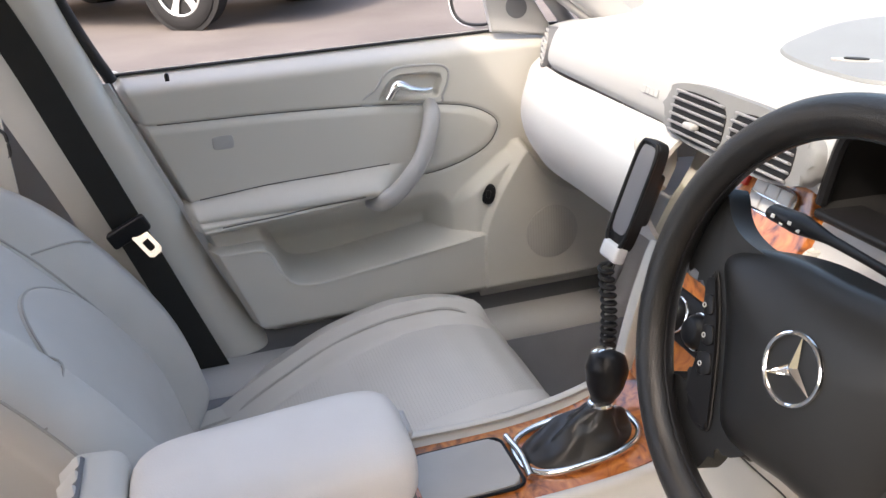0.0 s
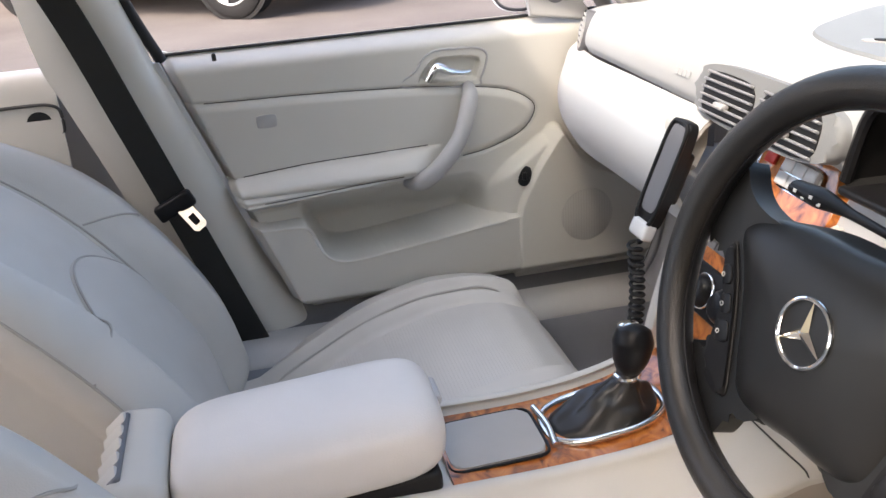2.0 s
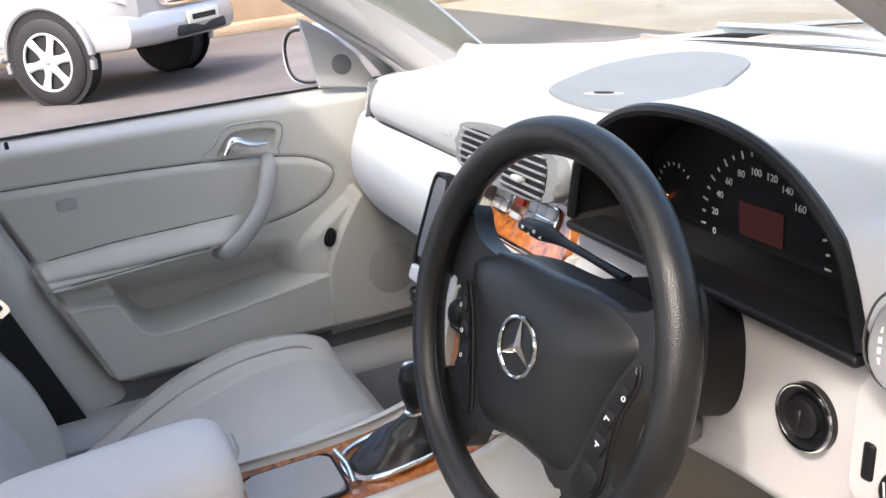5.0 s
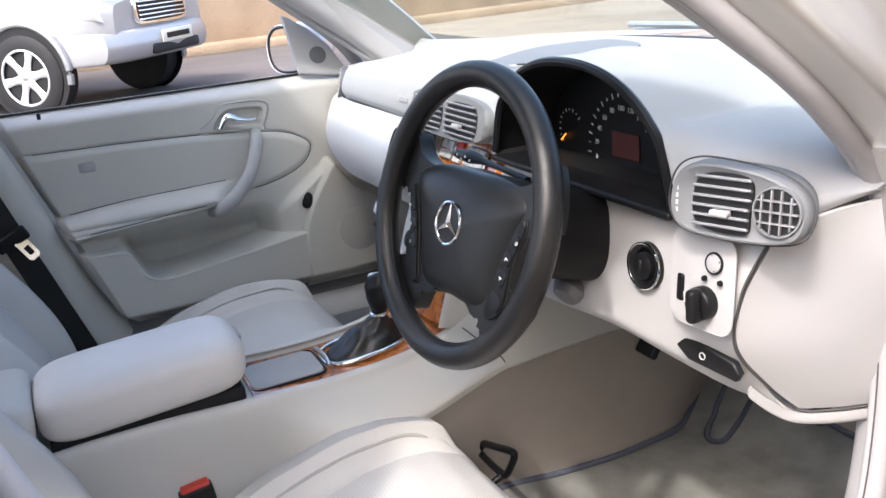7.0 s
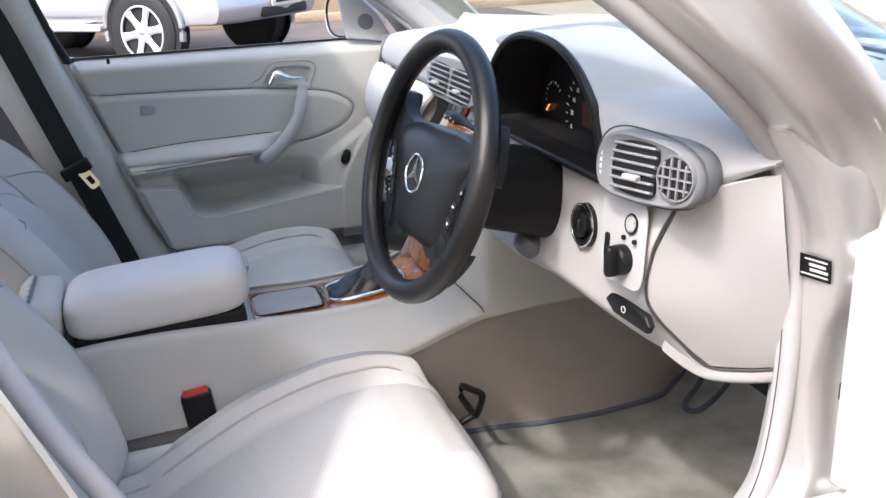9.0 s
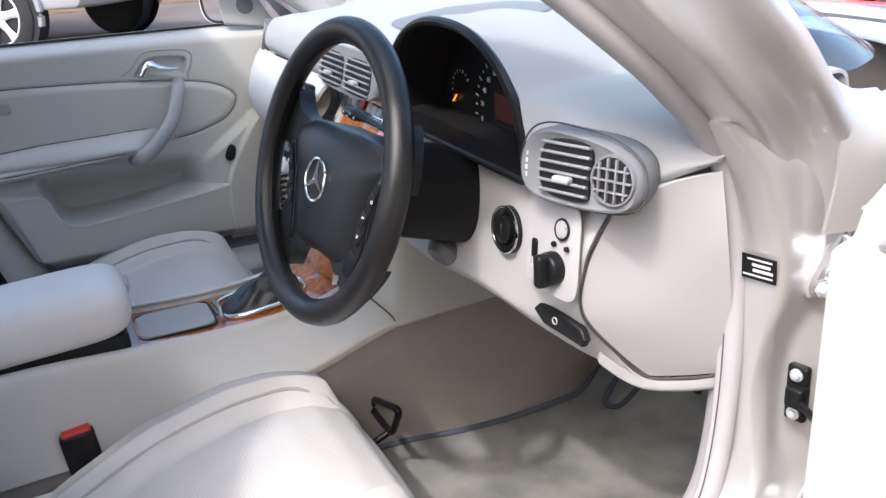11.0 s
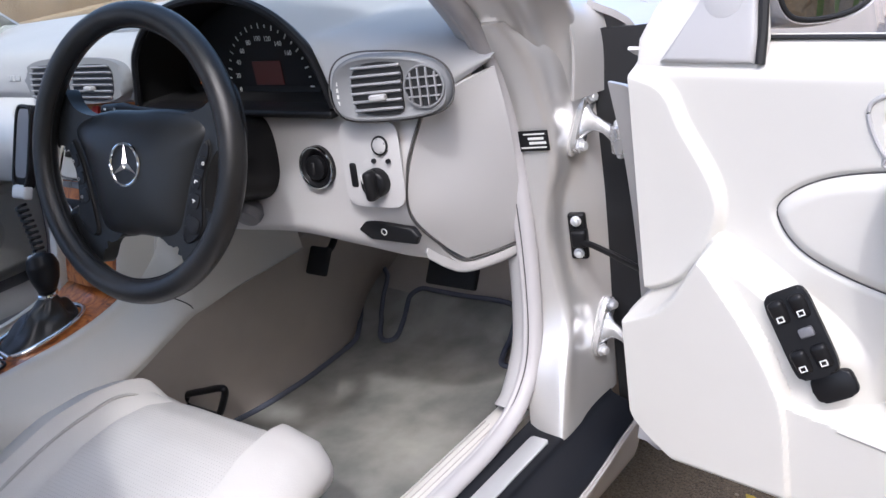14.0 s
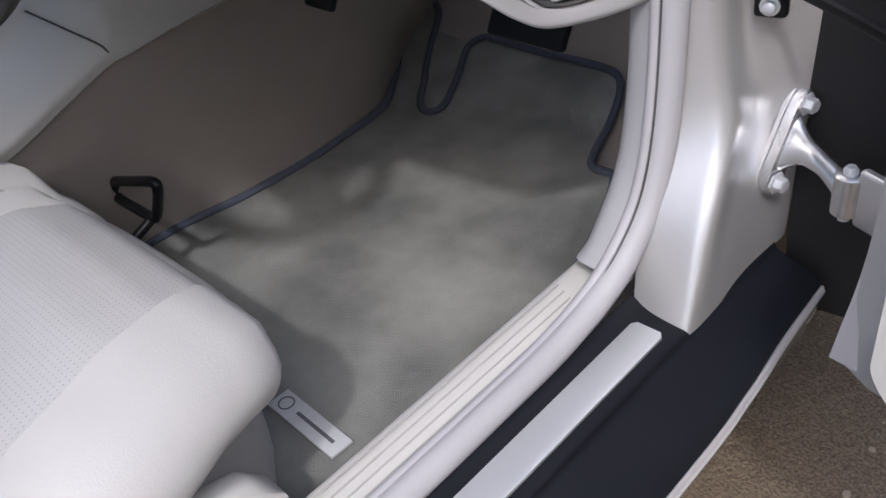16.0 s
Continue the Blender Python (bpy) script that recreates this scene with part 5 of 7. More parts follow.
def hub():
    """The airbag cover: a bulged shield, wide above, waisted and narrow below."""
    out = cover_outline()
    rings = []
    for f, h in ((0.99, -0.060), (1.0, -0.022), (0.998, -0.017), (0.985, -0.0125), (0.95, -0.0085), (0.90, -0.0045), (0.82, -0.0003), (0.72, 0.0030), (0.60, 0.0055), (0.46, 0.0072), (0.32, 0.0082), (0.16, 0.0088), (0.01, 0.009)):
        w = max(f, 0.0) ** 1.6
        ring_ = []
        for p in out:
            q = Vector((p.x, p.y + 0.022, 0))
            round_ = q.normalized() * 0.085
            ring_.append(WHEEL @ Vector((f * (q.x * w + round_.x * (1 - w)), f * (q.y * w + round_.y * (1 - w)) - 0.022, h)))
        rings.append(ring_)
    return skin(rings)


def spoke_outline(s):
    """One side of the wheel's face: upper spoke, button field and lower spoke round a narrow slot."""
    pts = [(0.050, 0.046), (0.080, 0.051), (0.102, 0.054), (0.120, 0.060), (0.133, 0.070), (0.142, 0.084), (0.150, 0.088), (0.160, 0.070), (0.168, 0.040), (0.169, 0.014), (0.159, 0.013), (0.145, 0.009), (0.133, -0.003), (0.124, -0.022), (0.119, -0.050), (0.120, -0.072), (0.129, -0.085), (0.140, -0.089), (0.148, -0.084), (0.141, -0.098), (0.124, -0.119), (0.106, -0.137), (0.092, -0.147), (0.083, -0.145), (0.077, -0.136), (0.070, -0.120), (0.056, -0.110), (0.030, -0.107), (0.034, -0.080), (0.045, -0.030), (0.055, 0.020)]
    line = [(v.x * s, v.y) for v in curve_through([(x, y, 0) for x, y in pts], 110, True)]
    return line if s > 0 else line[::-1]


addw("airbag_cover", hub(), BLACK_SOFT, label="bulged soft black airbag cover")
for s in (-1, 1):
    face = prism(spoke_outline(s), 0.024, WHEEL @ pose(0, 0, -0.0345), 0.006, 5)
    addw("spoke", face, BLACK_SOFT, label="black moulded double spoke", smooth=14)
    pan = [(v.x * s, v.y) for v in curve_through([(0.127, 0.020, 0), (0.131, 0.008, 0), (0.127, -0.008, 0), (0.120, -0.026, 0), (0.117, -0.050, 0), (0.117, -0.074, 0), (0.114, -0.094, 0), (0.098, -0.107, 0), (0.082, -0.108, 0), (0.084, -0.092, 0), (0.091, -0.066, 0), (0.099, -0.040, 0), (0.108, -0.015, 0), (0.118, 0.005, 0)], 60, True)]
    cl = addw("button_panel", prism(pan if s > 0 else pan[::-1], 0.009, WHEEL @ pose(0, 0, -0.0145), 0.004, 3), BLACK, label="black button panel with pale marks")
    sub(cl, "panel_seam", tube([WHEEL @ Vector((x, y, -0.0095)) for x, y in pan[::3]], 0.0012, 6, 120, True), DARK)
    for q, (bx, by, wd, ht) in enumerate(((0.120, -0.008, 0.012, 0.018), (0.1105, -0.032, 0.014, 0.018), (0.105, -0.056, 0.018, 0.020), (0.101, -0.086, 0.024, 0.022))):
        bmx = WHEEL @ pose(s * bx, by, -0.0062, 0, 0, -s * 22)
        if s > 0 or q < 3:
            sub(cl, "button", prism(oval(wd / 2, ht / 2, 20, 4), 0.0022, bmx, 0.001), BLACK)
        if s > 0 and q in (1, 2):
            sub(cl, "mark", join(rbox(0.0058, 0.0014, 0.0006, 0.0002, 1, bmx @ pose(0, 0.0012, 0.0023)), rbox(0.0015, 0.0036, 0.0006, 0.0002, 1, bmx @ pose(-0.002 + 0.002 * (q - 1), -0.0008, 0.0023))), WHITE_MARK)
        elif q < 3:
            sub(cl, "mark", ring(0.0019, 0.0005, bmx @ pose(s * 0.004, 0, 0.0024), 14, 6), WHITE_MARK)
star_m = WHEEL @ pose(-0.004, -0.012, 0.0095)
em = addw("emblem", ring(0.0270, 0.0020, star_m, 40, 8), CHROME, label="chrome three-pointed star emblem")
for k in range(3):
    a = radians(90 + 120 * k)
    d, q = Vector((math.cos(a), math.sin(a), 0)), Vector((-math.sin(a), math.cos(a), 0))
    bm = bmesh.new()
    vs = [bm.verts.new(star_m @ p) for p in (q * 0.0048 + d * 0.002, -q * 0.0048 + d * 0.002, d * 0.0270, Vector((0, 0, 0.004)) + d * 0.001, -d * 0.003)]
    for f in ((0, 2, 3), (2, 1, 3), (1, 4, 3), (4, 0, 3), (0, 4, 1, 2)):
        bm.faces.new([vs[i] for i in f])
    sub(em, "star_arm", bm, CHROME, smooth=10)
addw("airbag_mark", join(*[rbox(0.007, 0.006, 0.0006, 0.0002, 1, WHEEL @ pose(-0.009 + 0.009 * k, -0.062, 0.0052, 12)) for k in range(3)]), BLACK)
addw("column_shroud", skin([[WHEEL @ Vector((x * f - h * 0.10, y * f - 0.008 - dy, h)) for x, y in oval(1, 1, 32, 2.8)] for f, h, dy in ((0.050, -0.045, 0), (0.058, -0.065, 0.0), (0.062, -0.11, 0.0), (0.064, -0.17, -0.004), (0.066, -0.24, -0.006))]), BLACK, label="black steering column shroud")
addw("adjust_lever", lathe([(0.004, -0.03), (0.008, -0.02), (0.020, -0.010), (0.024, 0.002), (0.018, 0.014), (0.006, 0.018)], facing((0.333, 0.285, 0.703), (0.2, -0.7, -0.5)), 24), VENT_GREY, label="grey column adjuster knob")
stalk = addw("indicator_stalk", tube([(0.315, 0.240, 0.862), (0.255, 0.238, 0.866), (0.205, 0.237, 0.868), (0.165, 0.235, 0.869), (0.128, 0.233, 0.869)], [0.006, 0.005, 0.006, 0.013, 0.010], 12, 30, flat=0.75), BLACK, label="black indicator stalk")
for k in range(4):
    sub(stalk, "mark", rbox(0.005, 0.0008, 0.0035, 0.0002, 1, pose(0.143 + 0.011 * k, 0.2215 + 0.001 * k, 0.872 - 0.004 * (k % 2), -20)), WHITE_MARK)


# ---- centre console ----
console = thing("centre_console", "grey centre console with walnut top and leather armrest", "console", (-0.06, 0, 0.25))
addc = lambda *a, **k: under(console, part(*a, **k))


def console_body():
    rows = []
    for y, z, a, b in ((-0.52, 0.50, -0.15, 0.04), (-0.40, 0.525, -0.150, 0.045), (-0.25, 0.530, -0.150, 0.045), (-0.10, 0.525, -0.150, 0.042), (0.03, 0.522, -0.152, 0.040), (0.14, 0.530, -0.160, 0.042), (0.22, 0.552, -0.172, 0.045), (0.28, 0.60, -0.185, 0.060), (0.31, 0.66, -0.19, 0.075), (0.40, 0.70, -0.19, 0.085), (0.55, 0.70, -0.19, 0.085)):
        s = mixed((-0.5, 0.115, 0.28, 0.45), (0.43, 0.462, 0.515, 0.53), y)
        q = 0.068 * step(0.05, -0.12, y)
        rows.append([(-0.215, y, s - 0.20), (-0.205, y, s), (a - 0.012, y, z - 0.016), (a, y, z), (a + 0.013, y, z + 0.001), (a + 0.022, y, z - 0.012), (b - 0.022, y, z - 0.012), (b - 0.013, y, z + 0.001), (b, y, z), (b + 0.014 - 0.1 * q, y, z - 0.018), (0.118 - q, y, s), (0.121 - q, y, s - 0.02 - q)])
    return sheet(rows, 90, 70, 0.004, (-0.06, 0, 0.2))


addc("console_body", console_body(), TRIM, label="light grey moulded console body")
addc("panel_joint", tube([(0.1205, 0.286, 0.508), (0.117, 0.280, 0.520), (0.092, 0.260, 0.5415), (0.058, 0.243, 0.560)], 0.0011, 6, 20), SEAM)
wood_rows = []
for y, z, a, b in ((-0.105, 0.5155, -0.128, 0.018), (0.03, 0.5135, -0.130, 0.016), (0.13, 0.520, -0.137, 0.018), (0.20, 0.538, -0.146, 0.020), (0.245, 0.560, -0.15, 0.024)):
    wood_rows.append([(a, y, z), (a * 0.6 + b * 0.4, y, z + 0.003), (a * 0.4 + b * 0.6, y, z + 0.003), (b, y, z)])
addc("wood_panel", sheet(wood_rows, 24, 40, 0.004, (-0.06, 0, 0)), WOOD, label="glossy burl walnut console panel")
lid = addc("tray_lid", prism(oval(0.050, 0.060, 40, 7), 0.005, pose(-0.056, -0.040, 0.515, 1), 0.003, 3), TRAY, label="grey-beige tray lid")
addc("tray_rim", tube([pose(-0.056, -0.040, 0.515, 1) @ Vector((x, y, 0.002)) for x, y in oval(0.053, 0.063, 28, 8)], 0.0022, 8, 110, True), BLACK, label="dark rim of the tray")
addc("tray_edge", tube([(-0.100, 0.030, 0.522), (-0.056, 0.034, 0.523), (-0.012, 0.030, 0.522)], 0.0045, 10, 20), CHROME, label="chrome tray handle")
gm = pose(-0.058, 0.108, 0.5205, 7)
addc("gaiter_ring", tube([gm @ Vector((x, y, 0.005)) for x, y in oval(0.051, 0.078, 28, 2.8)], 0.0048, 10, 84, True), CHROME, label="chrome gaiter frame")


def gaiter():
    """Soft leather in folds that rise to the lever, leaning ahead."""
    rings = []
    for k in range(22):
        f = k / 21
        a, b = 0.048 * (1 - f) ** 1.25 + 0.0125 * f, 0.073 * (1 - f) ** 1.25 + 0.0135 * f
        rr = []
        for i in range(72):
            t = 2 * math.pi * i / 72
            m = math.sin(math.pi * f) ** 0.8
            w = 1 + m * (0.20 * abs(math.sin(2.5 * t + 1.2 * f + 0.4)) - 0.10 + 0.06 * math.sin(6 * t - 5 * f))
            rr.append(gm @ Vector((a * w * math.cos(t) + 0.012 * f, b * w * math.sin(t) + 0.036 * f, 0.003 + 0.052 * f ** 0.85 + 0.004 * m * math.sin(3 * t + 8 * f))))
        rings.append(rr)
    return skin(rings)


addc("gaiter", gaiter(), material("black_gaiter_leather", (0.022, 0.022, 0.022), 0.34, grain=0.3, grain_scale=600, blotch=0.3, blotch_scale=30), label="folded black leather gaiter")
knob = addc("gear_knob", tube([gm @ Vector((0.012, 0.036, 0.052)), gm @ Vector((0.014, 0.038, 0.066)), gm @ Vector((0.018, 0.041, 0.084)), gm @ Vector((0.018, 0.046, 0.104)), gm @ Vector((0.014, 0.050, 0.118)), gm @ Vector((0.011, 0.052, 0.124))], [0.012, 0.016, 0.023, 0.026, 0.021, 0.006], 24, 40), BLACK, label="rounded black gear knob")
sub(knob, "collar", ring(0.0135, 0.0042, gm @ pose(0.012, 0.036, 0.056), 24, 8), CHROME)
sub(knob, "cap", lathe([(0.013, 0), (0.013, 0.003), (0.010, 0.005), (0.002, 0.0055)], gm @ pose(0.008, 0.046, 0.121, -8, -16), 24), CHROME, label="chrome shift pattern cap")


def armrest():
    rings = []
    for k in range(25):
        v = -math.cos(math.pi * k / 24)
        e = (1 - abs(v) ** 7) ** (1 / 2.6) if abs(v) < 1 else 0.02
        e = max(e, 0.02)
        rings.append([Vector((-0.040 + (0.072 + 0.020 * e) * x * (0.55 + 0.45 * e), -0.262 + 0.154 * v, 0.580 + 0.010 * v + 0.046 * z * (0.2 + 0.8 * e))) for x, z in oval(1, 1, 40, 3.4)])
    return skin(rings)


addc("armrest", armrest(), ARM_LEATHER, label="padded grey leather armrest, lightened for light from above")
# solid black block stands in for the shade beneath the armrest
addc("armrest_base", rbox(0.160, 0.285, 0.03, 0.008, 3, pose(-0.045, -0.262, 0.532, 2)), BLACK, label="black block for the shade under the armrest")
addc("armrest_latch", rbox(0.050, 0.010, 0.030, 0.004, 3, pose(-0.055, -0.110, 0.594, -18)), TRIM_COOL, label="pale armrest latch")
hs = addc("rear_vent_housing", rbox(0.185, 0.07, 0.13, 0.022, 4, pose(-0.045, -0.455, 0.545, -6)), TRIM, label="grey rear vent housing")
rvm = pose(-0.045, -0.474, 0.603, 40)
sub(hs, "rear_vent", rbox(0.135, 0.034, 0.008, 0.004, 3, rvm), VENT_GREY)
for k in range(5):
    sub(hs, "vent_fin", rbox(0.020, 0.031, 0.006, 0.002, 2, rvm @ pose(-0.054 + 0.027 * k, 0, 0.003, 0, 14)), TRIM)


# ---- pedals and mat ----
def pedal(name, label, m, w, h):
    p = thing(name, label, "pedal", m.translation)
    under(p, part("pad", rbox(w, h, 0.014, 0.005, 3, m), RUBBER))
    under(p, part("arm", tube([m @ Vector((0, h * 0.3, -0.006)), m @ Vector((0, h * 0.9, -0.03)), m @ Vector((0, h * 0.9 + 0.16, -0.02))], 0.007, 8, 12), BLACK))
    return p


pedal("pedal", "black rubber foot pedal under the dash", facing((0.140, 0.565, 0.478), (0, -0.8, 0.5)), 0.05, 0.055)
pedal("pedal", "wide black rubber brake pedal under the dash", facing((0.360, 0.690, 0.430), (0, -0.8, 0.5)), 0.115, 0.06)

BADGE = material("bright_badge_metal", (0.78, 0.78, 0.77), 0.42, 0.35, blotch=0.15, blotch_scale=60)
mat = thing("floor_mat", "worn grey carpet mat with blue-grey bound edge", "floor mat", (0.3, 0.4, 0.22))
outline = [(0.07, -0.20), (0.55, -0.20), (0.560, 0.18), (0.553, 0.28), (0.543, 0.38), (0.541, 0.48), (0.505, 0.61), (0.466, 0.700), (0.442, 0.701), (0.420, 0.716), (0.400, 0.775), (0.390, 0.821), (0.374, 0.845), (0.336, 0.852), (0.24, 0.850), (0.152, 0.851), (0.128, 0.850), (0.109, 0.834), (0.114, 0.806), (0.134, 0.758), (0.151, 0.722), (0.147, 0.703), (0.130, 0.700), (0.106, 0.719), (0.075, 0.760), (0.044, 0.802), (0.020, 0.862), (-0.010, 0.880), (-0.034, 0.866), (-0.022, 0.811), (0.019, 0.752), (0.058, 0.699), (0.070, 0.660), (0.071, 0.583), (0.072, 0.480), (0.067, 0.384), (0.056, 0.312), (0.060, 0.1)]


def floor_z(y):
    return mixed((-1.3, -0.4, 0.2, 0.55, 0.78, 0.98), (0.27, 0.25, 0.225, 0.215, 0.230, 0.36), y)


def mat_mesh():
    edge = curve_through([(x, y, 0) for x, y in outline], 120, True)
    bm = bmesh.new()
    vs = [bm.verts.new((p.x, p.y, 0)) for p in edge]
    f = bm.faces.new(vs)
    bmesh.ops.triangulate(bm, faces=[f])
    bmesh.ops.subdivide_edges(bm, edges=bm.edges[:], cuts=3, use_grid_fill=True)
    for v in bm.verts:
        v.co.z = floor_z(v.co.y) + 0.008 + 0.002 * noise.noise(Vector((v.co.x * 9, v.co.y * 9, 1)))
    top = bm.faces[:]
    ext = bmesh.ops.extrude_face_region(bm, geom=top)
    for v in ext["geom"]:
        if isinstance(v, bmesh.types.BMVert):
            v.co.z -= 0.007
    return bm


under(mat, part("carpet_face", mat_mesh(), MAT_PILE, label="stained grey carpet pile"))
under(mat, part("binding", tube([(p.x, p.y, floor_z(p.y) + 0.011) for p in curve_through([(x, y, 0) for x, y in outline], 60, True)], 0.0056, 8, 260, True), MAT_EDGE, label="blue-grey bound edge"))
bz = floor_z(0.2) + 0.012
badge = under(mat, part("badge", prism([(-0.052, -0.013), (0.052, -0.013), (0.052, 0.013), (-0.052, 0.013)], 0.003, pose(0.464, 0.199, bz, 0, 0, -3), 0.001), BADGE, label="small metal badge with star mark"))
sub(badge, "mark", ring(0.008, 0.0008, pose(0.427, 0.201, bz + 0.003), 20, 6), VENT_GREY)
sub(badge, "mark", rbox(0.058, 0.004, 0.0004, 0.0002, 1, pose(0.475, 0.198, bz + 0.0032, 0, 0, -3)), VENT_GREY)

far_mat = thing("floor_mat", "carpet mat in the passenger footwell, coloured blue-grey for its shade", "floor mat", (-0.43, 0.45, 0.22))
under(far_mat, part("carpet_face", sheet([[(x, y, floor_z(y) + 0.010) for x in (-0.60, -0.45, -0.28)] for y in (-0.1, 0.2, 0.45, 0.65, 0.80)], 12, 30, 0.007, (-0.4, 0.4, -2)), PASS_PILE))
under(far_mat, part("binding", tube([(x, y, floor_z(y) + 0.010) for x, y in ((-0.60, -0.1), (-0.45, -0.1), (-0.28, -0.1), (-0.28, 0.2), (-0.28, 0.5), (-0.28, 0.8), (-0.45, 0.8), (-0.60, 0.8), (-0.60, 0.5), (-0.60, 0.2))], 0.005, 8, 160, True), MAT_EDGE))

# ---- place the open door, B-pillar, belt ----
d_door.location = (0.742, 0.449, 0.30)
d_door.rotation_euler = (0, 0, 1.435)
pil = [[(-0.744, f, z), (-0.722, f - 0.014, z), (-0.708 - lean, f - 0.045, z), (-0.704 - lean, f - 0.10, z), (-0.725 - lean, f - 0.17, z)] for z, f, lean in ((0.33, -0.172, 0.0), (0.40, -0.212, 0.0), (0.50, -0.268, 0.0), (0.60, -0.308, 0.0), (0.72, -0.350, 0.002), (0.86, -0.402, 0.004), (0.93, -0.425, 0.0))]
pil += [[(-0.70, -0.47, 1.12), (-0.68, -0.485, 1.12), (-0.655, -0.51, 1.12), (-0.65, -0.56, 1.12), (-0.69, -0.62, 1.12)], [(-0.60, -0.52, 1.37), (-0.58, -0.535, 1.37), (-0.56, -0.56, 1.37), (-0.56, -0.62, 1.37), (-0.60, -0.67, 1.37)]]
tagged(part("wall_b_pillar_left", sheet(pil, 20, 40, 0.006, (-2, -0.5, 0.7)), TRIM), "grey lined pillar behind the passenger door", "pillar trim", kind="structure")
tagged(part("wall_b_pillar_right", sheet([[(-x - 0.02, y - 0.006, z) for x, y, z in r] for r in pil], 20, 40, 0.006, (2, -0.5, 0.7)), TRIM), "grey lined pillar behind the driver's door", "pillar trim", kind="structure")
REAR_SEAL = [(0.672, -0.10, 0.350), (0.676, -0.17, 0.385), (0.680, -0.235, 0.47), (0.682, -0.30, 0.60), (0.676, -0.355, 0.71), (0.668, -0.40, 0.82), (0.652, -0.44, 0.95), (0.620, -0.475, 1.15), (0.588, -0.50, 1.365)]
tagged(part("trim_seal_rear_right", tube(REAR_SEAL, 0.013, 10, 90, up=(1, 0, 0)), SEAL), "light grey rubber door seal on the rear pillar", "door seal", kind="structure")
striker = thing("door_striker", "black door lock striker on the rear pillar", "door striker", (0.715, -0.40, 0.63))
stm = facing((0.722, -0.400, 0.628), (1, 0.15, 0.05))
under(striker, part("plate", rbox(0.075, 0.055, 0.012, 0.004, 3, stm), BLACK))
under(striker, part("loop", tube([stm @ Vector(p) for p in ((-0.018, 0.014, 0.0), (-0.018, 0.014, 0.030), (0.0, 0.014, 0.042), (0.018, 0.014, 0.030), (0.018, 0.014, 0.0))], 0.006, 10, 40), BLACK, label="black striker loop"))
for k in (-1, 1):
    under(striker, part("bolt", lathe([(0.008, 0), (0.008, 0.003), (0.005, 0.005)], stm @ pose(0.024 * k, -0.014, 0.006), 12), ALU))
belt = thing("seat_belt", "black seat belt hanging on the passenger pillar", "seat belt", (-0.69, -0.45, 0.3))


def ribbon(points, w, th=0.0025, across=(0, 1, 0.3)):
    line = curve_through(points, 40)
    a = Vector(across).normalized()
    rings = []
    for i, p in enumerate(line):
        t = (line[min(i + 1, 39)] - line[max(i - 1, 0)]).normalized()
        n = t.cross(a).normalized()
        s = n.cross(t)
        rings.append([p + s * w / 2 + n * th, p + s * w / 2 - n * th, p - s * w / 2 - n * th, p - s * w / 2 + n * th])
    return skin(rings)


under(belt, part("webbing", ribbon([(-0.640, -0.60, 1.20), (-0.676, -0.525, 1.0), (-0.683, -0.47, 0.83), (-0.684, -0.418, 0.67), (-0.681, -0.362, 0.50), (-0.678, -0.31, 0.345)], 0.050), BELT, label="black webbing"))
under(belt, part("tongue_grip", rbox(0.020, 0.070, 0.030, 0.006, 3, pose(-0.670, -0.42, 0.674, 25)), BLACK, label="black tongue grip"))
tng = facing((-0.664, -0.395, 0.652), (1, 0.2, 0.2)) @ pose(0, 0, 0, 0, 0, 30)
TONGUE = [(0.013, 0.022), (0.013, -0.020), (0.008, -0.026), (-0.008, -0.026), (-0.013, -0.020), (-0.013, 0.022)]
tongue_plate = bmesh.new()
outer_ = [(x, y) for x, y in TONGUE]
inner_ = [(x * 0.45, y * 0.42 - 0.004) for x, y in TONGUE]
levels = [[[tongue_plate.verts.new(tng @ Vector((x, y, h))) for x, y in line] for line in (outer_, inner_)] for h in (0.0, 0.003)]
for k in range(6):
    n_ = (k + 1) % 6
    for (a, b) in (((0, 0), (0, 1)), ((1, 0), (1, 1)), ((0, 0), (1, 0)), ((0, 1), (1, 1))):
        tongue_plate.faces.new((levels[a[0]][a[1]][k], levels[a[0]][a[1]][n_], levels[b[0]][b[1]][n_], levels[b[0]][b[1]][k]))
under(belt, part("tongue", tongue_plate, CHROME, label="flat chrome belt tongue with a slot", smooth=20))

# rear door panel seen behind the pillar
rear_door = thing("rear_door", "closed rear door with grey lining", "car door", (-0.8, -0.9, 0.3))
under(rear_door, part("lining", sheet([[(-0.735, y, 0.36), (-0.735, y, 0.55), (-0.725, y, 0.72), (-0.74, y, 0.88), (-0.765, y, 0.912), (-0.80, y, 0.905)] for y in (-1.4, -1.0, -0.58)], 40, 12, 0.005, (-2, -1, 0.6)), TRIM))
rm = facing((-0.735, -0.64, 0.830), (1, 0, 0))
under(rear_door, part("handle_surround", tube([rm @ Vector((x, y, 0.002)) for x, y in oval(0.062, 0.030, 24, 4)], 0.0028, 8, 80, True), SEAM, label="handle recess rim"))
under(rear_door, part("handle_bowl", prism(oval(0.020, 0.018, 24), 0.002, rm @ pose(0.025, 0, 0)), DARK))
under(rear_door, part("outer_skin", sheet([[(-0.80, y, 0.27), (-0.85, y, 0.5), (-0.85, y, 0.7), (-0.80, y, 0.90)] for y in (-1.4, -1.0, -0.5)], 12, 8, 0.004, (0, -1, 0.6)), BODY))


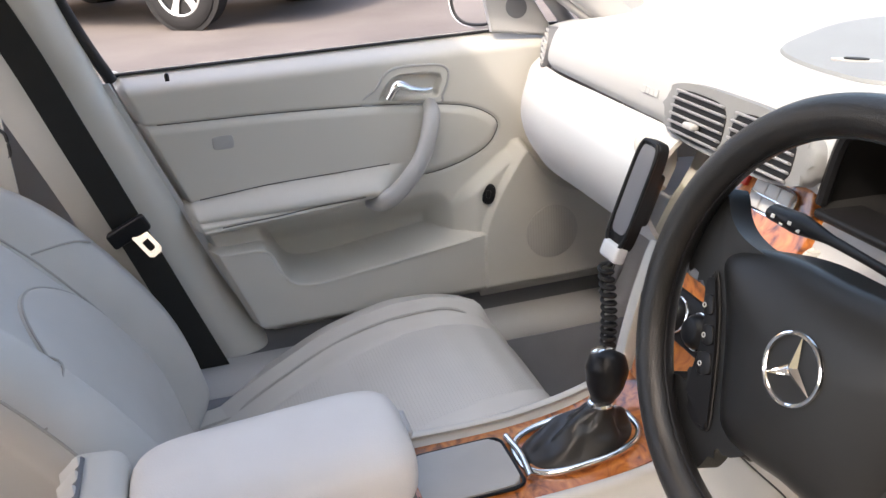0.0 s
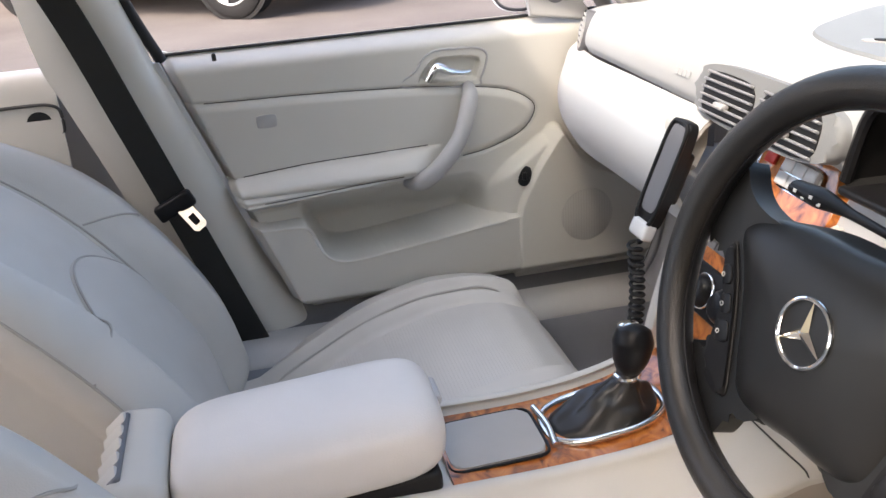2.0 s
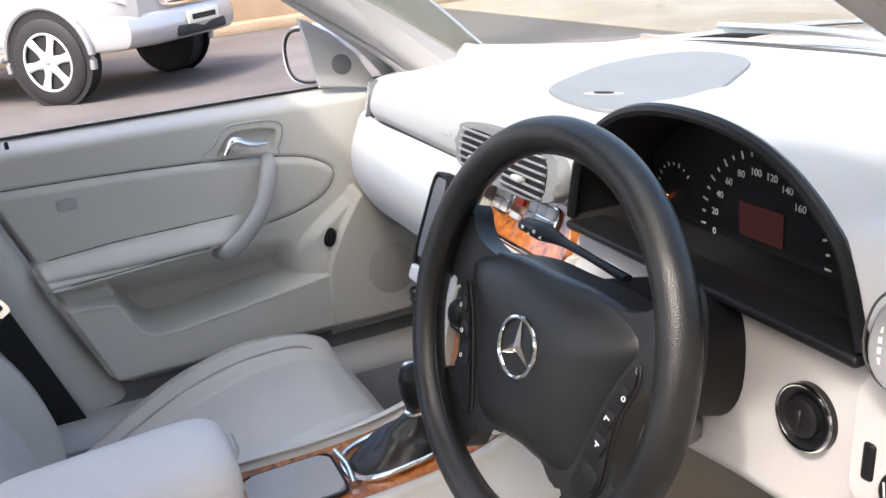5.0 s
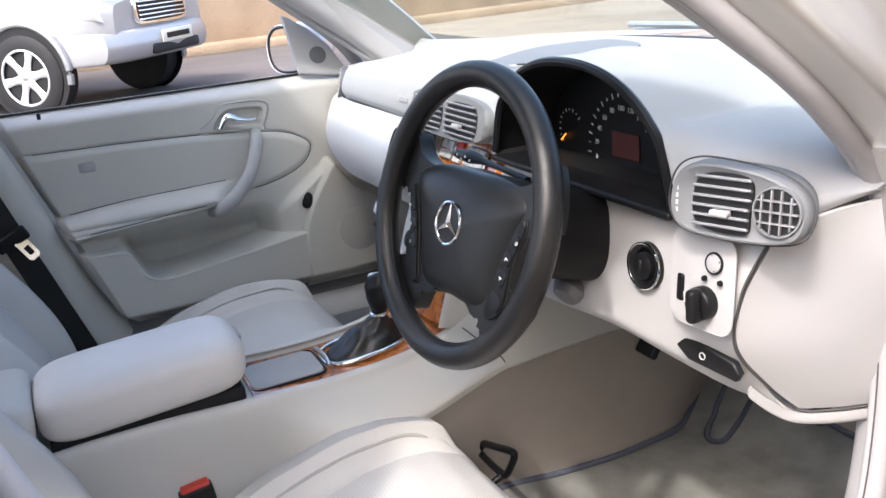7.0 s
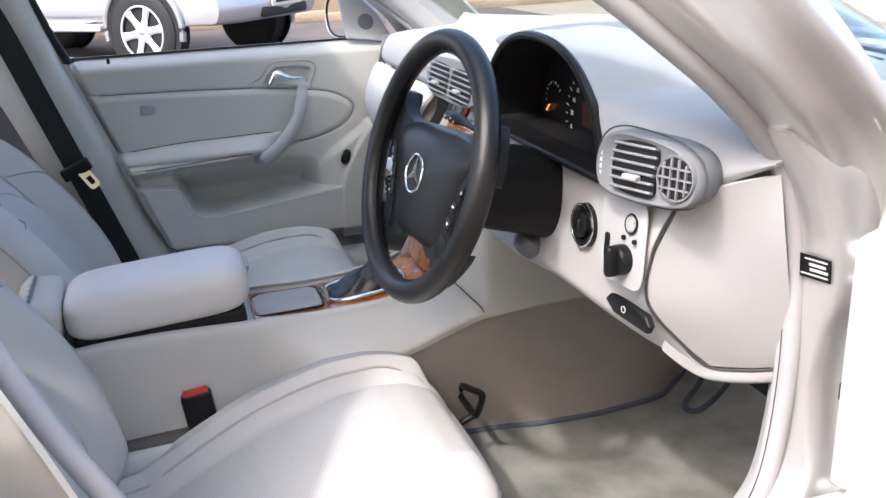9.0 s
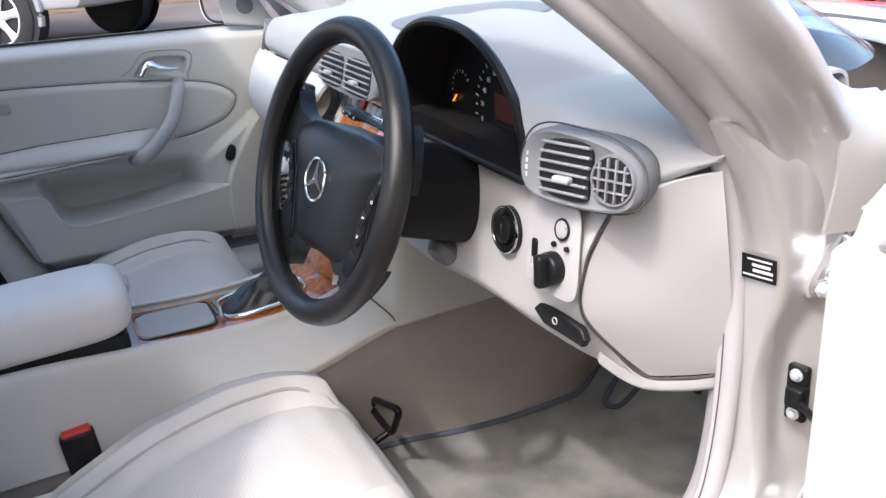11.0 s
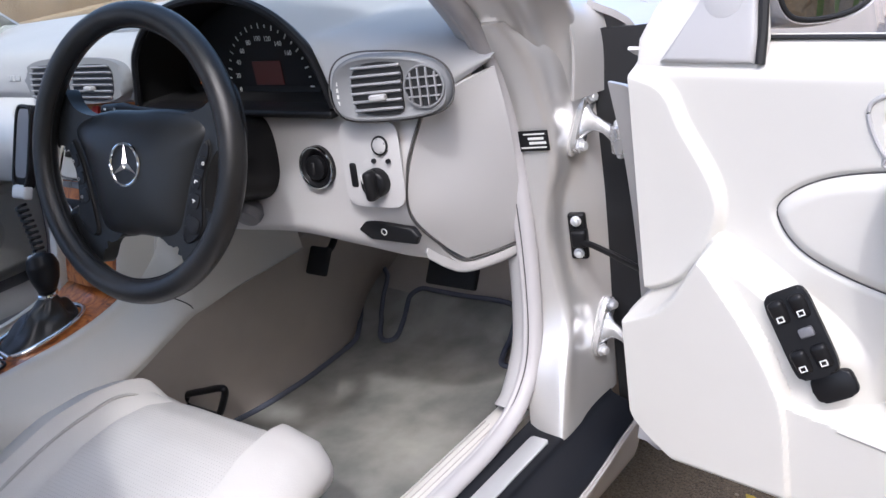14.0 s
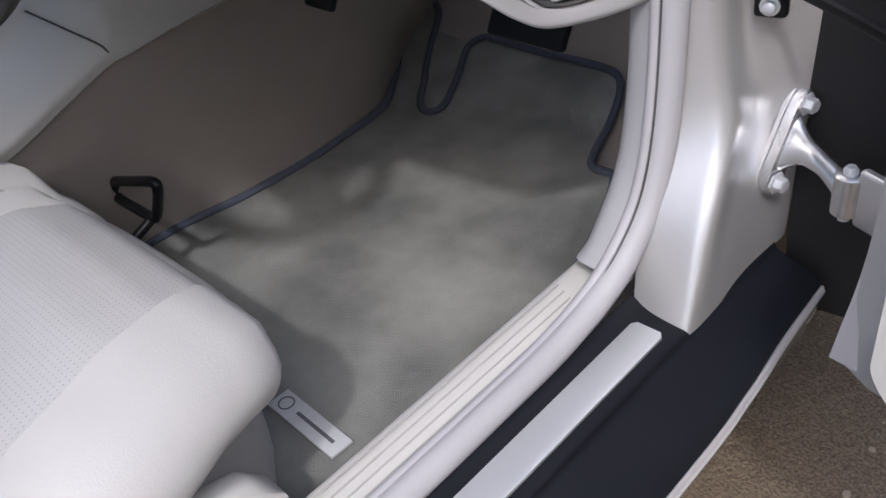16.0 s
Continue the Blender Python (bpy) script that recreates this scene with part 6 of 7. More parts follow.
# assumed dark tint, only to keep rear sun off the driver's cushion
TINTED = glass_material("sun_blocking_glass", (0.16, 0.17, 0.17))
# out-of-view door, mirrored from the left, added to stop light flooding in
rear_right = thing("rear_door", "unseen rear door added to block light behind the driver's seat", "car door", (0.8, -0.9, 0.3))
under(rear_right, part("lining", sheet([[(0.735, y, 0.36), (0.735, y, 0.55), (0.725, y, 0.72), (0.74, y, 0.88), (0.765, y, 0.912), (0.80, y, 0.905)] for y in (-1.4, -1.0, -0.60)], 40, 12, 0.005, (2, -1, 0.6)), TRIM))
under(rear_right, part("outer_skin", sheet([[(0.80, y, 0.27), (0.85, y, 0.5), (0.85, y, 0.7), (0.80, y, 0.90)] for y in (-1.4, -1.0, -0.46)], 12, 8, 0.004, (0, -1, 0.6)), BODY))
under(rear_right, part("front_edge", sheet([[(0.735, -0.61, z), (0.77, -0.55, z), (0.82, -0.46, z)] for z in (0.34, 0.6, 0.90)], 8, 8, 0.004, (0.8, -2, 0.6)), SILVER, label="silver painted door edge"))

# unseen pane added to dim sunlight through the rear side window
under(rear_right, part("window_pane", sheet([[(0.775, y, 0.90), (0.735, y, 1.06), (0.665, y, 1.22), (0.60, y, 1.36)] for y in (-1.32, -1.0, -0.62)], 12, 10, 0.004, (2, -1, 1.0)), TINTED, label="added dark window pane that holds back the rear sun"))

# ---- hinges, door check, label on the hinge post ----
def hinge_leaf(z0, name="hinge_bracket"):
    h = thing(name, "silver painted door hinge bolted to the post", "door hinge", (0.74, 0.58, z0), "door hinges")
    top, bot = Vector((0.738, 0.592, z0 + 0.062)), Vector((0.735, 0.556, z0 + 0.001))
    mid = (top + bot) / 2
    side = Vector((1, -0.22, 0.04)).normalized()
    lm = facing(mid, side, top - bot)
    half = (top - bot).length / 2
    plate_out = [(v.x, v.y) for v in curve_through([(-0.011, half, 0), (0.0, half + 0.012, 0), (0.011, half, 0), (0.010, half * 0.5, 0), (0.014, 0, 0), (0.010, -half * 0.5, 0), (0.011, -half, 0), (0.0, -half - 0.012, 0), (-0.011, -half, 0), (-0.012, 0, 0)], 60, True)]
    under(h, part("gasket", prism(plate_out, 0.004, lm @ pose(0, 0, -0.010) @ Matrix.Scale(1.1, 4), 0.001, 2), SILVER, label="painted pad under the hinge"))
    under(h, part("leaf", prism(plate_out, 0.009, lm @ pose(0, 0, -0.005), 0.0025, 3), HINGE))
    end = mid + Vector((0.064, -0.020, -0.018))
    rings = []
    for k in range(17):
        f = k / 16
        c = (mid + side * 0.002).lerp(end, f) + Vector((0, 0, 0.006 * math.sin(math.pi * f)))
        tall = mixed((0, 0.12, 0.3, 0.6, 1), (0.027, 0.019, 0.011, 0.0085, 0.012), f)
        wide = mixed((0, 0.12, 0.3, 0.6, 1), (0.009, 0.007, 0.006, 0.0065, 0.010), f)
        axis = (top - bot).normalized()
        across = axis.cross(side).normalized()
        rings.append([c + axis * tall * q + across * wide * p for p, q in oval(1, 1, 20, 2.6)])
    under(h, part("arm", skin(rings), HINGE, label="cast hinge arm"))
    under(h, part("knuckle", lathe([(0.009, -0.020), (0.012, -0.018), (0.012, 0.018), (0.009, 0.020)], pose(*end), 18), HINGE))
    under(h, part("pin", lathe([(0.005, -0.026), (0.006, -0.023), (0.006, 0.023), (0.004, 0.026)], pose(*end), 14), ALU))
    under(h, part("door_leaf", rbox(0.075, 0.010, 0.055, 0.004, 3, pose(end.x + 0.044, end.y - 0.012, end.z, 0, 0, -20)), SILVER, label="silver leaf on the door"))
    for p in (top, bot):
        m = facing(p, side) @ pose(0, 0, 0.004)
        under(h, part("bolt", lathe([(0.0105, 0), (0.0105, 0.0018), (0.0068, 0.0022), (0.0068, 0.009), (0.0055, 0.010)], m, 6), ALU, label="hexagonal hinge bolt", smooth=20))
    return h


hinge_leaf(0.732)
hinge_leaf(0.408)
ck = thing("door_check", "black door check strap bolted to the post", "door check", (0.72, 0.56, 0.6))
ckm = facing((0.722, 0.552, 0.597), (0.25, -1, 0))
under(ck, part("plate", rbox(0.026, 0.072, 0.012, 0.004, 3, ckm), BLACK))
under(ck, part("body", rbox(0.022, 0.026, 0.022, 0.004, 3, ckm @ pose(0.004, 0, 0.008)), BLACK))
under(ck, part("strap", tube([ckm @ Vector((0.008, -0.004, 0.014)), Vector((0.76, 0.535, 0.590)), Vector((0.82, 0.505, 0.588)), Vector((0.885, 0.47, 0.586))], 0.0042, 8, 20, flat=1.2), BLACK))
for s in (-1, 1):
    under(ck, part("bolt", lathe([(0.008, 0), (0.008, 0.003), (0.006, 0.004), (0.005, 0.007), (0.003, 0.008)], ckm @ pose(0, 0.025 * s, 0.005), 12), ALU))
tag = thing("type_label", "small black type label with white bars", "label", (0.70, 0.503, 0.757))
tagm = facing((0.700, 0.4975, 0.757), (0.28, -0.955, -0.09))
under(tag, part("plate", rbox(0.044, 0.030, 0.0012, 0.0004, 1, tagm), BLACK))
for k, (w, x) in enumerate(((0.030, 0.002), (0.022, 0.004), (0.024, 0.006), (0.036, 0.0))):
    under(tag, part("print_bar", rbox(w, 0.0035 if k in (1, 2) else 0.002, 0.0006, 0.0001, 1, tagm @ pose(x, 0.010 - 0.0065 * k, 0.0008)), WHITE_MARK))

# ---- door mirrors, windows, switches ----
def mirror_on(door, sgn):
    """The outer mirror of a door, in closed-door places."""
    c = Vector((sgn * 0.915, 0.278, 0.954))
    n = Vector((-sgn * 0.30, -1.0, 0.02)).normalized()
    fm = facing(c, n)
    out = [(v.x, v.y) for v in curve_through([(-0.085, 0.0, 0), (-0.075, 0.045, 0), (-0.02, 0.062, 0), (0.055, 0.055, 0), (0.088, 0.02, 0), (0.080, -0.035, 0), (0.03, -0.056, 0), (-0.06, -0.045, 0)], 48, True)]
    if sgn < 0:
        out = [(-x, y) for x, y in out][::-1]
    rings = []
    for f, d in ((0.93, 0.004), (1.0, 0.008), (1.06, 0.0), (1.10, -0.03), (1.0, -0.07), (0.7, -0.095), (0.3, -0.105)):
        rings.append([fm @ Vector((x * f, y * f, d)) for x, y in out])
    shell = under(door, part("mirror_shell", skin(rings, True, True), BODY, label="pale silver mirror shell"))
    glass = under(door, part("mirror_glass", prism([(x * 0.90, y * 0.90) for x, y in out], 0.002, fm @ pose(0, 0, 0.0035)), MIRROR, label="mirror glass"))
    edge = under(door, part("mirror_edge", tube([fm @ Vector((x * 0.92, y * 0.92, 0.006)) for x, y in out[::2]], 0.003, 8, 80, True), RUBBER, label="black mirror edge"))
    foot = under(door, part("mirror_foot", tube([Vector((sgn * 0.775, 0.31, 0.935)), Vector((sgn * 0.82, 0.325, 0.935)), c + Vector((-sgn * 0.03, 0.04, -0.03))], [0.022, 0.020, 0.018], 12, 16), BLACK, label="black mirror foot"))
    return (shell, glass, edge, foot)


def moved_under(door, obs):
    """Parts made at the closed door's place go with the door to where it stands open."""
    for o in obs:
        o.parent = door
        o.matrix_parent_inverse = Matrix.Translation((-0.80, -0.60, -0.30))


mirror_on(p_door, -1)
bpy.context.view_layer.update()
obs = list(mirror_on(d_door, 1))
out_sw = [(v.x, v.y) for v in curve_through([(0.0225 * x, 0.046 * y, 0) for x, y in oval(1, 1, 40, 6)], 60, True)]
swm = facing(door_panel_point(1, 0.207, 0.641, 0.004), (-0.96, -0.16, 0.22)) @ pose(0, 0, 0, 0, 0, 27)
obs.append(part("switch_panel", prism(out_sw, 0.006, swm, 0.003, 3), BLACK, d_door, "black window switch panel"))
for sx in (-1, 1):
    for sy in (-1, 1):
        obs.append(part("window_switch", rbox(0.0165, 0.026, 0.010, 0.005, 3, swm @ pose(0.0105 * sx, 0.026 * sy, 0.006, 14)), BLACK, d_door, "black window switch"))
        obs.append(part("switch_mark", join(rbox(0.007, 0.0012, 0.0006, 0.0001, 1, swm @ pose(0.0105 * sx, 0.026 * sy - 0.009, 0.0105)), rbox(0.007, 0.0012, 0.0006, 0.0001, 1, swm @ pose(0.0105 * sx, 0.026 * sy - 0.004, 0.0112)), rbox(0.0012, 0.006, 0.0006, 0.0001, 1, swm @ pose(0.0105 * sx - 0.003, 0.026 * sy - 0.0065, 0.011)), rbox(0.0012, 0.006, 0.0006, 0.0001, 1, swm @ pose(0.0105 * sx + 0.003, 0.026 * sy - 0.0065, 0.011))), WHITE_MARK, d_door))
obs.append(part("child_lock_key", rbox(0.015, 0.010, 0.006, 0.002, 2, swm @ pose(0.006, 0, 0.006)), VENT_GREY, d_door))
obs.append(part("boot_switch", prism(oval(0.0215, 0.0145, 32, 4), 0.007, facing(door_panel_point(1, 0.177, 0.588, 0.008), (-0.96, -0.16, 0.22)) @ pose(0, 0, 0, 0, 0, 27), 0.003, 3), BLACK, d_door, "black boot release switch"))
obs.append(part("window_frame", tube([d_tm @ Vector(p) for p in ((0.036, -0.014, 0.006), (0.035, 0.02, 0.006), (0.029, 0.08, 0.006), (0.016, 0.15, 0.006))], 0.005, 8, 16), RUBBER, d_door, "black window frame bar"))
obs.append(part("window_frame", tube([(0.726, 0.290, 1.035), (0.715, 0.22, 1.085), (0.68, 0.03, 1.22), (0.62, -0.2, 1.34)], 0.014, 10, 40), SILVER, d_door, "silver door window frame"))
obs.append(part("frame_corner", prism([(-0.104, -0.020), (0.034, -0.020), (0.038, 0.011), (0.027, 0.082), (0.012, 0.148), (0.000, 0.140), (-0.043, 0.089), (-0.087, 0.043), (-0.104, 0.010)], 0.010, d_tm @ pose(0, 0, -0.006), 0.004, 3), TRIM, d_door, "pale front corner of the window frame"))
obs.append(part("corner_speaker", prism(oval(0.021, 0.021, 32), 0.0012, d_tm @ pose(-0.006, 0.050, 0.0113), 0.0006), TRIM_COOL, d_door, "round tweeter grille"))
moved_under(d_door, obs)
under(p_door, part("corner_speaker", prism(oval(0.020, 0.020, 32), 0.0012, p_tm @ pose(0.0, 0.045, 0.012), 0.0006), VENT_GREY, label="round tweeter grille"))
under(p_door, part("window_frame", tube([(-0.760, -0.405, 0.905), (-0.735, -0.44, 1.0), (-0.68, -0.50, 1.2), (-0.61, -0.55, 1.35)], 0.010, 10, 30), RUBBER, label="black window frame edge"))
under(p_door, part("window_frame", tube([(-0.765, 0.415, 0.90), (-0.745, 0.345, 0.985), (-0.725, 0.22, 1.085), (-0.68, 0.03, 1.22), (-0.62, -0.2, 1.34)], 0.014, 10, 40), TRIM_COOL, label="grey window frame"))

# ---- phone cradle ----
cradle = thing("phone_cradle", "black phone cradle with coiled cord beside the console", "phone cradle", (-0.19, 0.27, 0.62))
cm = facing((-0.142, 0.236, 0.797), (0.10, -0.92, 0.36), (0.004, 0.036, 0.123))
under(cradle, part("tray", prism(oval(0.0225, 0.072, 40, 5), 0.014, cm, 0.004, 3), BLACK, label="black plastic tray"))
under(cradle, part("tray_rim", tube([cm @ Vector((x, y, 0.015)) for x, y in oval(0.020, 0.069, 24, 5)], 0.003, 8, 90, True), BLACK))
under(cradle, part("tray_well", prism(oval(0.0165, 0.058, 36, 5), 0.001, cm @ pose(0, 0.006, 0.0142)), VENT_GREY))
under(cradle, part("foot_clip", rbox(0.038, 0.024, 0.018, 0.005, 3, cm @ pose(0, -0.076, 0.010)), KEY, label="pale grey plug end"))
under(cradle, part("bracket", rbox(0.022, 0.07, 0.016, 0.006, 3, cm @ pose(0.004, 0.0, -0.008)), BLACK))
coil = []
for i in range(241):
    f = i / 240
    c = Vector((-0.166, 0.198, 0.705)).lerp(Vector((-0.135, 0.185, 0.585)), f) + Vector((0.010 * math.sin(math.pi * f), 0, 0))
    a = 2 * math.pi * 13 * f
    coil.append(c + Vector((0.0085 * math.cos(a), 0.0085 * math.sin(a), 0)))
under(cradle, part("coiled_cord", tube(coil, 0.0026, 6, 420), RUBBER, label="black coiled cord"))
bkt = [(-0.20, 0.30, 0.845), (-0.185, 0.285, 0.82), (-0.16, 0.262, 0.80)]
under(cradle, part("dash_plate", tube(bkt, [0.016, 0.02, 0.016], 12, 16, flat=0.5), TRIM, label="grey mounting plate"))

# ---- instrument dials ----
def on_dial(x, z):
    return facing((x, 0.3985, z), (0, -1, 0))


def dial_scale(cx, cz, r, a0, a1, n, long_, name):
    for k in range(n):
        a = radians(a0 + (a1 - a0) * k / (n - 1))
        sub(dial, name, rbox(long_ if k % 2 == 0 else long_ * 0.6, 0.0022, 0.0008, 0.0002, 1, on_dial(cx + r * math.cos(a), cz + r * math.sin(a)) @ pose(0, 0, 0, 0, 0, math.degrees(a))), WHITE_MARK)


def numeral(text, x, z, size, mat):
    cu = bpy.data.curves.new("numeral", "FONT")
    cu.body, cu.size, cu.align_x, cu.align_y, cu.extrude = text, size, "CENTER", "CENTER", 0.0003
    ob = new("numeral", cu)
    cu.materials.append(mat)
    ob.matrix_world = on_dial(x, z) @ pose(0, 0, 0.0005)
    return under(dash, ob)


dial_scale(0.312, 0.862, 0.088, 200, -20, 25, 0.008, "tick")
dial_scale(0.175, 0.885, 0.030, 220, 40, 11, 0.005, "tick")
dial_scale(0.450, 0.885, 0.026, 140, -40, 9, 0.005, "tick")
LCD = glow_material("red_display", (0.032, 0.005, 0.003), 0.08)
sub(dial, "display", rbox(0.062, 0.036, 0.001, 0.0003, 1, on_dial(0.312, 0.880)), LCD, label="dim red display")
NEEDLE = glow_material("orange_needle", (0.9, 0.25, 0.03), 0.5)
sub(dial, "needle", rbox(0.030, 0.0025, 0.002, 0.0006, 1, on_dial(0.312 - 0.085, 0.862 - 0.026) @ pose(0, 0.004, 0.003, 0, 0, 18)), NEEDLE, label="orange needle")
sub(dial, "needle", rbox(0.018, 0.0022, 0.002, 0.0006, 1, on_dial(0.158, 0.872) @ pose(0, 0, 0.003, 0, 0, 40)), NEEDLE)
for k, (t_, a) in enumerate((("0", 186), ("20", 168), ("40", 150), ("60", 132), ("80", 114), ("100", 96), ("120", 78), ("140", 60), ("160", 42))):
    numeral(t_, 0.312 + 0.070 * math.cos(radians(a)), 0.862 + 0.070 * math.sin(radians(a)), 0.0105, WHITE_MARK)

# ---- dash top: loudspeaker cover, defroster slot, raised print ----
def over_dash(x, y):
    """Height of the dash top near the middle of the car."""
    pr = curve_through(dash_profile(x), 120)
    return min(pr, key=lambda p: abs(p.y - y) + (0 if p.z > 0.9 else 1)).z


disc = [(v.x, v.y) for v in curve_through([(-0.20, 0.49, 0), (-0.15, 0.425, 0), (-0.06, 0.395, 0), (0.03, 0.392, 0), (0.075, 0.43, 0), (0.085, 0.50, 0), (0.03, 0.60, 0), (-0.07, 0.71, 0), (-0.20, 0.72, 0), (-0.24, 0.60, 0)], 64, True)]
bm = bmesh.new()
rings_ = []
for f in (1.0, 0.985, 0.8, 0.6, 0.4, 0.2, 0.01):
    rings_.append([Vector((-0.07 + (x + 0.07) * f, 0.58 + (y - 0.58) * f, over_dash(-0.07 + (x + 0.07) * f, 0.58 + (y - 0.58) * f) + (0.0005 if f == 1 else 0.004))) for x, y in disc])
bm.free()
add("speaker_cover", skin(rings_, True, True), COVER_SHADED, label="oval dash loudspeaker cover in dash grey darkened for shade")
add("cover_slot", prism(oval(0.028, 0.006, 24), 0.002, pose(-0.035, 0.443, over_dash(-0.035, 0.443) + 0.0035, 4, 0, 35)), TRIM_COOL, label="oval sensor window")
add("sensor_dome", prism(oval(0.014, 0.0035, 20), 0.002, pose(-0.035, 0.443, over_dash(-0.035, 0.443) + 0.0052, 4, 0, 35)), DARK)
add("defroster_slot", tube([(-0.45, 0.80, over_dash(-0.45, 0.80) + 0.001), (-0.15, 0.845, over_dash(-0.15, 0.845) + 0.001), (0.10, 0.85, over_dash(0.10, 0.85) + 0.001), (0.45, 0.79, over_dash(0.45, 0.79) + 0.001)], 0.006, 8, 40, flat=0.4), SEAM, label="narrow dark defroster slot")
for k in range(4):
    add("raised_letter", rbox(0.010, 0.0016, 0.010, 0.0006, 1, pose(-0.262 + 0.011 * k, 0.3005, 0.901, -14)), DASH, label="raised print")

# ---- wipers, star on the bonnet ----
for x0, x1 in ((-0.45, 0.10), (0.12, 0.60)):
    wp = thing("wiper", "grey windscreen wiper lying at the glass", "wiper", (x0, 0.96, 0.94), "wipers")
    under(wp, part("arm", tube([(x0, 0.985, 0.945), ((x0 + x1) / 2, 0.972, 0.958), (x1, 0.930, 0.960)], 0.009, 8, 20, flat=0.6), ALU))
    under(wp, part("blade", tube([(x0 + 0.02, 0.950, 0.958), ((x0 + x1) / 2, 0.945, 0.964), (x1 + 0.02, 0.905, 0.966)], 0.007, 8, 20), ALU))
orn = thing("bonnet_star", "chrome star ornament standing on the bonnet", "ornament", (-0.02, 1.64, 0.87))
om_ = facing((-0.02, 1.64, 0.922), (0, -1, 0))
under(orn, part("ring", ring(0.038, 0.004, om_, 36, 8), CHROME))
for k in range(3):
    a = radians(90 + 120 * k)
    under(orn, part("arm", tube([om_ @ Vector((0, 0, 0)), om_ @ Vector((0.018 * math.cos(a), 0.018 * math.sin(a), 0)), om_ @ Vector((0.037 * math.cos(a), 0.037 * math.sin(a), 0))], [0.006, 0.005, 0.0025], 8, 8), CHROME))
under(orn, part("foot", lathe([(0.02, -0.02), (0.016, 0.0), (0.006, 0.012), (0.005, 0.028)], pose(-0.02, 1.64, 0.872), 16), CHROME))


# ---- the parked off-roader ----
SUV_PAINT = material("white_silver_paint", (0.36, 0.365, 0.37), 0.35, 0.4, blotch=0.1, blotch_scale=2, coat=0.8)
SUV_DARK = material("grey_window_tint", (0.02, 0.022, 0.025), 0.08, blotch=0.1)
LAMP = material("lamp_glass", (0.75, 0.75, 0.72), 0.12, blotch=0.25, blotch_scale=30, coat=1.0)
SUV = pose(-8.6, 0.34, 0.0, 0, 0, -41)


def build_suv():
    """A large four-wheel-drive car; its own y points ahead, the origin lies on the ground between the front wheels."""
    car = thing("off_road_car", "white silver off-road car parked in the yard", "car", SUV.translation)
    A = lambda name, bm, mat, label="": under(car, part(name, bm, mat, label=label))
    T = lambda pts: [SUV @ Vector(p) for p in pts]
    body = []
    for y, zb, zt, w in ((-3.75, 0.55, 1.05, 0.86), (-3.4, 0.48, 1.12, 0.93), (-2.0, 0.46, 1.14, 0.95), (-0.9, 0.46, 1.15, 0.95), (-0.45, 0.50, 1.14, 0.95), (0.0, 0.50, 1.12, 0.94), (0.45, 0.48, 1.09, 0.92), (0.72, 0.46, 1.04, 0.86), (0.86, 0.48, 0.96, 0.74)):
        body.append(T([(-w * 0.96, y, zb), (-w, y, zb + 0.2), (-w, y, (zb + zt) / 2 + 0.05), (-w * 0.97, y, zt - 0.06), (-w * 0.86, y, zt), (-w * 0.4, y, zt + 0.03), (w * 0.4, y, zt + 0.03), (w * 0.86, y, zt), (w * 0.97, y, zt - 0.06), (w, y, (zb + zt) / 2 + 0.05), (w, y, zb + 0.2), (w * 0.96, y, zb)]))
    A("body", skin([curve_through(r, 60) for r in body]), SUV_PAINT, "white silver painted body")
    cab = []
    for y, zt, w in ((-3.55, 1.14, 0.86), (-3.3, 1.70, 0.76), (-2.4, 1.82, 0.74), (-1.5, 1.80, 0.73), (-0.95, 1.62, 0.75), (-0.35, 1.13, 0.84)):
        cab.append(T([(-w - 0.06 * (zt > 1.2), y, 1.10), (-w, y, zt - 0.08), (-w * 0.85, y, zt), (w * 0.85, y, zt), (w, y, zt - 0.08), (w + 0.06 * (zt > 1.2), y, 1.10)]))
    A("cabin", skin(cab), SUV_PAINT, "white silver cabin and roof")
    for s in (-1, 1):
        for y0, y1 in ((-1.95, -0.95), (-2.85, -2.05), (-3.35, -2.95)):
            A("side_window", sheet([T([(s * 0.835, y0, 1.18), (s * 0.835, y1 + 0.18 * (y1 > -1), 1.18)]), T([(s * 0.79, y0 + 0.03, 1.62), (s * 0.79, y1 - 0.12 * (y1 > -1), 1.62)])], 6, 6, 0.02, SUV @ Vector((0, y0, 1.3))), SUV_DARK, "dark side window")
        A("step_board", rbox(0.16, 1.9, 0.07, 0.02, 3, SUV @ pose(s * 0.93, -1.45, 0.43)), ALU, "pale side step")
        A("side_strip", rbox(0.04, 2.2, 0.16, 0.015, 3, SUV @ pose(s * 0.95, -1.5, 0.62)), SUV_PAINT)
        A("door_handle", rbox(0.03, 0.18, 0.035, 0.01, 3, SUV @ pose(s * 0.955, -1.75, 0.98)), CHROME)
        lamp = A("headlamp", skin([curve_through(T([(s * 0.45, y, 0.80), (s * 0.84, y - 0.06, 0.82), (s * 0.86, y - 0.10, 0.98), (s * 0.5, y, 0.99)]), 24, True) for y in (0.68, 0.835, 0.85)]), LAMP, "large clear headlamp")
        A("fog_lamp", lathe([(0.055, -0.03), (0.055, 0.01), (0.04, 0.02), (0.01, 0.024)], SUV @ facing((s * 0.62, 0.90, 0.58), (0, 1, 0)), 20), LAMP, "round fog lamp")
        wing = [(s * 0.955, 0.46 * math.cos(a), 0.40 + 0.46 * math.sin(a)) for a in [radians(-12 + 204 * k / 14) for k in range(15)]]
        A("wheel_arch", tube(T(wing), 0.035, 8, 40, flat=0.8), SUV_PAINT, "flared wheel arch")
        A("wheel_well", prism(oval(0.45, 0.45, 32), 0.012, SUV @ facing((s * 0.948, 0.0, 0.42), (s, 0, 0))), DARK)
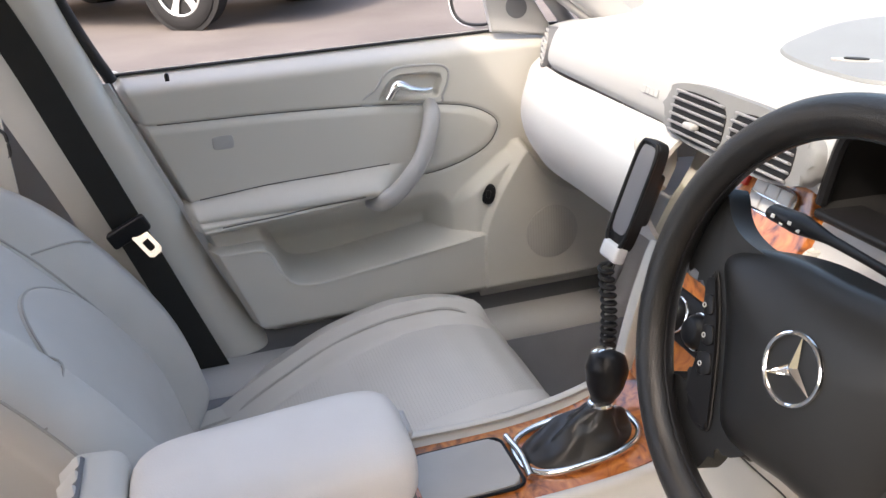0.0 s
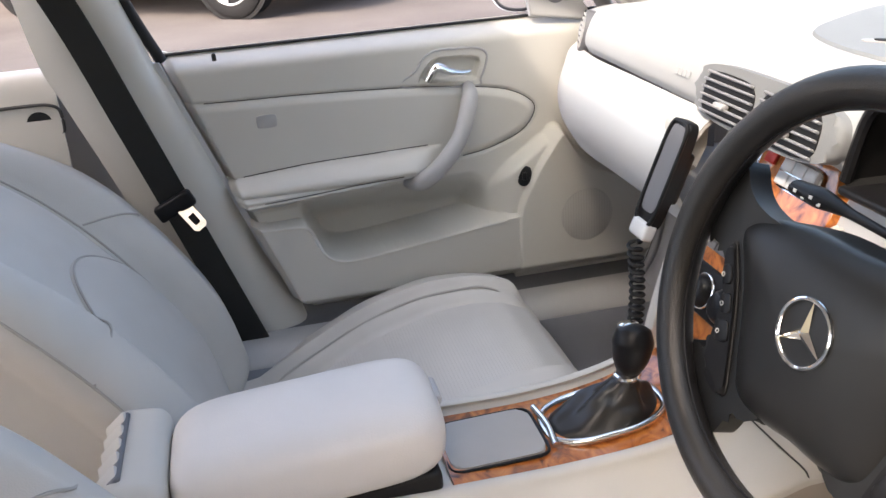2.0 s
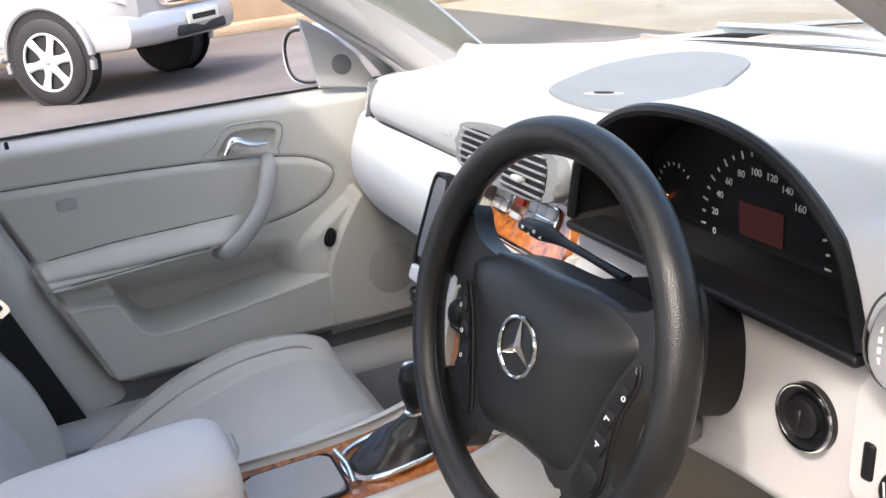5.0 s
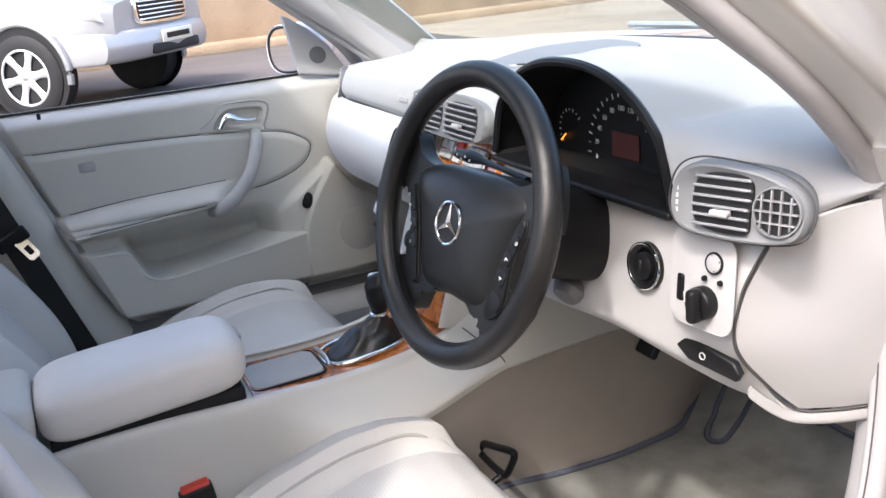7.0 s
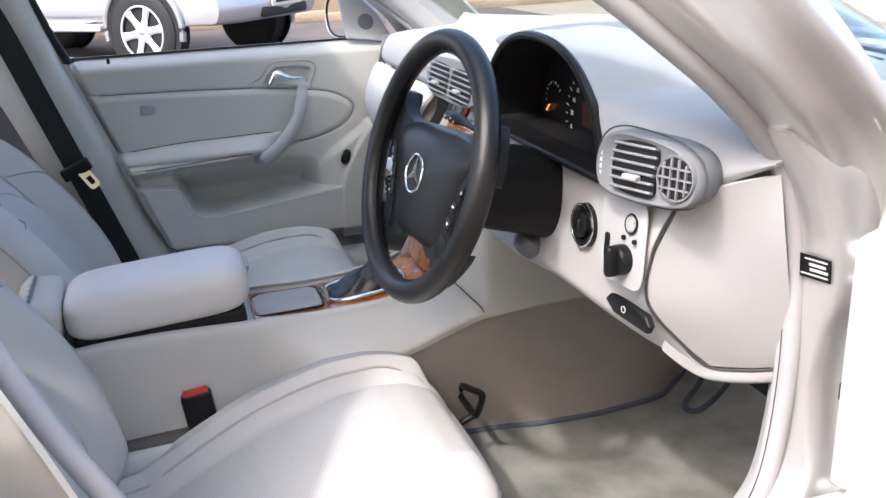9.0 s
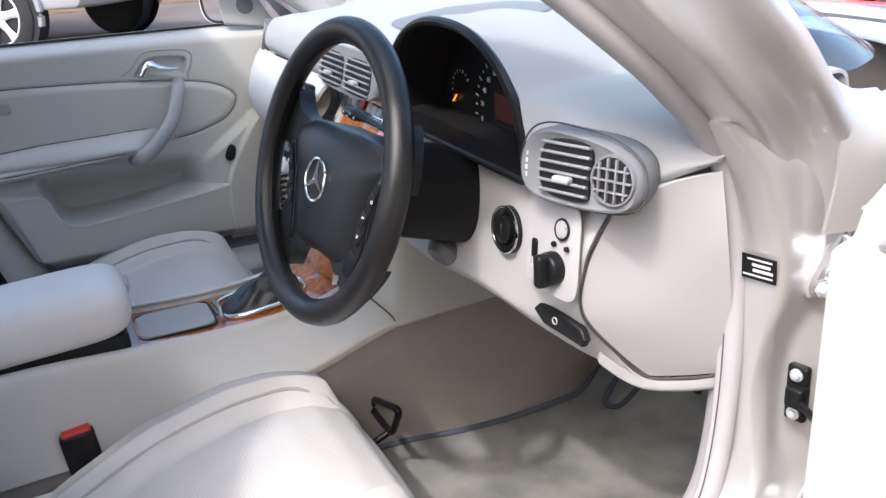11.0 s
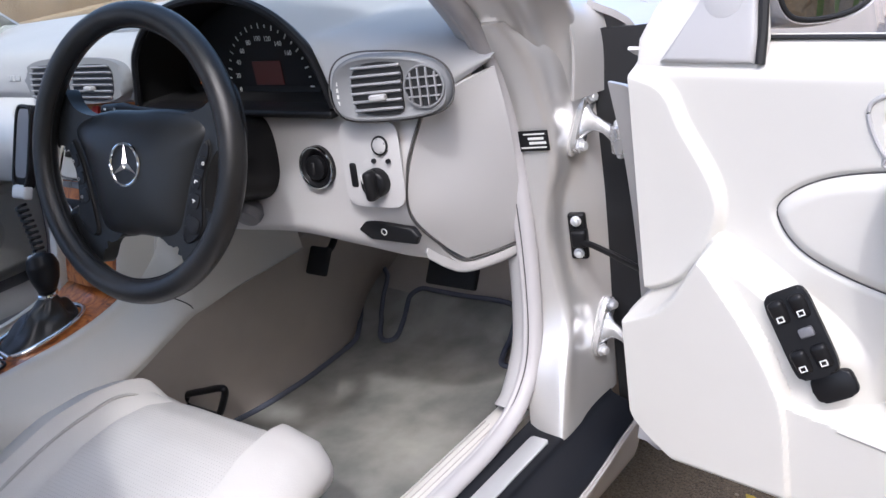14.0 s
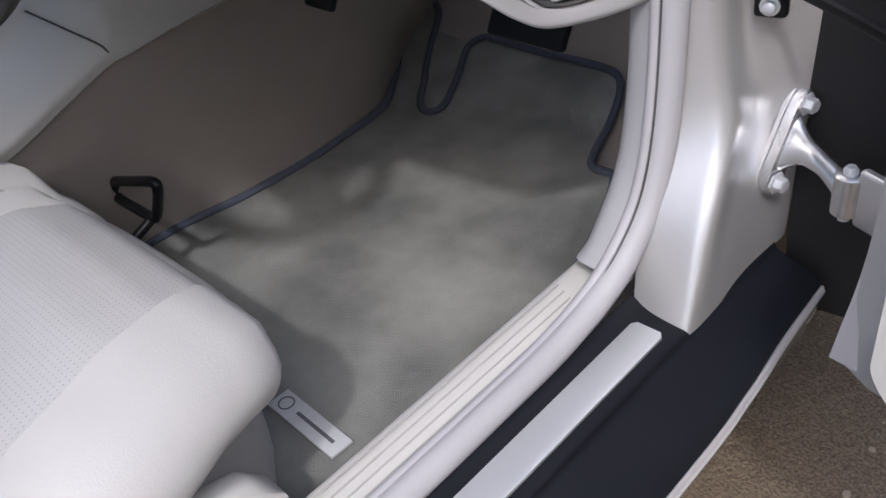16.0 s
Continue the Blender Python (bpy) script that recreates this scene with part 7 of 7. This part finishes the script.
        A("wheel_well", prism(oval(0.45, 0.45, 32), 0.012, SUV @ facing((s * 0.948, -2.85, 0.42), (s, 0, 0))), DARK)
    A("windscreen", sheet([T([(-0.76, -0.40, 1.16), (0, -0.36, 1.17), (0.76, -0.40, 1.16)]), T([(-0.68, -0.93, 1.60), (0, -0.90, 1.63), (0.68, -0.93, 1.60)])], 10, 8, 0.02, SUV @ Vector((0, -2, 1))), SUV_DARK, "dark windscreen")
    A("grille_frame", prism(oval(0.44, 0.13, 40, 6), 0.05, SUV @ facing((0, 0.84, 0.87), (0, 1, 0.05)), 0.02, 3), CHROME, "chrome grille frame")
    A("grille_well", prism(oval(0.40, 0.105, 40, 6), 0.004, SUV @ facing((0, 0.89, 0.87), (0, 1, 0.05))), DARK)
    for k in range(5):
        A("grille_bar", rbox(0.78, 0.03, 0.018, 0.006, 2, SUV @ pose(0, 0.90, 0.79 + 0.04 * k)), CHROME, "chrome grille bar")
    A("bumper", skin([curve_through(T([(-w, y, 0.46), (-w, y + d, 0.58), (-w, y, 0.70), (-w, y - 0.12, 0.70), (-w, y - 0.12, 0.46)]), 30, True) for w, y, d in ((0.93, 0.50, 0.03), (0.86, 0.78, 0.05), (0.6, 0.93, 0.05), (0.0, 0.97, 0.05), (-0.6, 0.93, 0.05), (-0.86, 0.78, 0.05), (-0.93, 0.50, 0.03))]), SUV_PAINT, "white silver bumper")
    A("bumper_intake", rbox(0.80, 0.05, 0.10, 0.03, 3, SUV @ pose(0, 0.985, 0.52)), DARK)
    A("plate", rbox(0.52, 0.015, 0.11, 0.006, 2, SUV @ pose(0, 1.02, 0.62)), material("pale_plate", (0.7, 0.68, 0.55), 0.5, blotch=0.1), "pale plate with dark bars")
    A("plate_bar", rbox(0.40, 0.004, 0.05, 0.002, 1, SUV @ pose(0, 1.03, 0.62)), BLACK)
    A("roof_mirror", rbox(0.16, 0.12, 0.22, 0.05, 4, SUV @ pose(1.06, -0.75, 1.20)), SUV_PAINT, "door mirror")
    for s in (-1, 1):
        for y in (0.0, -2.85):
            wm = SUV @ facing((s * 0.86, y, 0.385), (s, 0, 0))
            tyre = A("wheel", lathe([(0.25, -0.13), (0.34, -0.135), (0.378, -0.11), (0.385, 0.0), (0.378, 0.11), (0.34, 0.135), (0.26, 0.13), (0.245, 0.09)], wm, 48), RUBBER, "dark tyre on an alloy rim")
            sub(tyre, "rim", lathe([(0.25, 0.06), (0.26, 0.125), (0.243, 0.128), (0.225, 0.08), (0.06, 0.085), (0.03, 0.115), (0.005, 0.118)], wm, 36), SUV_DARK)
            sub(tyre, "rim_edge", ring(0.25, 0.012, wm @ pose(0, 0, 0.125), 36, 8), ALU)
            for k in range(6):
                a = radians(60 * k + 10)
                sub(tyre, "spoke", tube([wm @ Vector((0.03 * math.cos(a), 0.03 * math.sin(a), 0.118)), wm @ Vector((0.14 * math.cos(a), 0.14 * math.sin(a), 0.115)), wm @ Vector((0.245 * math.cos(a), 0.245 * math.sin(a), 0.118))], [0.05, 0.032, 0.045], 8, 8, flat=0.4, up=wm.to_3x3() @ Vector((0, 0, 1))), ALU)
            sub(tyre, "hub_cap", lathe([(0.05, 0.10), (0.048, 0.128), (0.02, 0.135)], wm, 20), CHROME)
    return car


build_suv()

# ---- yard walls, red car, tree ----
BRICK = material("tan_render", (0.36, 0.27, 0.18), 0.9, grain=0.7, grain_scale=25, bump=0.02, blotch=0.7, blotch_scale=1.6, tint=(0.24, 0.17, 0.11))
yard = tagged(part("wall_yard", rbox(0.4, 60, 3.2, 0.03, 2, Matrix.Translation((-13.6, 10, 1.6)) @ pose(0, 0, 0, 0, 0, 4)), BRICK), "tan rendered yard wall behind the parked car", "wall", kind="structure")
tagged(part("kerb", rbox(0.5, 60, 0.16, 0.03, 2, Matrix.Translation((-13.2, 10, 0.06)) @ pose(0, 0, 0, 0, 0, 4)), BRICK), "worn tan kerb at the wall's foot", "kerb", kind="structure")
RED_PAINT = material("red_paint", (0.45, 0.02, 0.015), 0.3, blotch=0.1, coat=1.0)
red = thing("red_car", "red car parked beyond the bonnet", "car", (-4.9, 8.4, 0))
RC = pose(-4.9, 8.4, 0, 0, 0, 35.5)
rows_ = []
for y, zb, zt, w in ((-2.1, 0.35, 0.75, 0.7), (-1.9, 0.28, 0.92, 0.82), (-0.6, 0.26, 0.95, 0.86), (0.8, 0.26, 0.92, 0.86), (1.7, 0.28, 0.80, 0.80), (2.05, 0.35, 0.62, 0.66)):
    rows_.append(curve_through([RC @ Vector(p) for p in ((-w * 0.95, y, zb), (-w, y, (zb + zt) / 2), (-w * 0.9, y, zt), (0, y, zt + 0.04), (w * 0.9, y, zt), (w, y, (zb + zt) / 2), (w * 0.95, y, zb))], 40))
under(red, part("body", skin(rows_), RED_PAINT))
cab_ = []
for y, z, w in ((-1.75, 0.93, 0.74), (-1.2, 1.36, 0.60), (-0.1, 1.40, 0.60), (0.75, 0.94, 0.74)):
    cab_.append([RC @ Vector(p) for p in ((-w, y, 0.90), (-w * 0.92, y, z), (w * 0.92, y, z), (w, y, 0.90))])
under(red, part("cabin", skin(cab_), SUV_DARK))
for s in (-1, 1):
    for y in (-1.3, 1.3):
        wm = RC @ facing((s * 0.76, y, 0.30), (s, 0, 0))
        ty = under(red, part("wheel", lathe([(0.19, -0.09), (0.29, -0.09), (0.30, 0.0), (0.29, 0.09), (0.19, 0.09)], wm, 32), RUBBER))
        sub(ty, "rim", lathe([(0.19, 0.05), (0.185, 0.085), (0.05, 0.07), (0.01, 0.085)], wm, 24), ALU)

# tan brightened because the wall's near face is unlit: sunlight as base colour
TAN = material("sunlit_tan_plaster", (0.66, 0.50, 0.28), 0.9, grain=0.5, grain_scale=20, bump=0.01, blotch=0.5, blotch_scale=1.2, tint=(0.38, 0.28, 0.15))
PAVE = material("tan_paving", (0.34, 0.29, 0.235), 0.9, grain=0.5, grain_scale=60, bump=0.004, blotch=0.6, blotch_scale=1.4, tint=(0.24, 0.20, 0.16))
# wall height added to cut skylight on the driver's side
tagged(part("wall_garden", rbox(30, 0.3, 5.6, 0.03, 2, pose(7.6, 1, 2.8, 0, 0, 82)), TAN), "tall tan wall beside the yard with sunlight in its colour", "wall", kind="structure")
tagged(part("pavement", sheet([[(x, y, 0.012) for x in (-13.0, -4.0, 6.0, 16.0)] for y in (5.2, 12.0, 30.0)], 8, 8, 0.01, (0, 0, -3)), PAVE), "pale tan paved yard ahead of the car", "pavement", kind="structure")
tagged(part("wall_far", rbox(44, 0.4, 3.0, 0.03, 2, pose(0, 26, 1.5, 0, 0, 3)), BRICK), "tan rendered wall at the yard's end", "wall", kind="structure")
BARK = material("bark", (0.26, 0.165, 0.08), 0.95, grain=1.0, grain_scale=18, bump=0.03, blotch=0.7, blotch_scale=4)
LEAF = material("sword_leaf", (0.10, 0.14, 0.04), 0.5, blotch=0.5, blotch_scale=8, tint=(0.16, 0.19, 0.06))
tree = thing("tree", "brown tree trunk with green sword leaves below", "tree", (1.9, -5.2, 0))
under(tree, part("trunk", tube([(1.9, -5.2, -0.05), (1.92, -5.2, 1.0), (1.86, -5.25, 2.2), (1.95, -5.3, 3.4)], [0.24, 0.19, 0.17, 0.15], 14, 30), BARK))
for k in range(18):
    a = 2 * math.pi * k / 18 + 0.3 * random.random()
    r, h = 0.5 + 0.5 * random.random(), 0.9 + 0.6 * random.random()
    c = Vector((1.9 + 0.42 * math.cos(a), -5.2 + 0.42 * math.sin(a), 0))
    tip = c + Vector((r * math.cos(a), r * math.sin(a), h))
    under(tree, part("leaf", tube([c, c.lerp(tip, 0.5) + Vector((0, 0, 0.18)), tip], [0.012, 0.024, 0.003], 6, 10, flat=0.15), LEAF))
crown = bmesh.new()
for k in range(700):
    d = Vector((random.gauss(0, 1.0), random.gauss(0, 1.0), random.gauss(0, 0.6)))
    p = Vector((1.95, -5.4, 4.4)) + d
    m = Matrix.Translation(p) @ Euler((random.random() * 6, random.random() * 6, random.random() * 6)).to_matrix().to_4x4()
    vs = [crown.verts.new(m @ Vector(q)) for q in ((-0.10, 0, 0), (0, -0.04, 0.01), (0.11, 0, 0), (0, 0.04, 0.01))]
    crown.faces.new(vs)
under(tree, part("crown", crown, LEAF))
tree.location = (5.3, 2.3, 0)

# ---- the wheels that the car stands on ----
for x, y in ((0.74, 1.45), (-0.74, 1.45), (0.74, -1.28), (-0.74, -1.28)):
    wm = facing((x, y, 0.318), (math.copysign(1, x), 0, 0))
    wh = thing("road_wheel", "black tyre on a silver rim under the car", "wheel", (x, y, 0), "wheels of the car")
    under(wh, part("tyre", lathe([(0.21, -0.09), (0.30, -0.095), (0.316, -0.07), (0.318, 0.0), (0.316, 0.07), (0.30, 0.095), (0.215, 0.09)], wm, 40), RUBBER))
    under(wh, part("rim", lathe([(0.213, 0.04), (0.212, 0.085), (0.19, 0.07), (0.06, 0.06), (0.02, 0.075)], wm, 30), ALU))

# ---- a fallen leaf and loose grit on the ground ----
LEAF_YELLOW = material("dry_yellow_leaf", (0.50, 0.36, 0.05), 0.6, blotch=0.3, blotch_scale=40)
FALLEN = (0.880, 0.781, 0.006)
fallen = thing("fallen_leaf", "dry yellow leaf lying on the grit", "leaf", FALLEN)
under(fallen, part("blade", sheet([[Vector(FALLEN) + Vector((0.018 * f - 0.008 * w * s, -0.012 * f - 0.012 * w * s, 0.003 + 0.003 * abs(s))) for s in (-1, -0.5, 0, 0.5, 1)] for f, w in ((-1, 0.05), (-0.5, 0.5), (0.1, 0.6), (0.6, 0.35), (1, 0.04))], 10, 14, 0.0008, (0, 0, -3)), LEAF_YELLOW))
grit = bmesh.new()
for k in range(900):
    r = 0.002 + 0.004 * random.random() ** 2
    p = Vector((0.82 + 1.3 * random.random(), -0.5 + 1.9 * random.random(), 0.005 + r * 0.4))
    bmesh.ops.create_icosphere(grit, subdivisions=1, radius=r, matrix=Matrix.Translation(p) @ Matrix.Diagonal((1, 0.7 + 0.5 * random.random(), 0.6, 1)))
tagged(part("loose_grit", grit, material("pale_grit", (0.34, 0.28, 0.20), 0.9, blotch=0.5, blotch_scale=30)), "scattered pale grit on the worn tarmac", "grit", kind="stuff")
